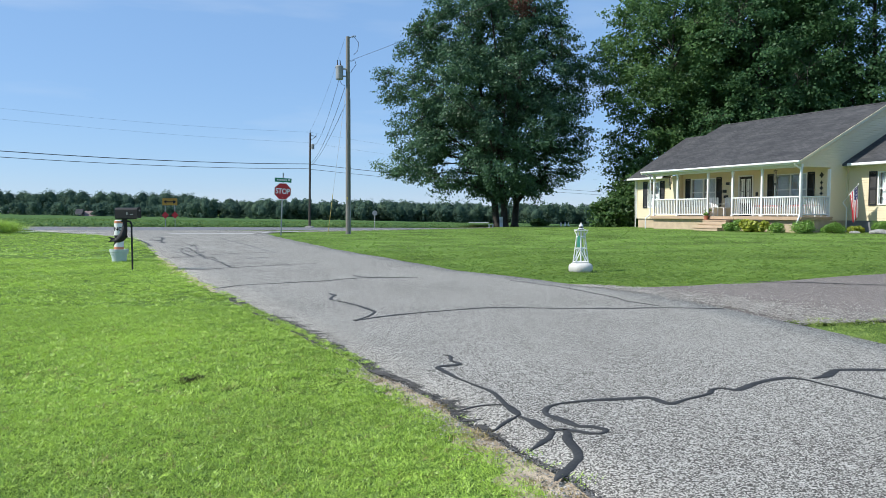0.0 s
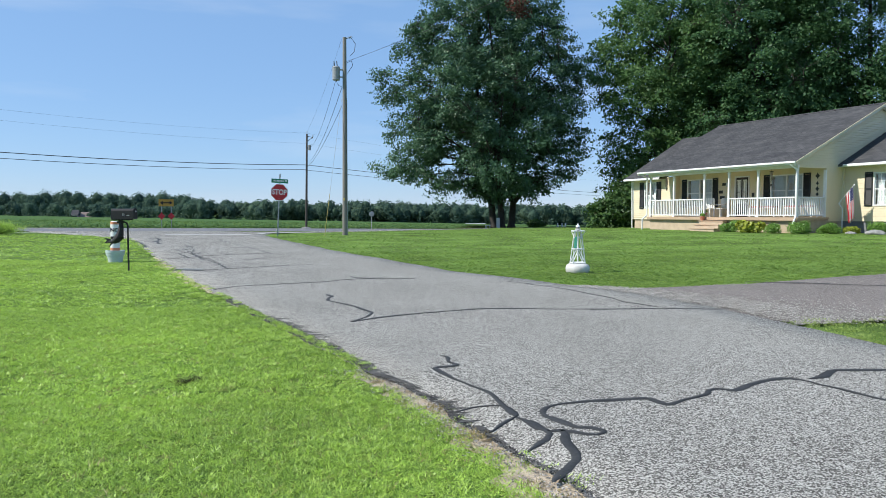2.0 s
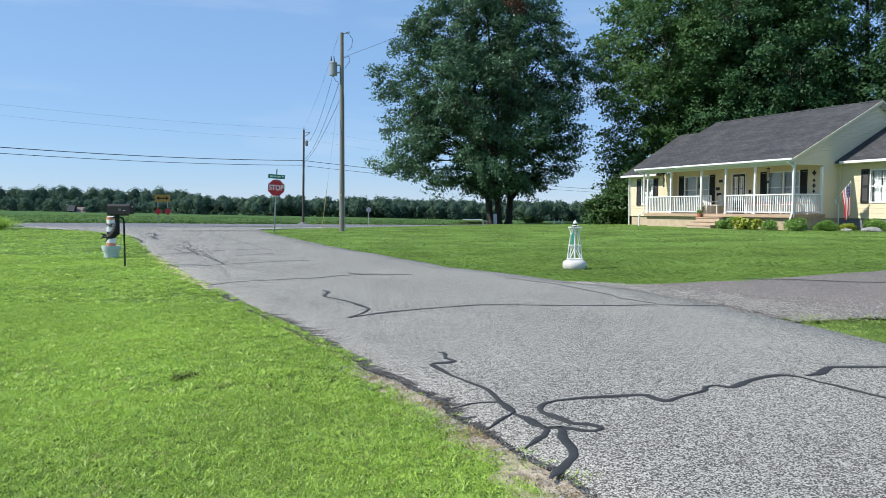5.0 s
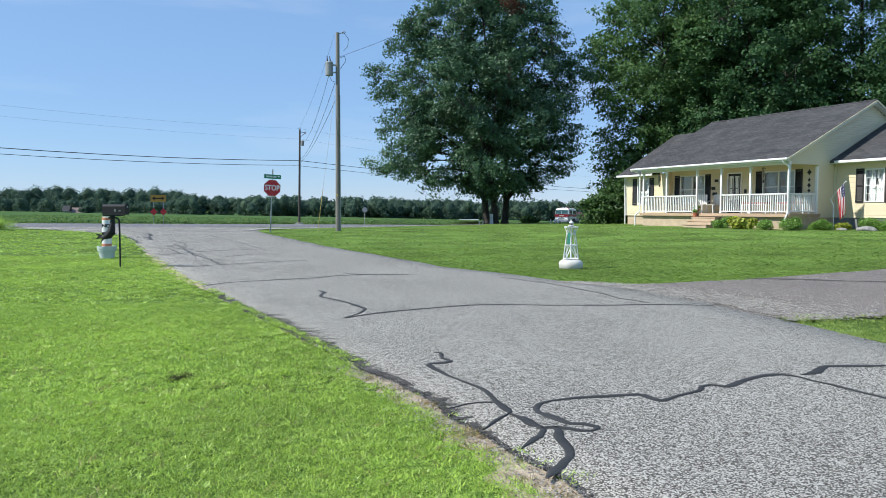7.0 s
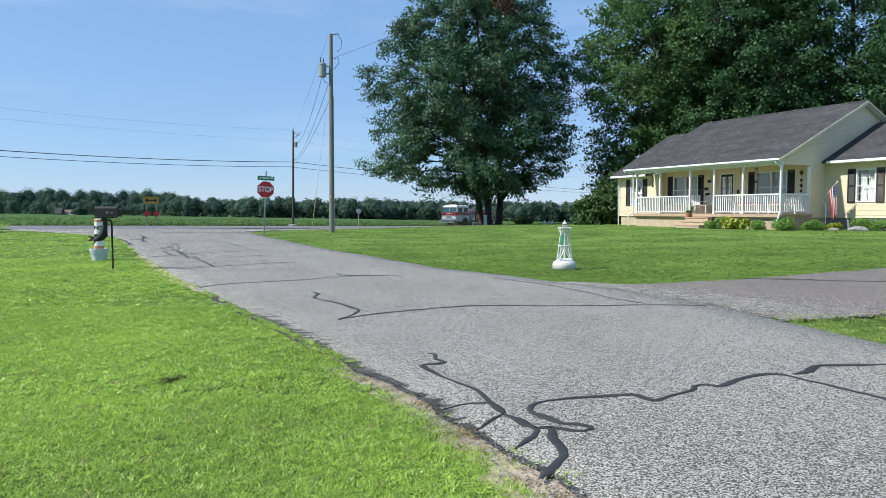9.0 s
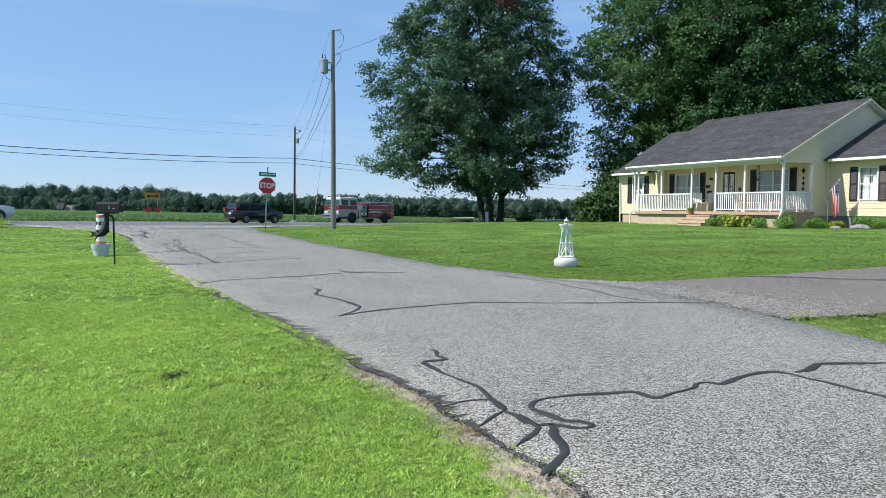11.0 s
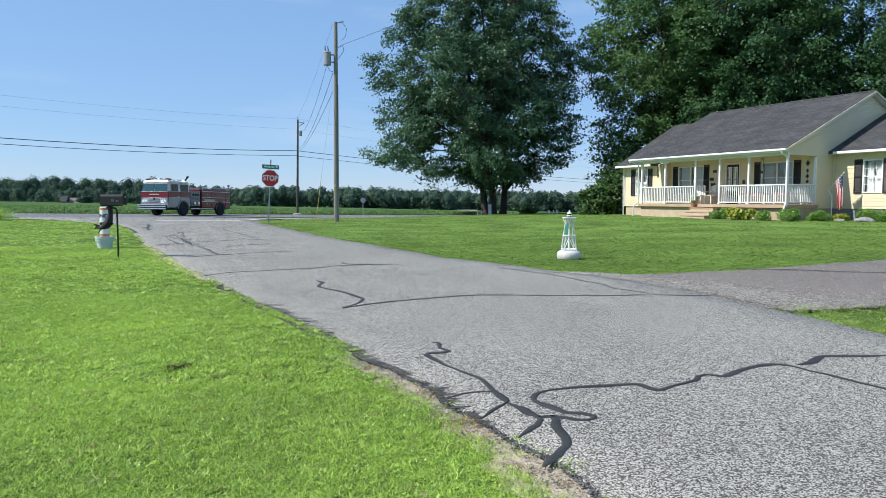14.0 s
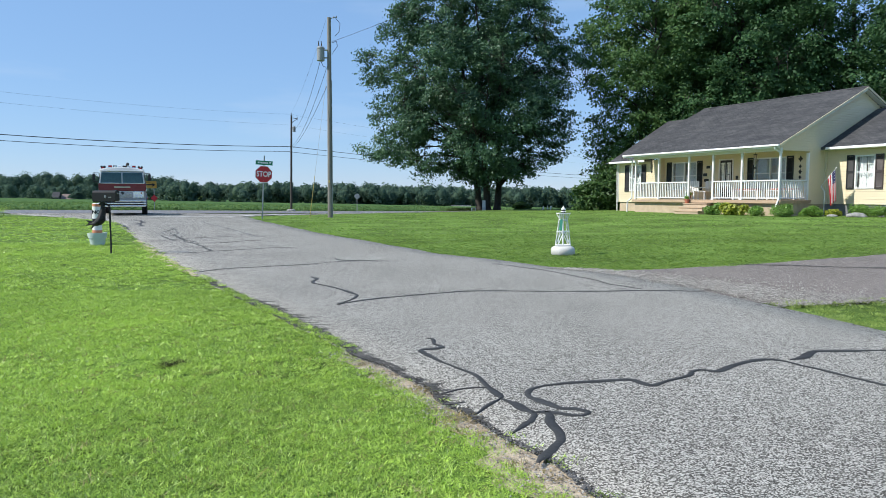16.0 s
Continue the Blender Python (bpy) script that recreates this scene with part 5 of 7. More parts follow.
def tree(name, label, x, y, outline, tufts, each, leaf, seed, material, trunks=1, trunk_r=0.3, group="", shift=0.0, gaps=0.0, lobe=0.32, size=(0.5, 0.95), shell=0.55, limbs=46):
    """Trunks, bowed limbs, twigs, and a crown of leafy tufts. outline: rows of height and crown radius."""
    rng = np.random.default_rng(seed)
    z0 = float(ground_z(x, y)) - 0.05
    t = thing(name, label, "tree", group, at=pose(x, y, z0))
    hs, rs = np.array([o[0] for o in outline]), np.array([o[1] for o in outline])
    height, base, wide = hs[-1], hs[0], rs.max()
    weight = np.interp(np.linspace(base, height, 200), hs, rs) ** 1.7 + 0.05
    weight = np.cumsum(weight) / weight.sum()
    pts = []
    off = Vector((seed * 7.3, seed * 3.1, seed * 1.7))
    while len(pts) < tufts:
        h = float(np.interp(rng.uniform(), weight, np.linspace(base, height, 200)))
        a = rng.uniform(0, 2 * math.pi)
        way = Vector((math.cos(a), math.sin(a), h / wide))
        env = float(np.interp(h, hs, rs)) * (1.0 + 0.2 * noise.noise(way * 2.3 + off) + 0.13 * noise.noise(way * 6.1 + off))
        r = env * rng.uniform(0, 1) ** shell
        p = Vector((r * math.cos(a), r * math.sin(a), h))
        if noise.noise(p * lobe + off) + 0.5 * noise.noise(p * lobe * 2.4 + off) < gaps * (1.2 if r > 0.6 * env else 0.6):
            continue
        pts.append((p.x + shift * min(1, h / 5), p.y, h))
    pts = np.array(pts)
    # trunks, each a bowed line of five pieces
    lines, stems = [], []
    for k in range(trunks):
        a = 2.1 * k + 0.4
        foot = np.array((0.85 * math.cos(a), 0.5 * math.sin(a), 0.0)) * (trunks > 1)
        out = np.array((math.cos(a), math.sin(a) * 0.7, 0)) * (wide * 0.2 * (trunks > 1))
        line = [foot]
        for i in range(1, 7):
            f = i / 6
            line.append(foot + out * f ** 1.3 + np.array((rng.normal() * 0.16 + shift * f, rng.normal() * 0.16, height * 0.84 * f)))
        stems.append((foot - (0, 0, 0.15), foot + (0, 0, 0.4), trunk_r * 1.5, trunk_r))
        for i in range(6):
            stems.append((line[i], line[i + 1], trunk_r * (1 - i * 0.155), trunk_r * (1 - (i + 1) * 0.155)))
        lines.append(np.array(line))
    v, f = prongs(stems, 12)
    raw("trunk", v, f, bark, t, smooth=True)
    # limbs rise from the trunks and bow out to chosen tufts
    segs, nodes, ways = [], [], []
    for k in rng.choice(len(pts), min(limbs, len(pts)), replace=False):
        p = pts[k]
        line = lines[int(rng.integers(trunks))]
        rise = np.hypot(p[0], p[1]) * rng.uniform(0.5, 0.9)
        zt = float(np.clip(p[2] - rise, base * 0.6 + rng.uniform(0, 0.16) * height, height * 0.8))
        g = zt / (height * 0.84) * 6
        i = min(5, int(g))
        q = line[i] + (line[i + 1] - line[i]) * (g - i)
        ctrl = q + (p - q) * 0.45 + np.array((0, 0, 0.16 * np.linalg.norm(p - q)))
        r = max(0.05, trunk_r * 0.5 * (1.05 - zt / height))
        last = q
        for j in range(1, 7):
            e = j / 6
            c = q * (1 - e) ** 2 + ctrl * 2 * e * (1 - e) + p * e * e
            segs.append((last, c, r * (1 - (j - 1) / 6.6), r * (1 - j / 6.6)))
            nodes.append(c)
            last = c
    nodes = np.array(nodes)
    for p in pts:
        near = nodes[np.argmin(np.sum((nodes - p) ** 2, axis=1))]
        way = p - near
        ln = np.linalg.norm(way)
        flat = np.array((p[0] - shift, p[1], 0.25 * wide * rng.normal()))
        way = way / (ln + 0.3) * 0.7 + flat / (np.linalg.norm(flat) + 0.5) + rng.normal(size=3) * 0.25
        ways.append(way / np.linalg.norm(way))
        if 0.3 < ln < 1.9:
            mid = near + (p - near) * 0.5 + np.array((0, 0, 0.1 * ln))
            segs += [(near, mid, 0.026, 0.016), (mid, p, 0.016, 0.006)]
    v, f = prongs(segs, 4)
    raw("limb_work", v, f, bark, t)
    v, f = sprays(rng, pts, np.array(ways), rng.uniform(*size, len(pts)), each, leaf)
    v[:, 2] = np.maximum(v[:, 2], 0.03)
    raw("crown", v, f, material, t)
    return t


shade = tree("shade_tree", "broad dark-leaved maple with several trunks on the lawn", 5.2, 58.0,
             ((1.9, 1.0), (2.6, 3.2), (3.3, 5.4), (4.3, 8.0), (8, 8.3), (12, 8.3), (14.5, 7.5), (17, 6.0), (19, 4.7), (20.8, 2.8), (21.6, 0.5)),
             2700, 68, 0.11, 3, maple_leaf, trunks=3, trunk_r=0.29, shift=-1.1, gaps=0.1, lobe=0.48, size=(0.42, 0.85), shell=0.5, limbs=64)
turning_leaf = leaf_mat("turning_leaf", (0.11, 0.05, 0.04), 0.4, 0.25, 1.0, 0.03)
_rng = np.random.default_rng(17)
_v, _f = leaves(_rng, [(0.5, -6.2, 16.6), (1.0, -6.0, 15.9), (0.1, -5.8, 17.2)], [0.75, 0.6, 0.5], 700, 0.11)
raw("turning_leaves", _v, _f, turning_leaf, shade, "reddish-brown patch of turning leaves")
WOOD = ((18.6, 57, 20.5, 6.6), (24.5, 54, 25, 6.6), (32, 52, 26, 7.2), (40, 50, 25, 7.0), (47, 46, 24, 7), (28, 62, 27, 7), (54, 50, 25, 7))
for i, (x, y, h, r) in enumerate(WOOD):
    shape = ((0.8, r * 0.72), (h * 0.2, r * 0.95), (h * 0.45, r), (h * 0.65, r * 0.88), (h * 0.82, r * 0.66), (h * 0.94, r * 0.36), (h, 0.4))
    if i == 0:   # the edge of the wood leans out high up
        shape = ((0.8, 4.2), (4, 5.2), (8, 4.9), (11, 5.3), (14, 6.3), (17, 5.2), (19.5, 3.2), (21, 0.5))
    seen = i in (0, 1, 2, 5)
    tree("wood_tree", "tall leafy tree in the wood behind the house", x, y, shape, 1600 if seen else 320, 58 if seen else 44, 0.125 if seen else 0.2,
         20 + i, wood_leaf if i else edge_leaf, trunk_r=0.35, group="trees behind the house", gaps=-0.2, lobe=0.33, size=(0.55, 1.0) if seen else (1.0, 1.7), limbs=40)
for bx, by, bh, br in ((11.5, 47.0, 2.1, 1.25), (12.6, 47.5, 2.7, 1.5), (14.1, 48.5, 3.4, 1.8), (13.6, 50, 4.0, 1.7)):
    tree("undergrowth", "dense green undergrowth at the edge of the wood", bx, by, ((0.1, br * 0.9), (bh * 0.4, br), (bh * 0.75, br * 0.8), (bh, 0.3)),
         150, 44, 0.12, 70 + int(bx), brush_leaf, trunk_r=0.06, group="undergrowth at the wood", size=(0.35, 0.6), gaps=-0.6, limbs=14)


def far_wood():
    """Rounded crowns crowded together behind the field, with a higher wood on the rise behind them."""
    rng = np.random.default_rng(8)
    cs, rs = [], []
    for k in range(900):
        b = rng.uniform(-0.85, 0.6)
        if k % 2 == 0 and b < -0.36:
            dist, h = rng.uniform(340, 400), rng.uniform(7.0, 13.0)
        elif b < -0.36:
            dist, h = rng.uniform(245, 300), rng.uniform(3.2, 6.0)
        else:
            dist, h = rng.uniform(232, 275), rng.uniform(4.8, 7.8)
        x, y = b * dist, dist
        z = float(ground_z(x, y))
        r = h * rng.uniform(0.2, 0.36)
        cs.append((x, y, z + h - 1.25 * r))
        rs.append((r, r, 1.25 * r))
        for j in range(5):
            q = r * rng.uniform(0.35, 0.7)
            a = rng.uniform(0, 6.28)
            zc = max(0.8 * q, (h - r) * rng.uniform(0.1, 1.0))
            cs.append((x + r * 0.9 * math.cos(a), y + r * 0.9 * math.sin(a), z + zc))
            rs.append((q, q, q))
    cs, rs = np.array(cs), np.array(rs)
    w = rs[:, 0] ** 2
    m = 240000
    idx = rng.choice(len(cs), m, p=w / w.sum())
    d = rng.normal(size=(m, 3))
    d[:, 1] -= 0.4
    d /= np.linalg.norm(d, axis=1)[:, None]
    lump = 1 + 0.13 * np.sin(d[:, 0] * 7 + idx) * np.sin(d[:, 2] * 6 + idx * 1.7) + 0.07 * rng.normal(size=m)
    c = cs[idx] + d * rs[idx] * lump[:, None]
    nrm = d + rng.normal(size=(m, 3)) * 0.45
    nrm /= np.linalg.norm(nrm, axis=1)[:, None]
    t = np.cross(nrm, rng.normal(size=(m, 3)))
    t /= np.linalg.norm(t, axis=1)[:, None]
    b = np.cross(nrm, t)
    s = 0.4 * rng.uniform(0.6, 1.3, m)[:, None]
    v = np.stack((c - t * s, c - b * s * 0.7, c + t * s, c + b * s * 0.7), axis=1).reshape(-1, 3)
    wood = thing("far_wood", "dense band of dark green woods along the field", "woods", kind="stuff")
    raw("crowns", v, np.arange(m * 4).reshape(-1, 4), hazed_far_leaf, wood)
    # the dark inner mass of each crown
    cs, rs = cs[::6], rs[::6]
    n, k = 8, 5
    th, ph = np.meshgrid(np.linspace(0, 2 * math.pi, n, endpoint=False), np.linspace(0.05, math.pi - 0.05, k))
    ball = np.stack((np.sin(ph) * np.cos(th), np.sin(ph) * np.sin(th), np.cos(ph)), axis=-1).reshape(-1, 3) * 0.86
    fb = np.array([(i * n + j, (i + 1) * n + j, (i + 1) * n + (j + 1) % n, i * n + (j + 1) % n) for i in range(k - 1) for j in range(n)])
    v = (cs[:, None] + ball[None] * rs[:, None]).reshape(-1, 3)
    f = (fb[None] + (np.arange(len(cs)) * len(ball))[:, None, None]).reshape(-1, 4)
    raw("inner_leaves", v, f, hazed_far_leaf, wood, smooth=True)


far_wood()
tree("far_tree", "low round dark tree before the far woods", -117.5, 238, ((0.3, 1.8), (1.4, 2.1), (2.6, 1.5), (3.4, 0.4)), 60, 40, 0.3, 95, hazed_far_leaf, trunk_r=0.15, size=(0.5, 0.9), gaps=-1.0, limbs=8)

crop_field()
plant_bed()
# ---- street furniture ----
wood_pole = mat("wood_pole", (0.2, 0.185, 0.165), 0.9, 0.3, 2, 40, 0.004, stretch=(4, 4, 0.3))
dark_pole = mat("dark_pole", (0.065, 0.056, 0.048), 0.9, 0.3, 2, 40, 0.004, stretch=(4, 4, 0.3))
can_grey = mat("transformer_grey", (0.25, 0.265, 0.275), 0.5, 0.1, 3, 40)
wire_black = mat("wire_black", (0.02, 0.02, 0.02), 0.6, 0.2, 3, 30)
galvanised = mat("galvanised", (0.33, 0.34, 0.34), 0.5, 0.2, 6, 60, metal=0.4)
sign_red = mat("sign_red", (0.5, 0.018, 0.025), 0.4, 0.08, 3, 50)
sign_white = mat("sign_white", (0.8, 0.8, 0.78), 0.4, 0.05, 3, 50)
sign_green = mat("sign_green", (0.01, 0.2, 0.1), 0.4, 0.08, 3, 50)
sign_yellow = mat("sign_yellow", (0.42, 0.23, 0.025), 0.45, 0.1, 3, 50)
black_paint = mat("black_paint", (0.01, 0.01, 0.011), 0.7, 0.25, 6, 60)
yellow_guard = mat("yellow_guard", (0.42, 0.33, 0.09), 0.6, 0.15, 3, 40)
planter_mat = mat("planter", (0.5, 0.58, 0.55), 0.6, 0.1, 6, 60)
buoy_orange = mat("buoy_orange", (0.6, 0.23, 0.12), 0.6, 0.12, 6, 60)
sea_green = mat("sea_green", (0.1, 0.42, 0.28), 0.6, 0.1, 6, 60)


def gz(x, y):
    return float(ground_z(x, y))


def pole_thing(name, label, x, y, h, r0, r1, material, lean=0.0):
    t = thing(name, label, "utility pole", "utility poles", at=pose(x, y, gz(x, y), 0, lean, 0))
    bm = bmesh.new()
    n = 5
    for k in range(n):
        ra, rb = r0 + (r1 - r0) * k / n, r0 + (r1 - r0) * (k + 1) / n
        rod(bm, (0, 0, h * k / n - (0.2 if k == 0 else 0)), (0, 0, h * (k + 1) / n), ra, rb, 14)
    part("shaft", bm, material, t)
    return t


def insulator(parent, p, q):
    bm = bmesh.new()
    rod(bm, p, q, 0.02, n=6)
    p, q = Vector(p), Vector(q)
    d = (q - p).normalized()
    for k in range(3):
        rod(bm, q + d * 0.07 * k, q + d * (0.07 * k + 0.035), 0.06, 0.05, 10)
    part("insulator", bm, can_grey, parent)


PA = (-4.87, 35.7)
P2 = (-14.2, 74.0)
near_pole = pole_thing("utility_pole", "tall grey wooden utility pole with a transformer can", *PA, 10.0, 0.13, 0.095, wood_pole, 0.3)
bm = bmesh.new()
lathe(bm, [(0.17, 0), (0.19, 0.02), (0.19, 0.58), (0.2, 0.6), (0.2, 0.64), (0.15, 0.7), (0.05, 0.72)], 20, (-0.42, -0.05, 7.85))
can = part("transformer", bm, can_grey, near_pole, "grey transformer can", smooth=False)
for k, dx in enumerate((-0.5, -0.36)):
    bm = bmesh.new()
    rod(bm, (dx, -0.05, 8.5), (dx - 0.03, -0.05, 8.82), 0.03, 0.02, 8)
    part("bushing", bm, dark_pole, can)
bm = bmesh.new()
for z in (7.98, 8.35):
    box(bm, -0.26, -0.1, z, -0.1, 0.0, z + 0.06)
part("bracket", bm, galvanised, near_pole)
pipe("jumper", [(0.13, 0, 8.75), (0.35, 0, 8.85), (0.42, 0, 8.6), (0.2, 0, 8.3), (0.14, 0, 8.2)], 0.012, wire_black, near_pole, 5)
pipe("jumper", [(0.1, 0, 9.95), (0.3, 0, 10.02), (0.55, 0, 9.7), (0.5, 0, 9.3), (0.3, 0, 9.1)], 0.012, wire_black, near_pole, 5)
insulator(near_pole, (0.0, 0, 9.95), (0.22, 0, 10.0))
pipe("jumper", [(-0.42, -0.05, 7.85), (-0.3, 0, 7.6), (-0.14, 0, 7.55)], 0.012, wire_black, near_pole, 5)
pipe("conduit", [(0.135, -0.05, 0.0), (0.12, -0.05, 6.9)], 0.018, galvanised, near_pole, 6)
bpart_("pole_tag", yellow_guard, near_pole, [(-0.05, -0.18, 1.78, 0.02, -0.16, 1.9)], 0.004)

far_pole = pole_thing("utility_pole", "dark wooden utility pole with a cutout arm across the road", *P2, 10.0, 0.13, 0.09, dark_pole, 1.0)
bm = bmesh.new()
rod(bm, (0, 0, 9.2), (0.62, 0, 9.65), 0.03, n=6)
rod(bm, (0, 0, 9.75), (0.62, 0, 9.65), 0.03, n=6)
part("arm", bm, dark_pole, far_pole)
insulator(far_pole, (0.62, 0, 9.5), (0.62, 0, 9.68))
insulator(far_pole, (0, 0, 9.95), (0, 0, 10.08))
bm = bmesh.new()
lathe(bm, [(0.16, 0), (0.17, 0.5), (0.1, 0.56)], 14, (0.28, 0, 8.3))
part("transformer", bm, can_grey, far_pole)
bm = bmesh.new()
lathe(bm, [(0.5, 0.0), (0.45, 0.14), (0.2, 0.2)], 14, (0, 0, 0))
part("footing", bm, rock, far_pole, "pale stones round the pole's foot")
pole_thing("utility_pole", "dark wooden utility pole along the country road", P2[0] + 0.643 * 76, P2[1] + 0.766 * 76, 10.0, 0.16, 0.11, dark_pole)
pole_thing("utility_pole", "dark wooden utility pole along the country road", P2[0] - 0.643 * 64, P2[1] - 0.766 * 64, 10.0, 0.16, 0.11, dark_pole)
pole_thing("utility_pole", "grey wooden utility pole beside the drive", 11.0, 8.3, 9.0, 0.15, 0.11, wood_pole)


def wire(p, q, sag, r, label="black overhead wire between the poles"):
    p, q = Vector(p), Vector(q)
    bm = bmesh.new()
    n = 18
    pts = []
    for k in range(n + 1):
        f = k / n
        c = p.lerp(q, f)
        c.z -= 4 * sag * f * (1 - f)
        pts.append(c)
    along = (q - p).normalized()
    side = along.cross(Vector((0, 0, 1))).normalized()
    up = side.cross(along)
    rings = [[bm.verts.new(c + side * (r * math.cos(k * 1.2566)) + up * (r * math.sin(k * 1.2566))) for k in range(5)] for c in pts]
    for a, b in zip(rings, rings[1:]):
        for k in range(5):
            bm.faces.new((a[k], a[(k + 1) % 5], b[(k + 1) % 5], b[k]))
    bm.faces.new(rings[0][::-1])
    bm.faces.new(rings[-1])
    tagged(part("overhead_wire", bm, wire_black), label, "wire", "overhead wires")


def on(pt, h):
    return (pt[0], pt[1], gz(*pt) + h)


LP, RP = (P2[0] - 0.643 * 64, P2[1] - 0.766 * 64), (P2[0] + 0.643 * 76, P2[1] + 0.766 * 76)
wire(on(LP, 6.75), on(P2, 6.75), 1.15, 0.03)
wire(on(LP, 6.25), on(P2, 6.25), 1.1, 0.022)
wire(on(P2, 6.75), on(RP, 6.7), 0.35, 0.026)
wire(on(P2, 6.2), on(RP, 6.2), 0.35, 0.02)
wire(on(LP, 10.0), on(P2, 10.1), 1.3, 0.005)
wire(on(LP, 8.9), on(P2, 9.0), 1.0, 0.005)
wire(on(P2, 10.1), on(RP, 10.0), 0.5, 0.005)
wire(on(P2, 9.0), on(RP, 8.9), 0.5, 0.005)
wire((PA[0] - 0.1, PA[1], 9.9), on(P2, 10.0), 0.5, 0.005)
wire((PA[0] - 0.4, PA[1], 7.9), on(P2, 8.6), 1.2, 0.01)
wire((PA[0] - 0.1, PA[1], 7.5), on(P2, 6.75), 0.8, 0.012)
wire((PA[0] - 0.1, PA[1], 6.6), on(P2, 6.4), 0.5, 0.012)
wire((PA[0], PA[1], 8.75), (11.0, 8.3, 8.4), 0.3, 0.008)
# guy wire with its yellow guard
guy_foot, guy_top = Vector((-5.8, 35.0, gz(-5.8, 35.0))), Vector((PA[0] - 0.08, PA[1], 7.2))
guy = thing("guy_wire", "steel guy wire with a yellow plastic guard", "guy wire")
bm = bmesh.new()
rod(bm, guy_foot, guy_top, 0.007, n=5)
part("cable", bm, galvanised, guy)
bm = bmesh.new()
rod(bm, guy_foot - Vector((0, 0, 0.05)), guy_foot.lerp(guy_top, 0.29), 0.014, n=8)
part("guard", bm, yellow_guard, guy)


def octagon(r):
    return [(r / math.cos(math.pi / 8) * math.cos(math.pi / 8 + k * math.pi / 4), r / math.cos(math.pi / 8) * math.sin(math.pi / 8 + k * math.pi / 4)) for k in range(8)]


def stop_sign():
    x, y = -7.93, 34.0
    t = thing("stop_sign", "red octagonal stop sign with a green street sign above", "stop sign", at=pose(x, y, gz(x, y), 0, 3.0, 20))
    bm = bmesh.new()
    box(bm, -0.03, 0.0, -0.2, 0.03, 0.035, 3.05, 0.006)
    part("post", bm, galvanised, t)
    bm = bmesh.new()
    prism(bm, octagon(0.4), 0.006, "y", -0.01)
    plate = part("plate", bm, sign_white, t)
    plate.matrix_basis = pose(0, 0, 2.15)
    bm = bmesh.new()
    prism(bm, octagon(0.378), 0.004, "y", -0.0145)
    part("face", bm, sign_red, plate, "red sign face with white letters")
    text("letters", "STOP", 0.36, sign_white, t, pose(0, -0.018, 2.15, 90) @ Matrix.Diagonal((0.8, 1, 1, 1)), bold=0.008)
    for z in (1.85, 2.45):
        bm = bmesh.new()
        rod(bm, (0, -0.02, z), (0, -0.01, z), 0.012, n=8)
        part("bolt", bm, galvanised, t)
    bm = bmesh.new()
    box(bm, -0.4, -0.01, 2.6, 0.4, 0.0, 2.8, 0.003)
    blade = part("street_name_blade", bm, sign_green, t, "green street name sign")
    k = -0.3
    for w in (0.07, 0.04, 0.05, 0.06, 0.03, 0.06, 0.05):
        bpart_("lettering_bar", sign_white, blade, [(k, -0.0135, 2.665, k + w, -0.0095, 2.74)], 0)
        k += w + 0.02
    bpart_("lettering_bar", sign_white, blade, [(0.24, -0.0135, 2.69, 0.33, -0.0095, 2.76)], 0)


stop_sign()


def arrow_sign():
    x, y = -24.3, 62.0
    t = thing("arrow_sign", "yellow double-arrow warning sign over two red diamonds", "road sign", at=pose(x, y, gz(x, y), 0, 0, 22))
    bpart_("plate", sign_yellow, t, [(-0.62, -0.02, 1.95, 0.62, -0.01, 2.57)], 0.003)
    bm = bmesh.new()
    a = [(-0.52, 2.26), (-0.28, 2.44), (-0.28, 2.31), (0.28, 2.31), (0.28, 2.44), (0.52, 2.26), (0.28, 2.08), (0.28, 2.21), (-0.28, 2.21), (-0.28, 2.08)]
    prism(bm, a, 0.004, "y", -0.025)
    part("arrow", bm, black_paint, t, "black double arrow")
    for dx in (-0.4, 0.4):
        bpart_("post", galvanised, t, [(dx - 0.03, -0.005, -0.2, dx + 0.03, 0.03, 2.5)])
        bm = bmesh.new()
        prism(bm, [(dx + 0.3 * c, 1.08 + 0.33 * s) for c, s in ((1, 0), (0, 1), (-1, 0), (0, -1))], 0.006, "y", -0.016)
        part("diamond", bm, sign_red, t, "red diamond reflector")


arrow_sign()


def marker_post():
    x, y = -5.0, 51.0
    t = thing("marker_post", "thin grey roadside marker with a round plate", "marker post", at=pose(x, y, gz(x, y), 0, 0, 10))
    bm = bmesh.new()
    rod(bm, (0, 0, -0.1), (0, 0, 1.2), 0.025, n=8)
    part("post", bm, galvanised, t)
    bm = bmesh.new()
    lathe(bm, [(0.19, 0), (0.19, 0.015)], 20)
    bmesh.ops.transform(bm, matrix=pose(0, -0.03, 1.25, 90), verts=bm.verts)
    part("plate", bm, galvanised, t)


marker_post()


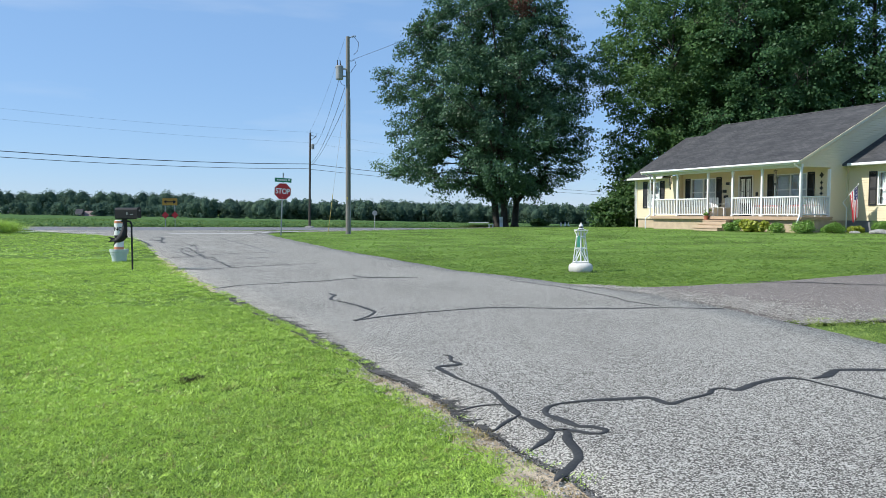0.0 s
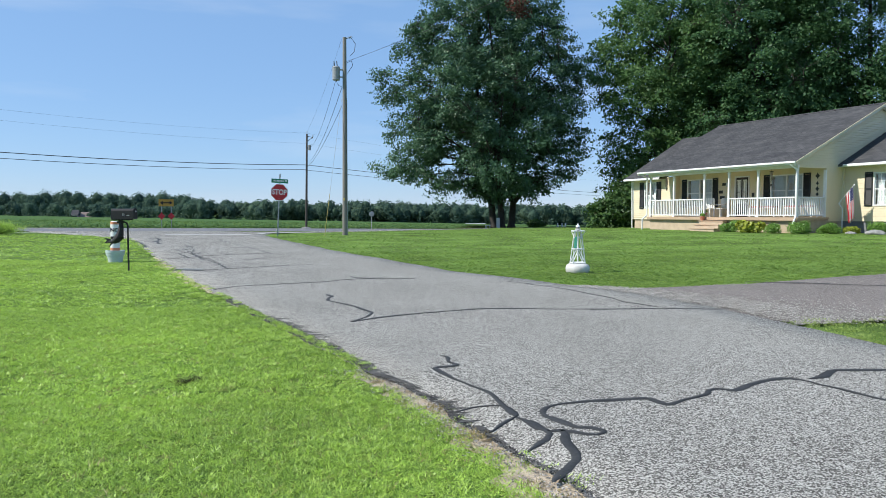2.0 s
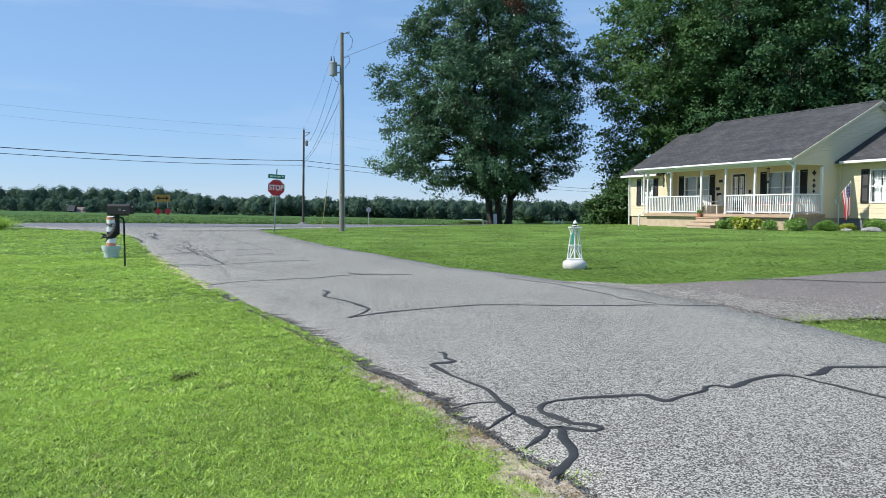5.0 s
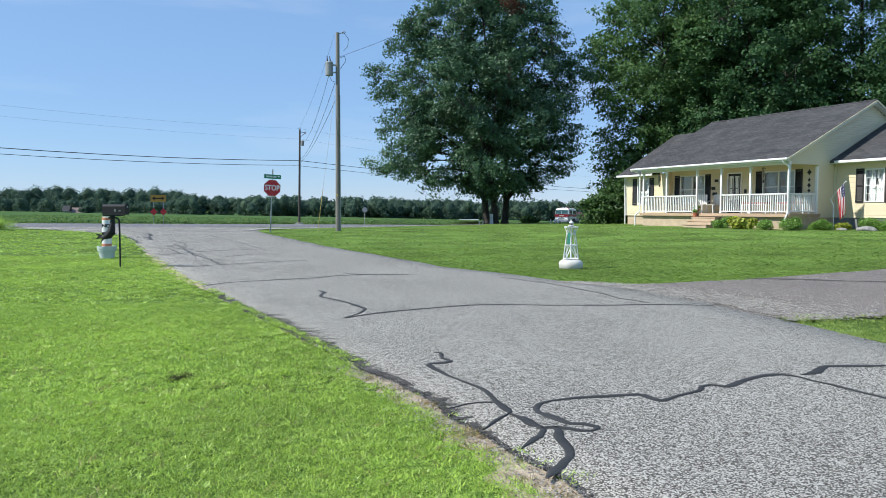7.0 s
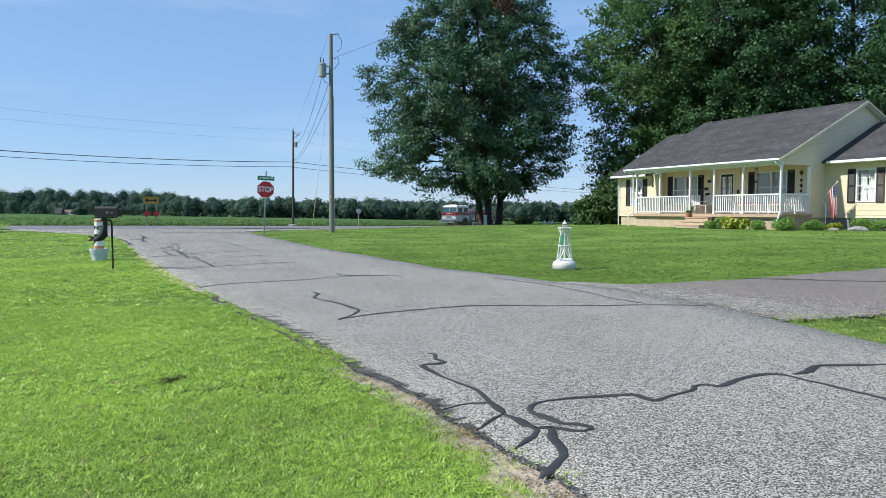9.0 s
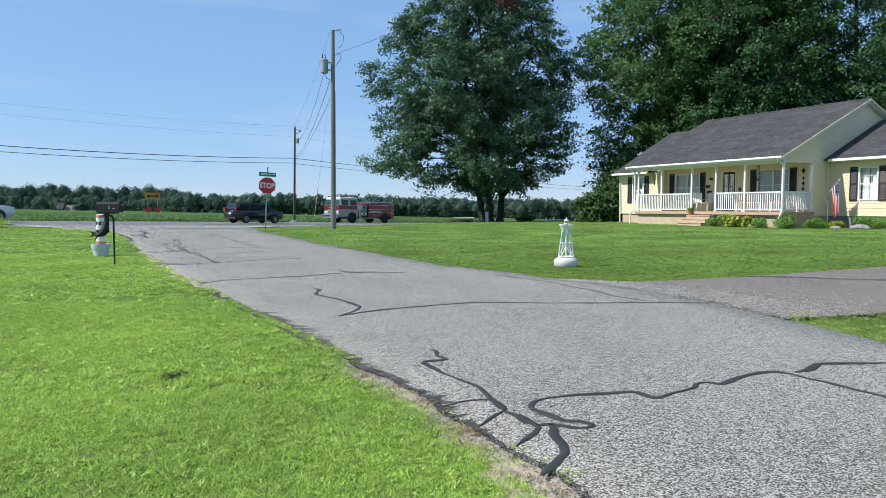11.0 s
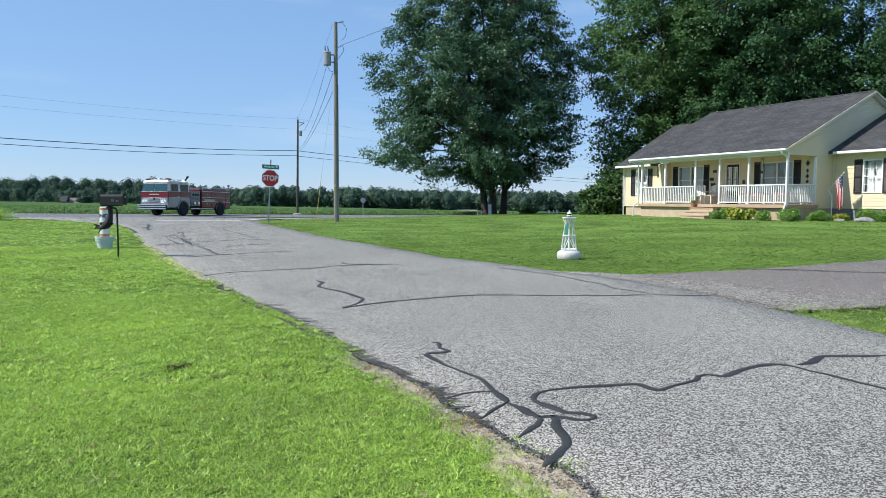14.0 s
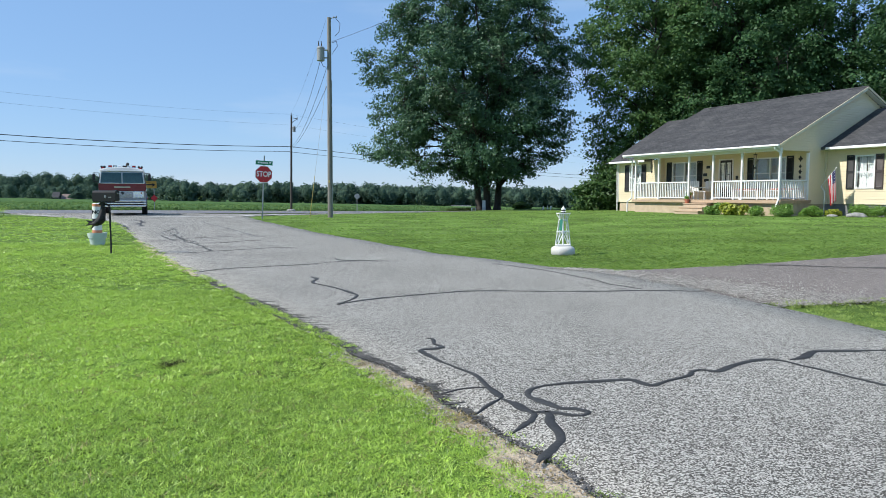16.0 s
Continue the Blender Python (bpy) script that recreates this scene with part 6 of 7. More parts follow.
def mailbox():
    x, y = -6.0, 13.4
    t = thing("mailbox", "black mailbox on a bent pipe with a dark dolphin figure", "mailbox", at=pose(x, y, gz(x, y)))
    bm = bmesh.new()
    pts = [Vector((0, 0, -0.1)), Vector((0, 0, 0.9)), Vector((-0.02, 0, 0.945)), Vector((-0.06, 0, 0.96)), Vector((-0.2, 0, 0.96))]
    for p, q in zip(pts, pts[1:]):
        rod(bm, p, q, 0.017, n=10)
    part("pipe_post", bm, black_paint, t)
    # arched box, its long side to the street
    bm = bmesh.new()
    arch = [(-0.085, 1.02), (0.085, 1.02), (0.085, 1.17)] + [(0.085 * math.cos(k * math.pi / 10), 1.17 + 0.05 * math.sin(k * math.pi / 10)) for k in range(1, 10)] + [(-0.085, 1.17)]
    prism(bm, arch, 0.41, "x", -0.28)
    part("box", bm, black_paint, t)
    bm = bmesh.new()
    prism(bm, [(a * 1.06, 1.02 + (b - 1.02) * 1.04) for a, b in arch], 0.02, "x", 0.132)
    dr = part("door", bm, black_paint, t)
    bpart_("knob", galvanised, dr, [(0.152, -0.015, 1.15, 0.17, 0.015, 1.18)], 0.003)
    bpart_("number_bar", galvanised, t, [(-0.055, -0.0885, 1.08, -0.045, -0.0845, 1.13), (-0.032, -0.0885, 1.08, -0.022, -0.0845, 1.13), (0.02, -0.0885, 1.085, 0.07, -0.0845, 1.098)], 0)
    bpart_("flag", sign_red, t, [(-0.1, 0.086, 1.06, 0.06, 0.092, 1.08), (-0.1, 0.086, 1.06, -0.04, 0.092, 1.11)], 0)
    bpart_("mounting_board", black_paint, t, [(-0.28, -0.07, 0.995, 0.08, 0.07, 1.018)], 0.004)
    # dolphin: a curved tapering body with beak, fins and tail
    bm = bmesh.new()
    body = [(-0.13, 1.0, 0.045), (-0.125, 0.92, 0.04), (-0.13, 0.84, 0.046), (-0.145, 0.76, 0.06), (-0.165, 0.69, 0.076), (-0.205, 0.635, 0.078), (-0.255, 0.6, 0.056), (-0.31, 0.58, 0.034), (-0.37, 0.585, 0.018), (-0.4, 0.595, 0.008)]
    rings = []
    for (bx, bz, r), nxt in zip(body, body[1:] + body[-1:]):
        rings.append((Vector((bx, 0, bz)), r))
    for (p, r), (q, s) in zip(rings, rings[1:]):
        rod(bm, p, q, r, s, 12)
    prism(bm, [(-0.13, 0.7), (-0.07, 0.66), (-0.12, 0.62), (-0.2, 0.63)], 0.02, "y", -0.01)
    prism(bm, [(-0.26, 0.58), (-0.36, 0.48), (-0.3, 0.6)], 0.02, "y", -0.03)
    prism(bm, [(-0.33, 0.63), (-0.46, 0.66), (-0.4, 0.61), (-0.46, 0.55), (-0.33, 0.57)], 0.02, "y", -0.01)
    part("dolphin", bm, black_paint, t, "dark metal dolphin figure", smooth=False)


mailbox()


def buoy_planter():
    x, y = -7.37, 15.8
    t = thing("planter", "pale green round plastic planter on the lawn", "planter", at=pose(x, y, gz(x, y)))
    bm = bmesh.new()
    lathe(bm, [(0.13, 0.0), (0.145, 0.01), (0.172, 0.18), (0.19, 0.18), (0.193, 0.225), (0.2, 0.23), (0.205, 0.29), (0.18, 0.29), (0.175, 0.24), (0.02, 0.24)], 28)
    part("tub", bm, planter_mat, t)
    bm = bmesh.new()
    lathe(bm, [(0.175, 0.22), (0.165, 0.262), (0.02, 0.27)], 20)
    part("soil", bm, mat("soil", (0.07, 0.05, 0.035), 0.95, 0.3, 10, 80, 0.01), t)
    b = thing("buoy", "white and orange marker buoy standing in a planter", "buoy", at=pose(x, y, gz(x, y) + 0.27, 0, 1.5, 0))
    bm = bmesh.new()
    lathe(bm, [(0.095, 0.0), (0.1, 0.01), (0.1, 0.665), (0.085, 0.68), (0.03, 0.685)], 28)
    part("cylinder", bm, white, b)
    for z in (0.02, 0.61):
        bm = bmesh.new()
        lathe(bm, [(0.1005, z), (0.1015, z + 0.002), (0.1015, z + 0.058), (0.1005, z + 0.06)], 28)
        part("band", bm, buoy_orange, b, "orange band")
    text("letters", "NO", 0.11, black_paint, b, pose(0.03, -0.101, 0.48, 90, 0, 18), bold=0.004)
    bpart_("lettering_bar", black_paint, b, [(-0.06, -0.105, 0.27, 0.045, -0.085, 0.34)], 0.002)


buoy_planter()


def lighthouse():
    x, y = 2.62, 13.2
    t = thing("garden_lighthouse", "small white wooden garden lighthouse on a round base", "garden ornament", at=pose(x, y, gz(x, y), 0, 0, 4) @ Matrix.Scale(0.95, 4))
    bm = bmesh.new()
    lathe(bm, [(0.215, 0), (0.235, 0.015), (0.24, 0.1), (0.225, 0.145), (0.18, 0.175), (0.05, 0.185)], 28)
    part("base", bm, mat("base_white", (0.56, 0.54, 0.5), 0.7, 0.15, 5, 60, 0.003), t, "white rounded base", smooth=True)
    for sx in (-1, 1):
        for sy in (-1, 1):
            bm = bmesh.new()
            rod(bm, (sx * 0.135, sy * 0.1, 0.12), (sx * 0.055, sy * 0.05, 0.82), 0.012, n=4)
            part("leg", bm, white, t)
    for z, w, d in ((0.47, 0.105, 0.08), (0.2, 0.13, 0.095), (0.7, 0.068, 0.059)):
        for a, b in (((-w, -d), (w, -d)), ((w, -d), (w, d)), ((w, d), (-w, d)), ((-w, d), (-w, -d))):
            bm = bmesh.new()
            rod(bm, (*a, z), (*b, z), 0.013, n=4)
            part("crossbar", bm, white, t)
    for (a, za), (b, zb) in ((((-0.13, -0.095), 0.2), ((0.0, -0.08), 0.47)), (((0.13, -0.095), 0.2), ((0.0, -0.08), 0.47)), (((0.13, 0.095), 0.2), ((0.0, 0.08), 0.47)), (((-0.13, 0.095), 0.2), ((0.0, 0.08), 0.47))):
        bm = bmesh.new()
        rod(bm, (*a, za), (*b, zb), 0.012, n=4)
        part("brace", bm, white, t)
    bm = bmesh.new()
    rod(bm, (0, 0, 0.18), (0, 0, 0.84), 0.018, n=10)
    part("core", bm, white, t)
    bpart_("platform", white, t, [(-0.115, -0.115, 0.82, 0.115, 0.115, 0.842)], 0.004)
    for k in range(4):
        a = k * math.pi / 2
        bm = bmesh.new()
        rod(bm, (0.065 * math.cos(a + 0.785), 0.065 * math.sin(a + 0.785), 0.68), (0.155 * math.cos(a + 0.785), 0.155 * math.sin(a + 0.785), 0.83), 0.009, n=4)
        part("strut", bm, white, t)
    bm = bmesh.new()
    lathe(bm, [(0.035, 0.842), (0.035, 0.91)], 16)
    part("lantern", bm, black_paint, t)
    bm = bmesh.new()
    lathe(bm, [(0.052, 0.86), (0.057, 0.865), (0.057, 0.873), (0.05, 0.878)], 16)
    part("gallery", bm, white, t)
    bm = bmesh.new()
    lathe(bm, [(0.046, 0.905), (0.045, 0.92), (0.034, 0.94), (0.014, 0.955), (0.012, 0.965), (0.016, 0.974), (0.005, 0.982)], 18)
    part("cap", bm, white, t, smooth=True)
    bm = bmesh.new()
    vs = [bm.verts.new(c) for c in ((-0.108, -0.112, 0.5), (-0.048, -0.112, 0.5), (-0.036, -0.097, 0.72), (-0.088, -0.097, 0.72))]
    vs2 = [bm.verts.new(v.co + Vector((0, 0.01, 0))) for v in vs]
    bm.faces.new(vs)
    bm.faces.new(vs2[::-1])
    for i in range(4):
        bm.faces.new((vs[i], vs2[i], vs2[(i + 1) % 4], vs[(i + 1) % 4]))
    part("panel", bm, sea_green, t, "pale green panel")


lighthouse()

# small white things under the shade tree and at the lawn's far side
bm = bmesh.new()
box(bm, -0.14, -0.02, 0, 0.14, 0.02, 0.85, 0.01)
ob = part("white_board", bm, white)
ob.matrix_basis = pose(4.78, 57.0, gz(4.78, 57.0) - 0.02, -6, 0, 5)
tagged(ob, "white painted board standing against the tree", "board")
tub = thing("garden_bench", "low white garden bench under the shade tree", "bench", at=pose(3.9, 56.6, gz(3.9, 56.6), 0, 0, 10))
bpart_("seat", white, tub, [(-0.2, -0.12, 0.2, 0.2, 0.12, 0.24)], 0.008)
for sx in (-0.15, 0.15):
    bpart_("leg", white, tub, [(sx - 0.03, -0.1, -0.02, sx + 0.03, 0.1, 0.2)], 0.006)
for x, y in ((9.4, 55.5), (9.8, 55.8), (10.0, 55.4)):
    bm = bmesh.new()
    lathe(bm, [(0.07, 0), (0.09, 0.1), (0.05, 0.22), (0.06, 0.3), (0.01, 0.34)], 12)
    ob = part("garden_ornament", bm, white, smooth=True)
    ob.matrix_basis = pose(x, y, gz(x, y) - 0.02)
    tagged(ob, "small white ornament on the far lawn", "garden ornament")


far_roof = mat("far_roof", (0.2, 0.15, 0.13), 0.9, 0.3, 1, 10)


def far_house(x, y, w, h, label, roof):
    t = thing("far_house", label, "house", "far houses", at=pose(x, y, gz(x, y), 0, 0, 20))
    bpart_("wall", white, t, [(-w / 2, -3, -0.3, w / 2, 3, h)], 0)
    bm = bmesh.new()
    prism(bm, [(-3.4, h), (0, h + 1.8), (3.4, h)], w + 0.6, "x", -w / 2 - 0.3)
    part("roof", bm, roof, t)
    for k in range(3):
        wx = -w / 2 + w * (k + 0.5) / 3
        bpart_("window", shutter_black, t, [(wx - 0.25, -3.03, h * 0.3, wx + 0.25, -2.99, h * 0.8)], 0)


far_house(-125.2, 240, 1.6, 0.9, "small far-off white house among the trees", shingle)
far_house(-122.4, 243, 4.0, 0.35, "long far-off house with a brown roof", far_roof)


far_cover = mat("weathered_cover", (0.3, 0.31, 0.3), 0.8, 0.1, 1, 10)


def row_cover():
    """A long low white tunnel far out in the field."""
    x, y = 11.5, 225.0
    t = thing("row_cover", "long low white tunnel cover far out in the field", "tunnel", at=pose(x, y, gz(x, y), 0, 0, 4))
    bm = bmesh.new()
    prism(bm, [(1.2 * math.cos(k * math.pi / 10), 0.2 + 0.32 * math.sin(k * math.pi / 10)) for k in range(11)], 6.4, "x", -3.2)
    part("cover", bm, far_cover, t)


row_cover()


def rough_strip(rng, n):
    x = 4.0 - np.abs(rng.normal(size=n)) * 1.1
    y = 57.6 + np.abs(rng.normal(size=n)) * 0.6
    return x, y, ground_z(x, y)


weed_leaf = leaf_mat("weed_leaf", (0.13, 0.17, 0.06), 0.4, 0.35, 1.0, 0.02)
blades("tall_grass", 1500, rough_strip, 0.4, 0.03, weed_leaf, "rough uncut grass and weeds beside the shade tree", 44)
leaf_ball("shrub", "low dark green bush behind the shade tree", "plant", pose(9.2, 66.0, gz(9.2, 66.0)), 0.95, 1500, 0.12, brush_leaf, 45, flat=0.65)
# ---- vehicles ----
red_paint = mat("red_paint", (0.15, 0.006, 0.013), 0.22, 0.12, 1.5, 30, spec=0.6)
cab_silver = mat("cab_silver", (0.3, 0.3, 0.305), 0.3, 0.12, 1.5, 30, metal=0.4, spec=0.6)
white_gloss = mat("white_gloss", (0.66, 0.66, 0.64), 0.25, 0.08, 1.5, 30, spec=0.6)
black_gloss = mat("black_gloss", (0.012, 0.012, 0.014), 0.2, 0.2, 1.5, 30, spec=0.6)
chrome = mat("chrome", (0.7, 0.7, 0.7), 0.18, 0.06, 3, 60, metal=1.0)
rubber = mat("rubber", (0.016, 0.016, 0.017), 0.85, 0.3, 8, 60, 0.002)
screen_glass = mat("windshield_glass", (0.03, 0.075, 0.08), 0.06, 0.15, 2.5, 10, spec=0.5)
dark_glass = mat("vehicle_glass", (0.018, 0.03, 0.033), 0.06, 0.2, 2, 10, spec=0.3)
panel_steel = mat("panel_steel", (0.2, 0.2, 0.21), 0.4, 0.2, 4, 60, metal=0.8)
alloy = mat("alloy", (0.5, 0.5, 0.5), 0.35, 0.1, 4, 60, metal=0.6)
under = mat("chassis_black", (0.02, 0.02, 0.021), 0.7, 0.3, 4, 60)
gold = mat("gold_leaf", (0.45, 0.38, 0.28), 0.4, 0.15, 6, 60, metal=0.5)
lamp_red = mat("red_lens", (0.28, 0.008, 0.01), 0.1, 0.1, 6, 60)
lamp_clear = mat("clear_lens", (0.75, 0.78, 0.8), 0.08, 0.05, 6, 60)
hose_mat = mat("hose_cover", (0.09, 0.075, 0.07), 0.9, 0.3, 4, 60)


def wheel(parent, x, y, r, w, rim_mat, name="wheel"):
    """A wheel on the y axis: a tyre with a rounded shoulder and a dished rim."""
    wh = new(name)
    wh.empty_display_size = 0.05
    wh.parent, wh.matrix_basis = parent, pose(x, y, r)
    out = 1 if y > 0 else -1
    bm = bmesh.new()
    prof = [(r * 0.62, -w / 2), (r * 0.92, -w / 2), (r * 0.985, -w * 0.38), (r, -w * 0.25), (r, w * 0.25), (r * 0.985, w * 0.38), (r * 0.92, w / 2), (r * 0.62, w / 2)]
    lathe(bm, prof + prof[:1], 28, cap=False)
    bmesh.ops.remove_doubles(bm, verts=bm.verts, dist=0.0005)
    bmesh.ops.recalc_face_normals(bm, faces=bm.faces)
    bmesh.ops.transform(bm, matrix=Matrix.Rotation(radians(90), 4, "X"), verts=bm.verts)
    part("tyre", bm, rubber, wh, smooth=False)
    bm = bmesh.new()
    lathe(bm, [(r * 0.6, w * 0.3), (r * 0.61, w * 0.52), (r * 0.55, w * 0.52), (r * 0.5, w * 0.34), (r * 0.22, w * 0.36), (r * 0.2, w * 0.5), (r * 0.08, w * 0.52)], 24)
    for k in range(6):
        a = k * math.pi / 3
        rod(bm, (0.33 * r * math.cos(a), 0.33 * r * math.sin(a), w * 0.34), (0.33 * r * math.cos(a), 0.33 * r * math.sin(a), w * 0.43), r * 0.07, n=6)
    bmesh.ops.transform(bm, matrix=Matrix.Rotation(radians(-90 * out), 4, "X"), verts=bm.verts)
    part("rim", bm, rim_mat, wh)
    return wh


def bpart(name, material, parent, boxes, bevel=0.03, label=""):
    bm = bmesh.new()
    for b in boxes:
        box(bm, *b, bevel=bevel)
    return part(name, bm, material, parent, label)


def lean_in(bm):
    """Draws the sides of the upper cab in towards the roof."""
    for v in bm.verts:
        v.co.y *= 1 - 0.075 * max(0, v.co.z - 1.75) / 0.75


def fire_truck():
    """Cab-forward pumper. x points forward from the bumper, y to its left, z up."""
    t = thing("fire_truck", "red and white cab-forward fire engine driving on the road", "fire truck")
    hw = 1.22
    # lower cab, silver-white, under a red band; the nose a little sloped
    bm = bmesh.new()
    prism(bm, [(-0.42, 0.62), (-0.41, 1.4), (-3.1, 1.4), (-3.1, 0.62)], 2 * hw, "y", -hw)
    bmesh.ops.bevel(bm, geom=list(bm.edges), offset=0.05, segments=2, affect="EDGES")
    part("cab", bm, cab_silver, t, "silver-white lower cab")
    bm = bmesh.new()
    prism(bm, [(-0.405, 1.37), (-0.40, 1.83), (-3.1, 1.83), (-3.1, 1.37)], 2 * hw + 0.01, "y", -hw - 0.005)
    bmesh.ops.bevel(bm, geom=list(bm.edges), offset=0.03, segments=2, affect="EDGES")
    part("cab_band", bm, red_paint, t, "red band round the cab below the windows")
    bm = bmesh.new()
    prism(bm, [(-0.40, 1.752), (-0.58, 2.5), (-3.08, 2.5), (-3.08, 1.752)], 2 * hw - 0.04, "y", -hw + 0.02)
    lean_in(bm)
    bmesh.ops.bevel(bm, geom=list(bm.edges), offset=0.05, segments=2, affect="EDGES")
    part("upper_cab", bm, white_gloss, t, "white upper cab round the windows")
    bm = bmesh.new()
    prism(bm, [(-0.5, 2.5), (-0.62, 2.62), (-3.0, 2.62), (-3.1, 2.5)], 2 * hw - 0.02, "y", -hw + 0.01)
    bmesh.ops.bevel(bm, geom=list(bm.edges), offset=0.04, segments=2, affect="EDGES")
    bmesh.ops.subdivide_edges(bm, edges=[e for e in bm.edges if abs(e.verts[0].co.y - e.verts[1].co.y) > 1], cuts=5)
    for v in bm.verts:
        v.co.y *= 0.96
        if v.co.z > 2.56:
            v.co.z += 0.12 * (1 - (v.co.y / hw) ** 2)
    part("cab_roof", bm, white_gloss, t, "white cab roof")
    # glass
    for y0, y1 in ((-1.13, -0.03), (0.03, 1.13)):
        bm = bmesh.new()
        prism(bm, [(-0.385, 1.84), (-0.535, 2.43), (-0.56, 2.43), (-0.41, 1.84)], y1 - y0, "y", y0)
        lean_in(bm)
        part("windshield_pane", bm, screen_glass, t)
    for side in (-1, 1):
        for x0, x1 in ((-1.62, -0.82), (-2.85, -1.95)):
            bpart("side_window", dark_glass, t, [(x0, side * (hw - 0.025) - 0.012, 1.86, x1, side * (hw - 0.025) + 0.022, 2.4)], 0.008)
        for x0, x1 in ((-1.75, -0.7), (-2.95, -1.85)):
            h = bpart("door", cab_silver, t, [(x0, side * hw - 0.015, 0.75, x1, side * hw + 0.018, 1.4)], 0.008)
            bpart("door_band", red_paint, h, [(x0, side * hw - 0.015, 1.405, x1, side * hw + 0.018, 1.8)], 0.008, "red upper door panel")
            bpart("door_handle", chrome, h, [(x0 + 0.08, side * hw - 0.01, 1.45, x0 + 0.24, side * hw + 0.05, 1.5)], 0.008)
        # white stripe and gilt lettering bar on the flank
        bpart("stripe", white_gloss, t, [(-3.1, side * hw - 0.005, 1.375, -0.5, side * hw + 0.024, 1.4), (-8.6, side * hw - 0.005, 1.1, -4.62, side * hw + 0.03, 1.15), (-8.6, side * hw - 0.005, 1.45, -4.62, side * hw + 0.03, 1.48), (-8.6, side * hw - 0.005, 1.93, -4.62, side * hw + 0.03, 1.96)], 0.004, "white stripe along the flank")
        bpart("lettering", gold, t, [(-6.4, side * hw + 0.0, 1.2, -4.9, side * hw + 0.03, 1.32)], 0.004, "gilt lettering band")
        # mirrors
        bm = bmesh.new()
        rod(bm, (-0.6, side * 1.2, 2.4), (-0.5, side * 1.47, 2.4), 0.022, n=6)
        rod(bm, (-0.6, side * 1.2, 1.9), (-0.5, side * 1.47, 1.9), 0.022, n=6)
        box(bm, -0.55, side * 1.45 - 0.07, 1.98, -0.47, side * 1.45 + 0.07, 2.36, 0.02)
        part("mirror", bm, under, t)
        # wheel arches
        for x, material in ((-2.2, panel_steel), (-7.2, red_paint)):
            bm = bmesh.new()
            n = 16
            for i in range(n):
                a, b = math.pi * i / n, math.pi * (i + 1) / n
                vs = [bm.verts.new((x + rr * math.cos(c), side * hw + dy * side, 0.52 + rr * math.sin(c))) for c in (a, b) for rr in (0.6, 0.7) for dy in (-0.25, 0.05)]
                for f in ((0, 1, 5, 4), (2, 3, 7, 6), (1, 3, 7, 5), (0, 2, 6, 4)):
                    bm.faces.new([vs[k] for k in f])
            bmesh.ops.recalc_face_normals(bm, faces=bm.faces)
            part("wheel_arch", bm, material, t)
            bm = bmesh.new()
            lathe(bm, [(0.6, 0), (0.6, 0.03)], 24)
            bmesh.ops.transform(bm, matrix=pose(x, side * hw + 0.02 * side, 0.55, 90), verts=bm.verts)
            part("wheel_well", bm, under, t)
        bpart("running_board", chrome, t, [(-6.3, side * 1.05 - 0.17, 0.5, -3.2, side * 1.05 + 0.17, 0.56)], 0.01)
        # compartment doors on the rear body
        for x0, x1, z0, z1 in ((-5.9, -4.75, 0.8, 1.06), (-6.45, -5.95, 0.7, 1.85), (-8.6, -7.95, 0.72, 1.85), (-7.85, -6.55, 1.55, 1.85), (-5.9, -4.75, 1.55, 1.85)):
            d = bpart("compartment_door", red_paint, t, [(x0, side * hw - 0.01, z0, x1, side * hw + 0.02, z1)], 0.008)
            bpart("handle", chrome, d, [((x0 + x1) / 2 - 0.06, side * hw, (z0 + z1) / 2 - 0.03, (x0 + x1) / 2 + 0.06, side * hw + 0.05, (z0 + z1) / 2 + 0.03)], 0.008)
        bm = bmesh.new()
        rod(bm, (-8.5, side * 1.1, 2.27), (-4.8, side * 1.1, 2.27), 0.025, n=8)
        for x in (-8.4, -7.2, -6.0, -4.9):
            rod(bm, (x, side * 1.1, 2.1), (x, side * 1.1, 2.27), 0.02, n=6)
        part("grab_rail", bm, chrome, t)
        # headlights in pairs on a bright bezel
        bpart("headlight_bezel", chrome, t, [(-0.43, side * 0.84 - 0.27, 0.99, -0.362, side * 0.84 + 0.27, 1.36)], 0.015)
        for k in (0, 1):
            bm = bmesh.new()
            rod(bm, (-0.42, side * (0.72 + 0.24 * k), 1.12), (-0.34, side * (0.72 + 0.24 * k), 1.12), 0.1, 0.09, 16)
            part("headlight", bm, lamp_clear, t)
        bm = bmesh.new()
        rod(bm, (-0.42, side * 1.0, 1.27), (-0.35, side * 1.0, 1.27), 0.045, 0.04, 12)
        part("turn_lamp", bm, lamp_red, t)
        bm = bmesh.new()
        lathe(bm, [(0.07, 0), (0.07, 0.06), (0.055, 0.12), (0.02, 0.14)], 16, (-0.8, side * 0.98, 2.6))
        part("beacon", bm, lamp_red, t, smooth=True)
    # nose: white panel, grille, badge, bumper
    bpart("nose_panel", white_gloss, t, [(-0.43, -1.12, 0.98, -0.375, 1.12, 1.36)], 0.015, "white panel across the nose")
    bpart("grille", panel_steel, t, [(-0.4, -0.52, 1.0, -0.355, 0.52, 1.33)], 0.01)
    for k in range(5):
        bpart("grille_bar", chrome, t, [(-0.37, -0.5, 1.03 + k * 0.06, -0.335, 0.5, 1.055 + k * 0.06)], 0.004)
    bpart("nose_trim", chrome, t, [(-0.41, -1.2, 1.81, -0.36, 1.2, 1.845)], 0.008)
    bm = bmesh.new()
    lathe(bm, [(0.09, 0), (0.09, 0.03), (0.05, 0.05)], 20)
    bmesh.ops.transform(bm, matrix=pose(-0.37, 0, 1.26, 0, 90), verts=bm.verts)
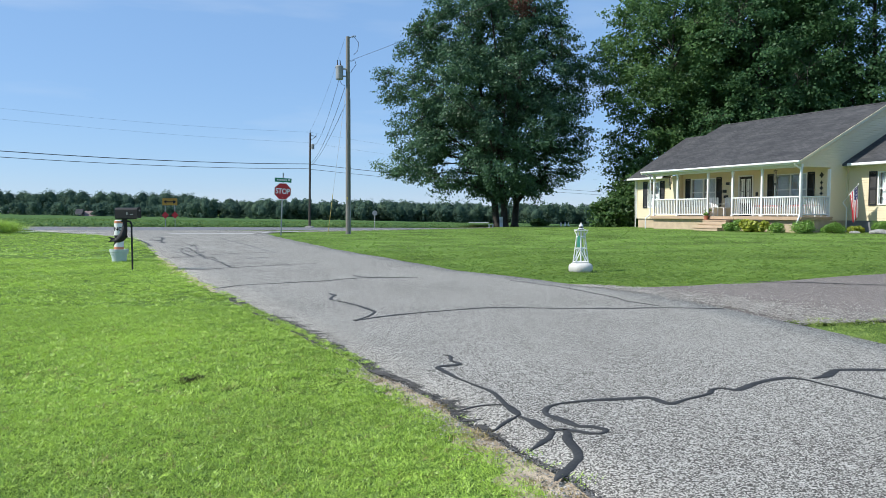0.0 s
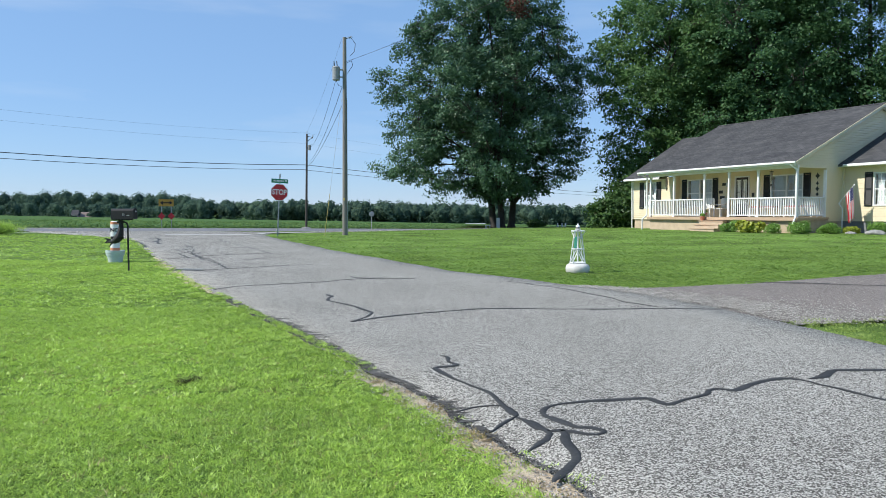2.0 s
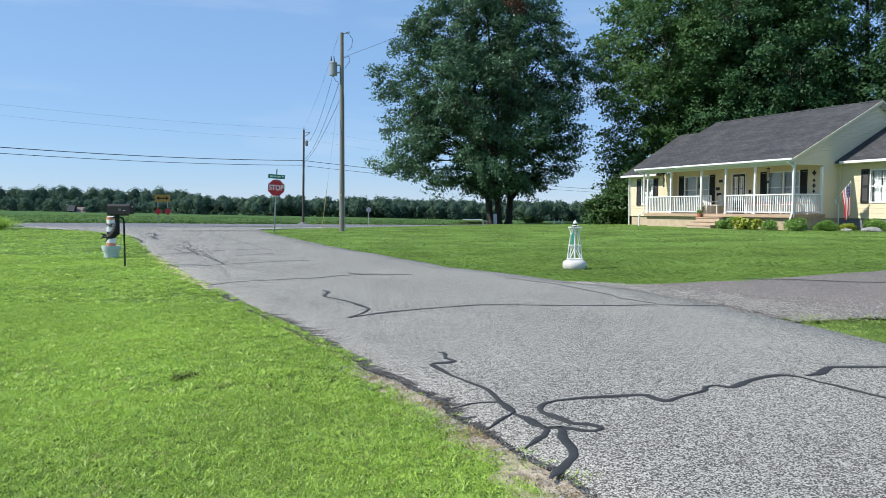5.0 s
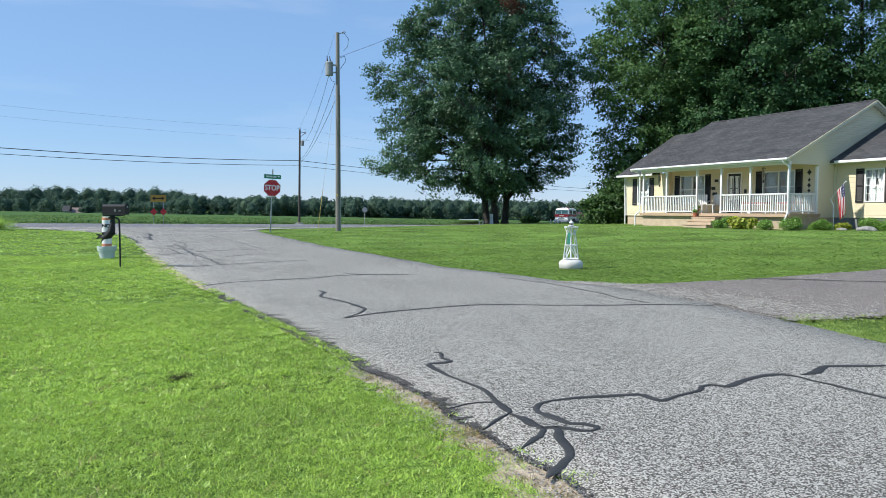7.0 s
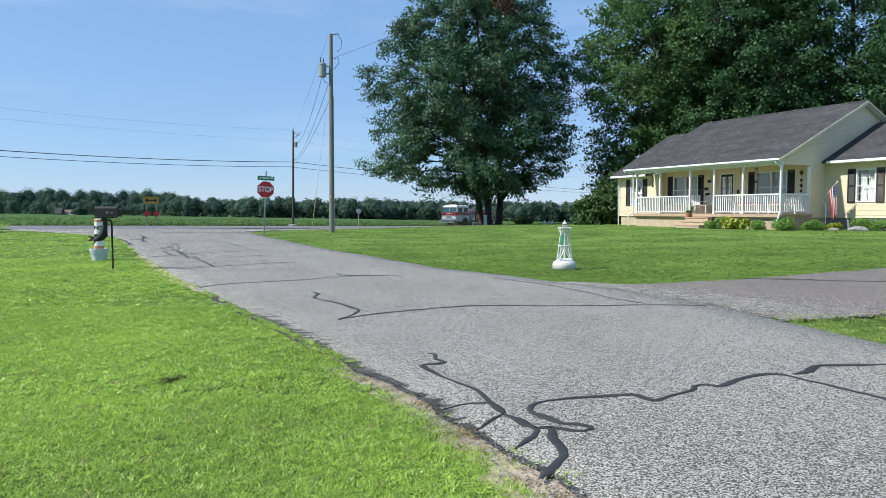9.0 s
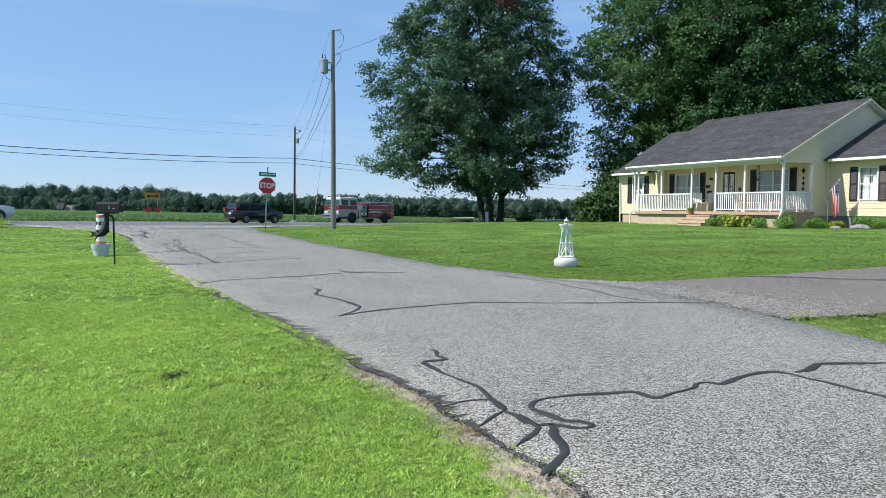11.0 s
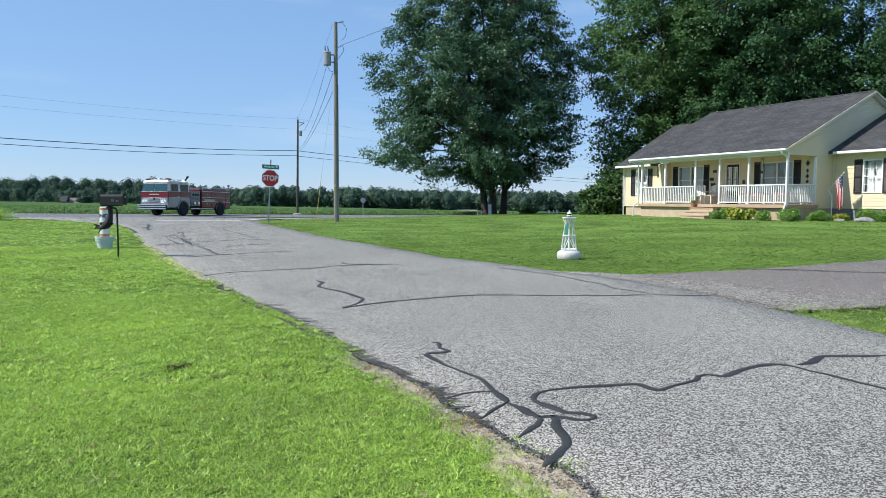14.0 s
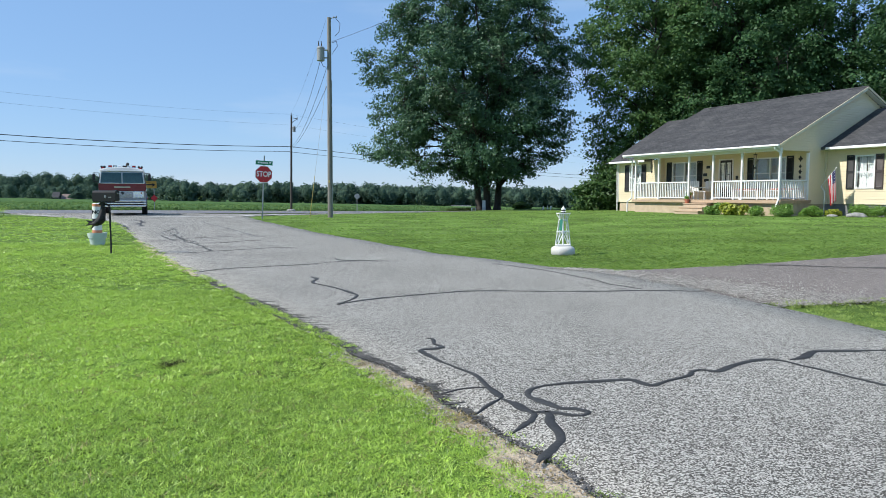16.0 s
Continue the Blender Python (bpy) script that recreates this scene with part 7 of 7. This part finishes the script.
    part("badge", bm, under, t)
    bpart("name_band", gold, t, [(-0.4, -0.42, 1.56, -0.37, 0.42, 1.64)], 0.004, "gilt lettering band")
    bpart("bumper", chrome, t, [(-0.12, -1.22, 0.48, 0.0, 1.22, 0.57), (-0.12, -1.22, 0.63, 0.0, 1.22, 0.71), (-0.12, -1.22, 0.77, 0.0, 1.22, 0.85)], 0.02, "chrome bumper of three bars")
    bpart("bumper_frame", under, t, [(-0.5, -1.1, 0.48, -0.13, 1.1, 0.8)], 0.02)
    bpart("skirt", cab_silver, t, [(-0.5, -1.2, 0.6, -0.38, 1.2, 0.97)], 0.02)
    bpart("chassis", under, t, [(-8.5, -0.95, 0.45, -0.5, 0.95, 0.75)], 0.03)
    for x in (-2.2, -7.2):
        bm = bmesh.new()
        rod(bm, (x, -0.9, 0.52), (x, 0.9, 0.52), 0.09, n=10)
        part("axle", bm, under, t)
    # pump bay and rear body
    bpart("pump_bay", panel_steel, t, [(-4.5, -1.15, 0.75, -3.2, 1.15, 1.95)], 0.03)
    for side in (-1, 1):
        for k in range(3):
            for j in range(2):
                bm = bmesh.new()
                c = (-3.55 - 0.32 * k, side * 1.15, 1.35 + 0.3 * j)
                rod(bm, c, (c[0], c[1] + 0.05 * side, c[2]), 0.09, n=14)
                part("gauge", bm, under if j else panel_steel, t)
        for k in range(2):
            bm = bmesh.new()
            c = (-3.6 - 0.5 * k, side * 1.12, 0.98)
            rod(bm, c, (c[0], c[1] + 0.18 * side, c[2]), 0.11, n=14)
            part("hose_port", bm, chrome, t)
    bpart("rear_body", red_paint, t, [(-8.7, -hw, 0.62, -4.6, hw, 2.1)], 0.04)
    bpart("hose_bed", hose_mat, t, [(-8.5, -0.95, 2.05, -4.8, 0.95, 2.22)], 0.05)
    bpart("tailboard", panel_steel, t, [(-9.15, -1.15, 0.52, -8.65, 1.15, 0.6)], 0.01)
    for side in (-1, 1):
        bpart("tail_lamp", lamp_red, t, [(-8.74, side * 1.0 - 0.09, 1.0, -8.69, side * 1.0 + 0.09, 1.3)], 0.01)
        bm = bmesh.new()
        rod(bm, (-8.6, side * 1.12, 2.1), (-8.6, side * 1.12, 2.5), 0.025, n=6)
        box(bm, -8.68, side * 1.12 - 0.09, 2.46, -8.52, side * 1.12 + 0.09, 2.6, 0.02)
        part("flood_lamp", bm, panel_steel, t)
    # deck gun behind the cab
    bm = bmesh.new()
    rod(bm, (-3.9, 0, 1.9), (-3.9, 0, 2.4), 0.1, n=10)
    rod(bm, (-3.6, 0, 2.3), (-4.1, 0.2, 3.0), 0.07, 0.06, 10)
    rod(bm, (-4.1, 0.2, 3.0), (-4.2, 0.24, 3.14), 0.09, 0.09, 10)
    rod(bm, (-3.9, 0, 2.35), (-3.6, 0, 2.3), 0.07, n=10)
    part("deck_gun", bm, under, t)
    # light bar
    bar = bpart("light_bar", chrome, t, [(-1.25, -0.75, 2.68, -1.0, 0.75, 2.76)], 0.01)
    for k in range(6):
        y = -0.62 + k * 0.25
        bpart("lens", lamp_red if k in (0, 5) else (under if k in (1, 3) else lamp_clear), bar, [(-1.23, y - 0.1, 2.76, -1.02, y + 0.1, 2.86)], 0.03)
    for y in (-1.05, -0.9, 0.9, 1.05):
        bm = bmesh.new()
        rod(bm, (-0.95, y, 2.6), (-0.95, y, 2.72), 0.025, n=6)
        rod(bm, (-0.99, y, 2.76), (-0.86, y, 2.76), 0.06, 0.07, 10)
        part("spot_lamp", bm, under, t)
    for y in (-0.35, 0.35):
        bm = bmesh.new()
        rod(bm, (-1.6, y, 2.76), (-0.85, y, 2.76), 0.03, 0.08, 10)
        part("air_horn", bm, chrome, t)
    bm = bmesh.new()
    for y in (-1.0, 1.0):
        rod(bm, (-1.9, y, 2.6), (-2.9, y, 2.7), 0.02, n=6)
    rod(bm, (-2.9, -1.0, 2.7), (-2.9, 1.0, 2.7), 0.02, n=6)
    part("roof_rail", bm, chrome, t)
    ws = []
    for x in (-2.2, -7.2):
        for side in (-1, 1):
            ws.append((wheel(t, x, side * 1.13, 0.52, 0.3, under), x, side * 1.13, 0.52))
    return t, ws


def suv(name, label, paint, length=4.6, wide=1.85, high=1.76):
    """A mid-size sport utility. x points forward, origin under its middle."""
    t = thing(name, label, "car")
    h = length / 2
    w = wide / 2
    bm = bmesh.new()
    lower = [(-h, 0.6), (-h + 0.06, 0.42), (-h + 0.5, 0.34), (h - 0.5, 0.34), (h - 0.06, 0.42), (h, 0.62), (h - 0.03, 0.94), (h - 0.22, 1.07), (h - 1.1, 1.17), (-h + 0.08, 1.14), (-h - 0.02, 1.0)]
    prism(bm, lower, wide, "y", -w)
    bmesh.ops.bevel(bm, geom=list(bm.edges), offset=0.06, segments=3, affect="EDGES")
    part("body", bm, paint, t, smooth=True)
    bm = bmesh.new()
    up = [(h - 1.0, 1.1), (h - 1.78, 1.64), (h - 2.15, high - 0.03), (-h + 0.55, high - 0.05), (-h + 0.3, high - 0.1), (-h + 0.03, 1.1)]
    fs = prism(bm, up, wide - 0.1, "y", -w + 0.05)
    for v in bm.verts:
        if v.co.z > 1.3:
            v.co.y *= 0.9
    bmesh.ops.bevel(bm, geom=list(bm.edges), offset=0.05, segments=2, affect="EDGES")
    part("cabin", bm, paint, t, smooth=True)

    def flank(z):
        return (w - 0.05) * (1 - 0.1 * max(0, min(1, (z - 1.12) / (1.6 - 1.12)))) + 0.012
    for side in (-1, 1):
        for x0, x1, x2, x3 in ((h - 1.3, h - 1.88, h - 2.42, h - 2.42), (h - 2.5, h - 2.5, h - 3.38, h - 3.46), (h - 3.6, h - 3.56, -h + 0.4, -h + 0.28)):
            bm = bmesh.new()
            vs = []
            for x, z in ((x0, 1.18), (x1, 1.61), (x2, 1.62), (x3, 1.18)):
                vs.append(bm.verts.new((x, side * flank(z), z)))
            vs2 = [bm.verts.new((v.co.x, v.co.y - side * 0.03, v.co.z)) for v in vs]
            bm.faces.new(vs)
            bm.faces.new(vs2[::-1])
            for i in range(4):
                bm.faces.new((vs[i], vs2[i], vs2[(i + 1) % 4], vs[(i + 1) % 4]))
            bmesh.ops.recalc_face_normals(bm, faces=bm.faces)
            part("side_window", bm, dark_glass, t)
        bpart("roof_rail", under, t, [(-h + 0.7, side * 0.66 - 0.02, high - 0.06, h - 2.3, side * 0.66 + 0.02, high)], 0.008)
        bpart("tail_lamp", lamp_red, t, [(-h - 0.01, side * (w - 0.16) - 0.1, 1.0, -h + 0.26, side * (w - 0.09) + 0.095, 1.34)], 0.02)
        bpart("headlight", lamp_clear, t, [(h - 0.35, side * (w - 0.22) - 0.16, 0.84, h - 0.01, side * (w - 0.22) + 0.2, 1.0)], 0.03)
        bpart("door_mirror", paint, t, [(h - 1.62, side * (w + 0.06) - 0.09, 1.16, h - 1.48, side * (w + 0.06) + 0.09, 1.3)], 0.03)
        bpart("sill", under, t, [(-h + 1.3, side * (w - 0.02) - 0.04, 0.27, h - 1.4, side * (w - 0.02) + 0.035, 0.42)], 0.01)
        for x in (h - 2.64, h - 3.56):
            bpart("door_handle", chrome, t, [(x - 0.22, side * w - 0.01, 1.02, x - 0.06, side * w + 0.03, 1.06)], 0.006)
        for x in (h - 0.95, -h + 0.95):
            bm = bmesh.new()
            lathe(bm, [(0.43, 0), (0.43, 0.004)], 24)
            bmesh.ops.transform(bm, matrix=pose(x, side * w + (0.007 if side > 0 else -0.003), 0.42, 90), verts=bm.verts)
            part("wheel_well", bm, under, t)
    bm = bmesh.new()
    prism(bm, [(h - 1.0, 1.17), (h - 1.7, 1.63), (h - 1.76, 1.63), (h - 1.12, 1.17)], wide - 0.42, "y", -w + 0.21)
    part("windshield", bm, dark_glass, t)
    bm = bmesh.new()
    prism(bm, [(-h + 0.035, 1.18), (-h + 0.22, 1.6), (-h + 0.32, 1.6), (-h + 0.2, 1.18)], wide - 0.45, "y", -w + 0.225)
    part("rear_window", bm, dark_glass, t)
    bpart("grille", under, t, [(h - 0.06, -0.5, 0.55, h + 0.012, 0.5, 0.8)], 0.02)
    bpart("bumper_trim", under, t, [(-h - 0.015, -0.75, 0.36, -h + 0.3, 0.75, 0.5)], 0.02)
    bpart("number_plate", white_gloss, t, [(-h - 0.03, -0.16, 0.75, -h, 0.16, 0.9)], 0.004)
    ws = []
    for x in (h - 0.95, -h + 0.95):
        for side in (-1, 1):
            ws.append((wheel(t, x, side * (w - 0.08), 0.37, 0.24, alloy), x, side * (w - 0.08), 0.37))
    return t, ws


truck, truck_wheels = fire_truck()
white_car, white_wheels = suv("white_car", "white sport utility car driving along the country road", white_gloss)
dark_car, dark_wheels = suv("dark_car", "black sport utility car driving along the country road", black_gloss, 4.9, 1.9, 1.78)


def ride(x, y, hx, hy, back, lift):
    """Pose of a vehicle at x, y that faces (hx, hy), tilted to the ground under its wheels."""
    z0, z1 = float(ground_z(x, y)), float(ground_z(x - hx * back, y - hy * back))
    pitch = -math.degrees(math.atan2(z0 - z1, back))
    return pose(x, y, z0 + lift, 0, pitch, math.degrees(math.atan2(hy, hx)))


def spline(ts, vs, t):
    """A smooth curve through the values vs at times ts."""
    ts, vs = np.array(ts, float), np.array(vs, float)
    m = np.gradient(vs, ts)
    i = int(np.clip(np.searchsorted(ts, t) - 1, 0, len(ts) - 2))
    h = ts[i + 1] - ts[i]
    u = (t - ts[i]) / h
    return ((1 + 2 * u) * (1 - u) ** 2 * vs[i] + u * (1 - u) ** 2 * h * m[i] + u * u * (3 - 2 * u) * vs[i + 1] + u * u * (u - 1) * h * m[i + 1])


# fire engine: distance of its nose along the far lane, then its right front corner through the turn
LANE_T, LANE_S = (0, 6.6, 7.2, 7.8, 8.4, 9.2, 10.2, 11.3, 12.0, 12.5), (178, 72.5, 62.5, 54.0, 46.4, 36.1, 25.5, 15.9, 10.3, 6.7)
TURN_T = (12.5, 13.0, 13.5, 14.0, 14.5, 15.0, 15.5, 16.0)
TURN_X, TURN_Y = (-18.9, -20.5, -21.6, -22.3, -22.4, -21.9, -20.4, -18.3), (64.9, 60.9, 56.9, 53.2, 49.9, 46.5, 43.0, 39.5)
AXIS_T, AXIS = (0, 12.0, 12.5, 13.0, 13.5, 14.0, 14.5, 15.0, 15.5, 16.0), (40, 40, 39, 33, 25, 16.5, 7, -4, -14, -21.5)


def truck_pose(t):
    th = radians(float(np.interp(t, AXIS_T, AXIS)))
    if t <= 12.5:
        s = spline(LANE_T, LANE_S, t)
        cx, cy = -23.2 + 0.643 * s, 59.8 + 0.766 * s
    else:
        cx, cy = spline(TURN_T, TURN_X, t), spline(TURN_T, TURN_Y, t)
    x, y = cx + 1.22 * math.cos(th), cy - 1.22 * math.sin(th)
    return ride(x, y, -math.sin(th), -math.cos(th), 7.0, 0.045)


WHITE_T, WHITE_S = (0, 11.3, 11.5, 12.0, 12.5, 12.8, 13.0, 16), (-380, -5.8, 0.45, 15.15, 32.0, 42.5, 49.5, 152)
DARK_T, DARK_S = (0, 11.3, 11.5, 11.9, 12.2, 12.5, 16), (-366, 16.5, 23.2, 36.8, 48, 59.5, 186)


def lane_pose(ts, vs, t):
    p = RO + RD * spline(ts, vs, t)
    return ride(p[0], p[1], RD[0], RD[1], 2.8, 0.045)


def spin(wheels, way):
    """Roll the wheels by the way gone, less than a right angle a step."""
    turn, rows = 0.0, [[] for _ in wheels]
    for k in range(0, 481):
        t = k / FPS
        if k:
            step = (way(t) - way(t - 1 / FPS)) / wheels[0][3]
            turn += max(-1.4, min(1.4, step))
        for (w, x, y, r), out in zip(wheels, rows):
            out.append((t, Matrix.Translation((x, y, r)) @ Matrix.Rotation(turn, 4, "Y")))
    for (w, x, y, r), out in zip(wheels, rows):
        walk(w, out)


def motions():
    walk(truck, [(k / 10, truck_pose(k / 10)) for k in range(0, 161)])
    walk(white_car, [(k / 10, lane_pose(WHITE_T, WHITE_S, k / 10)) for k in range(0, 161)])
    walk(dark_car, [(k / 10, lane_pose(DARK_T, DARK_S, k / 10)) for k in range(0, 161)])

    def truck_way(t):
        return -spline(LANE_T, LANE_S, t) if t <= 12.5 else -6.7 + 7.4 * (t - 12.5)
    spin(truck_wheels, truck_way)
    spin(white_wheels, lambda t: spline(WHITE_T, WHITE_S, t))
    spin(dark_wheels, lambda t: spline(DARK_T, DARK_S, t))

motions()
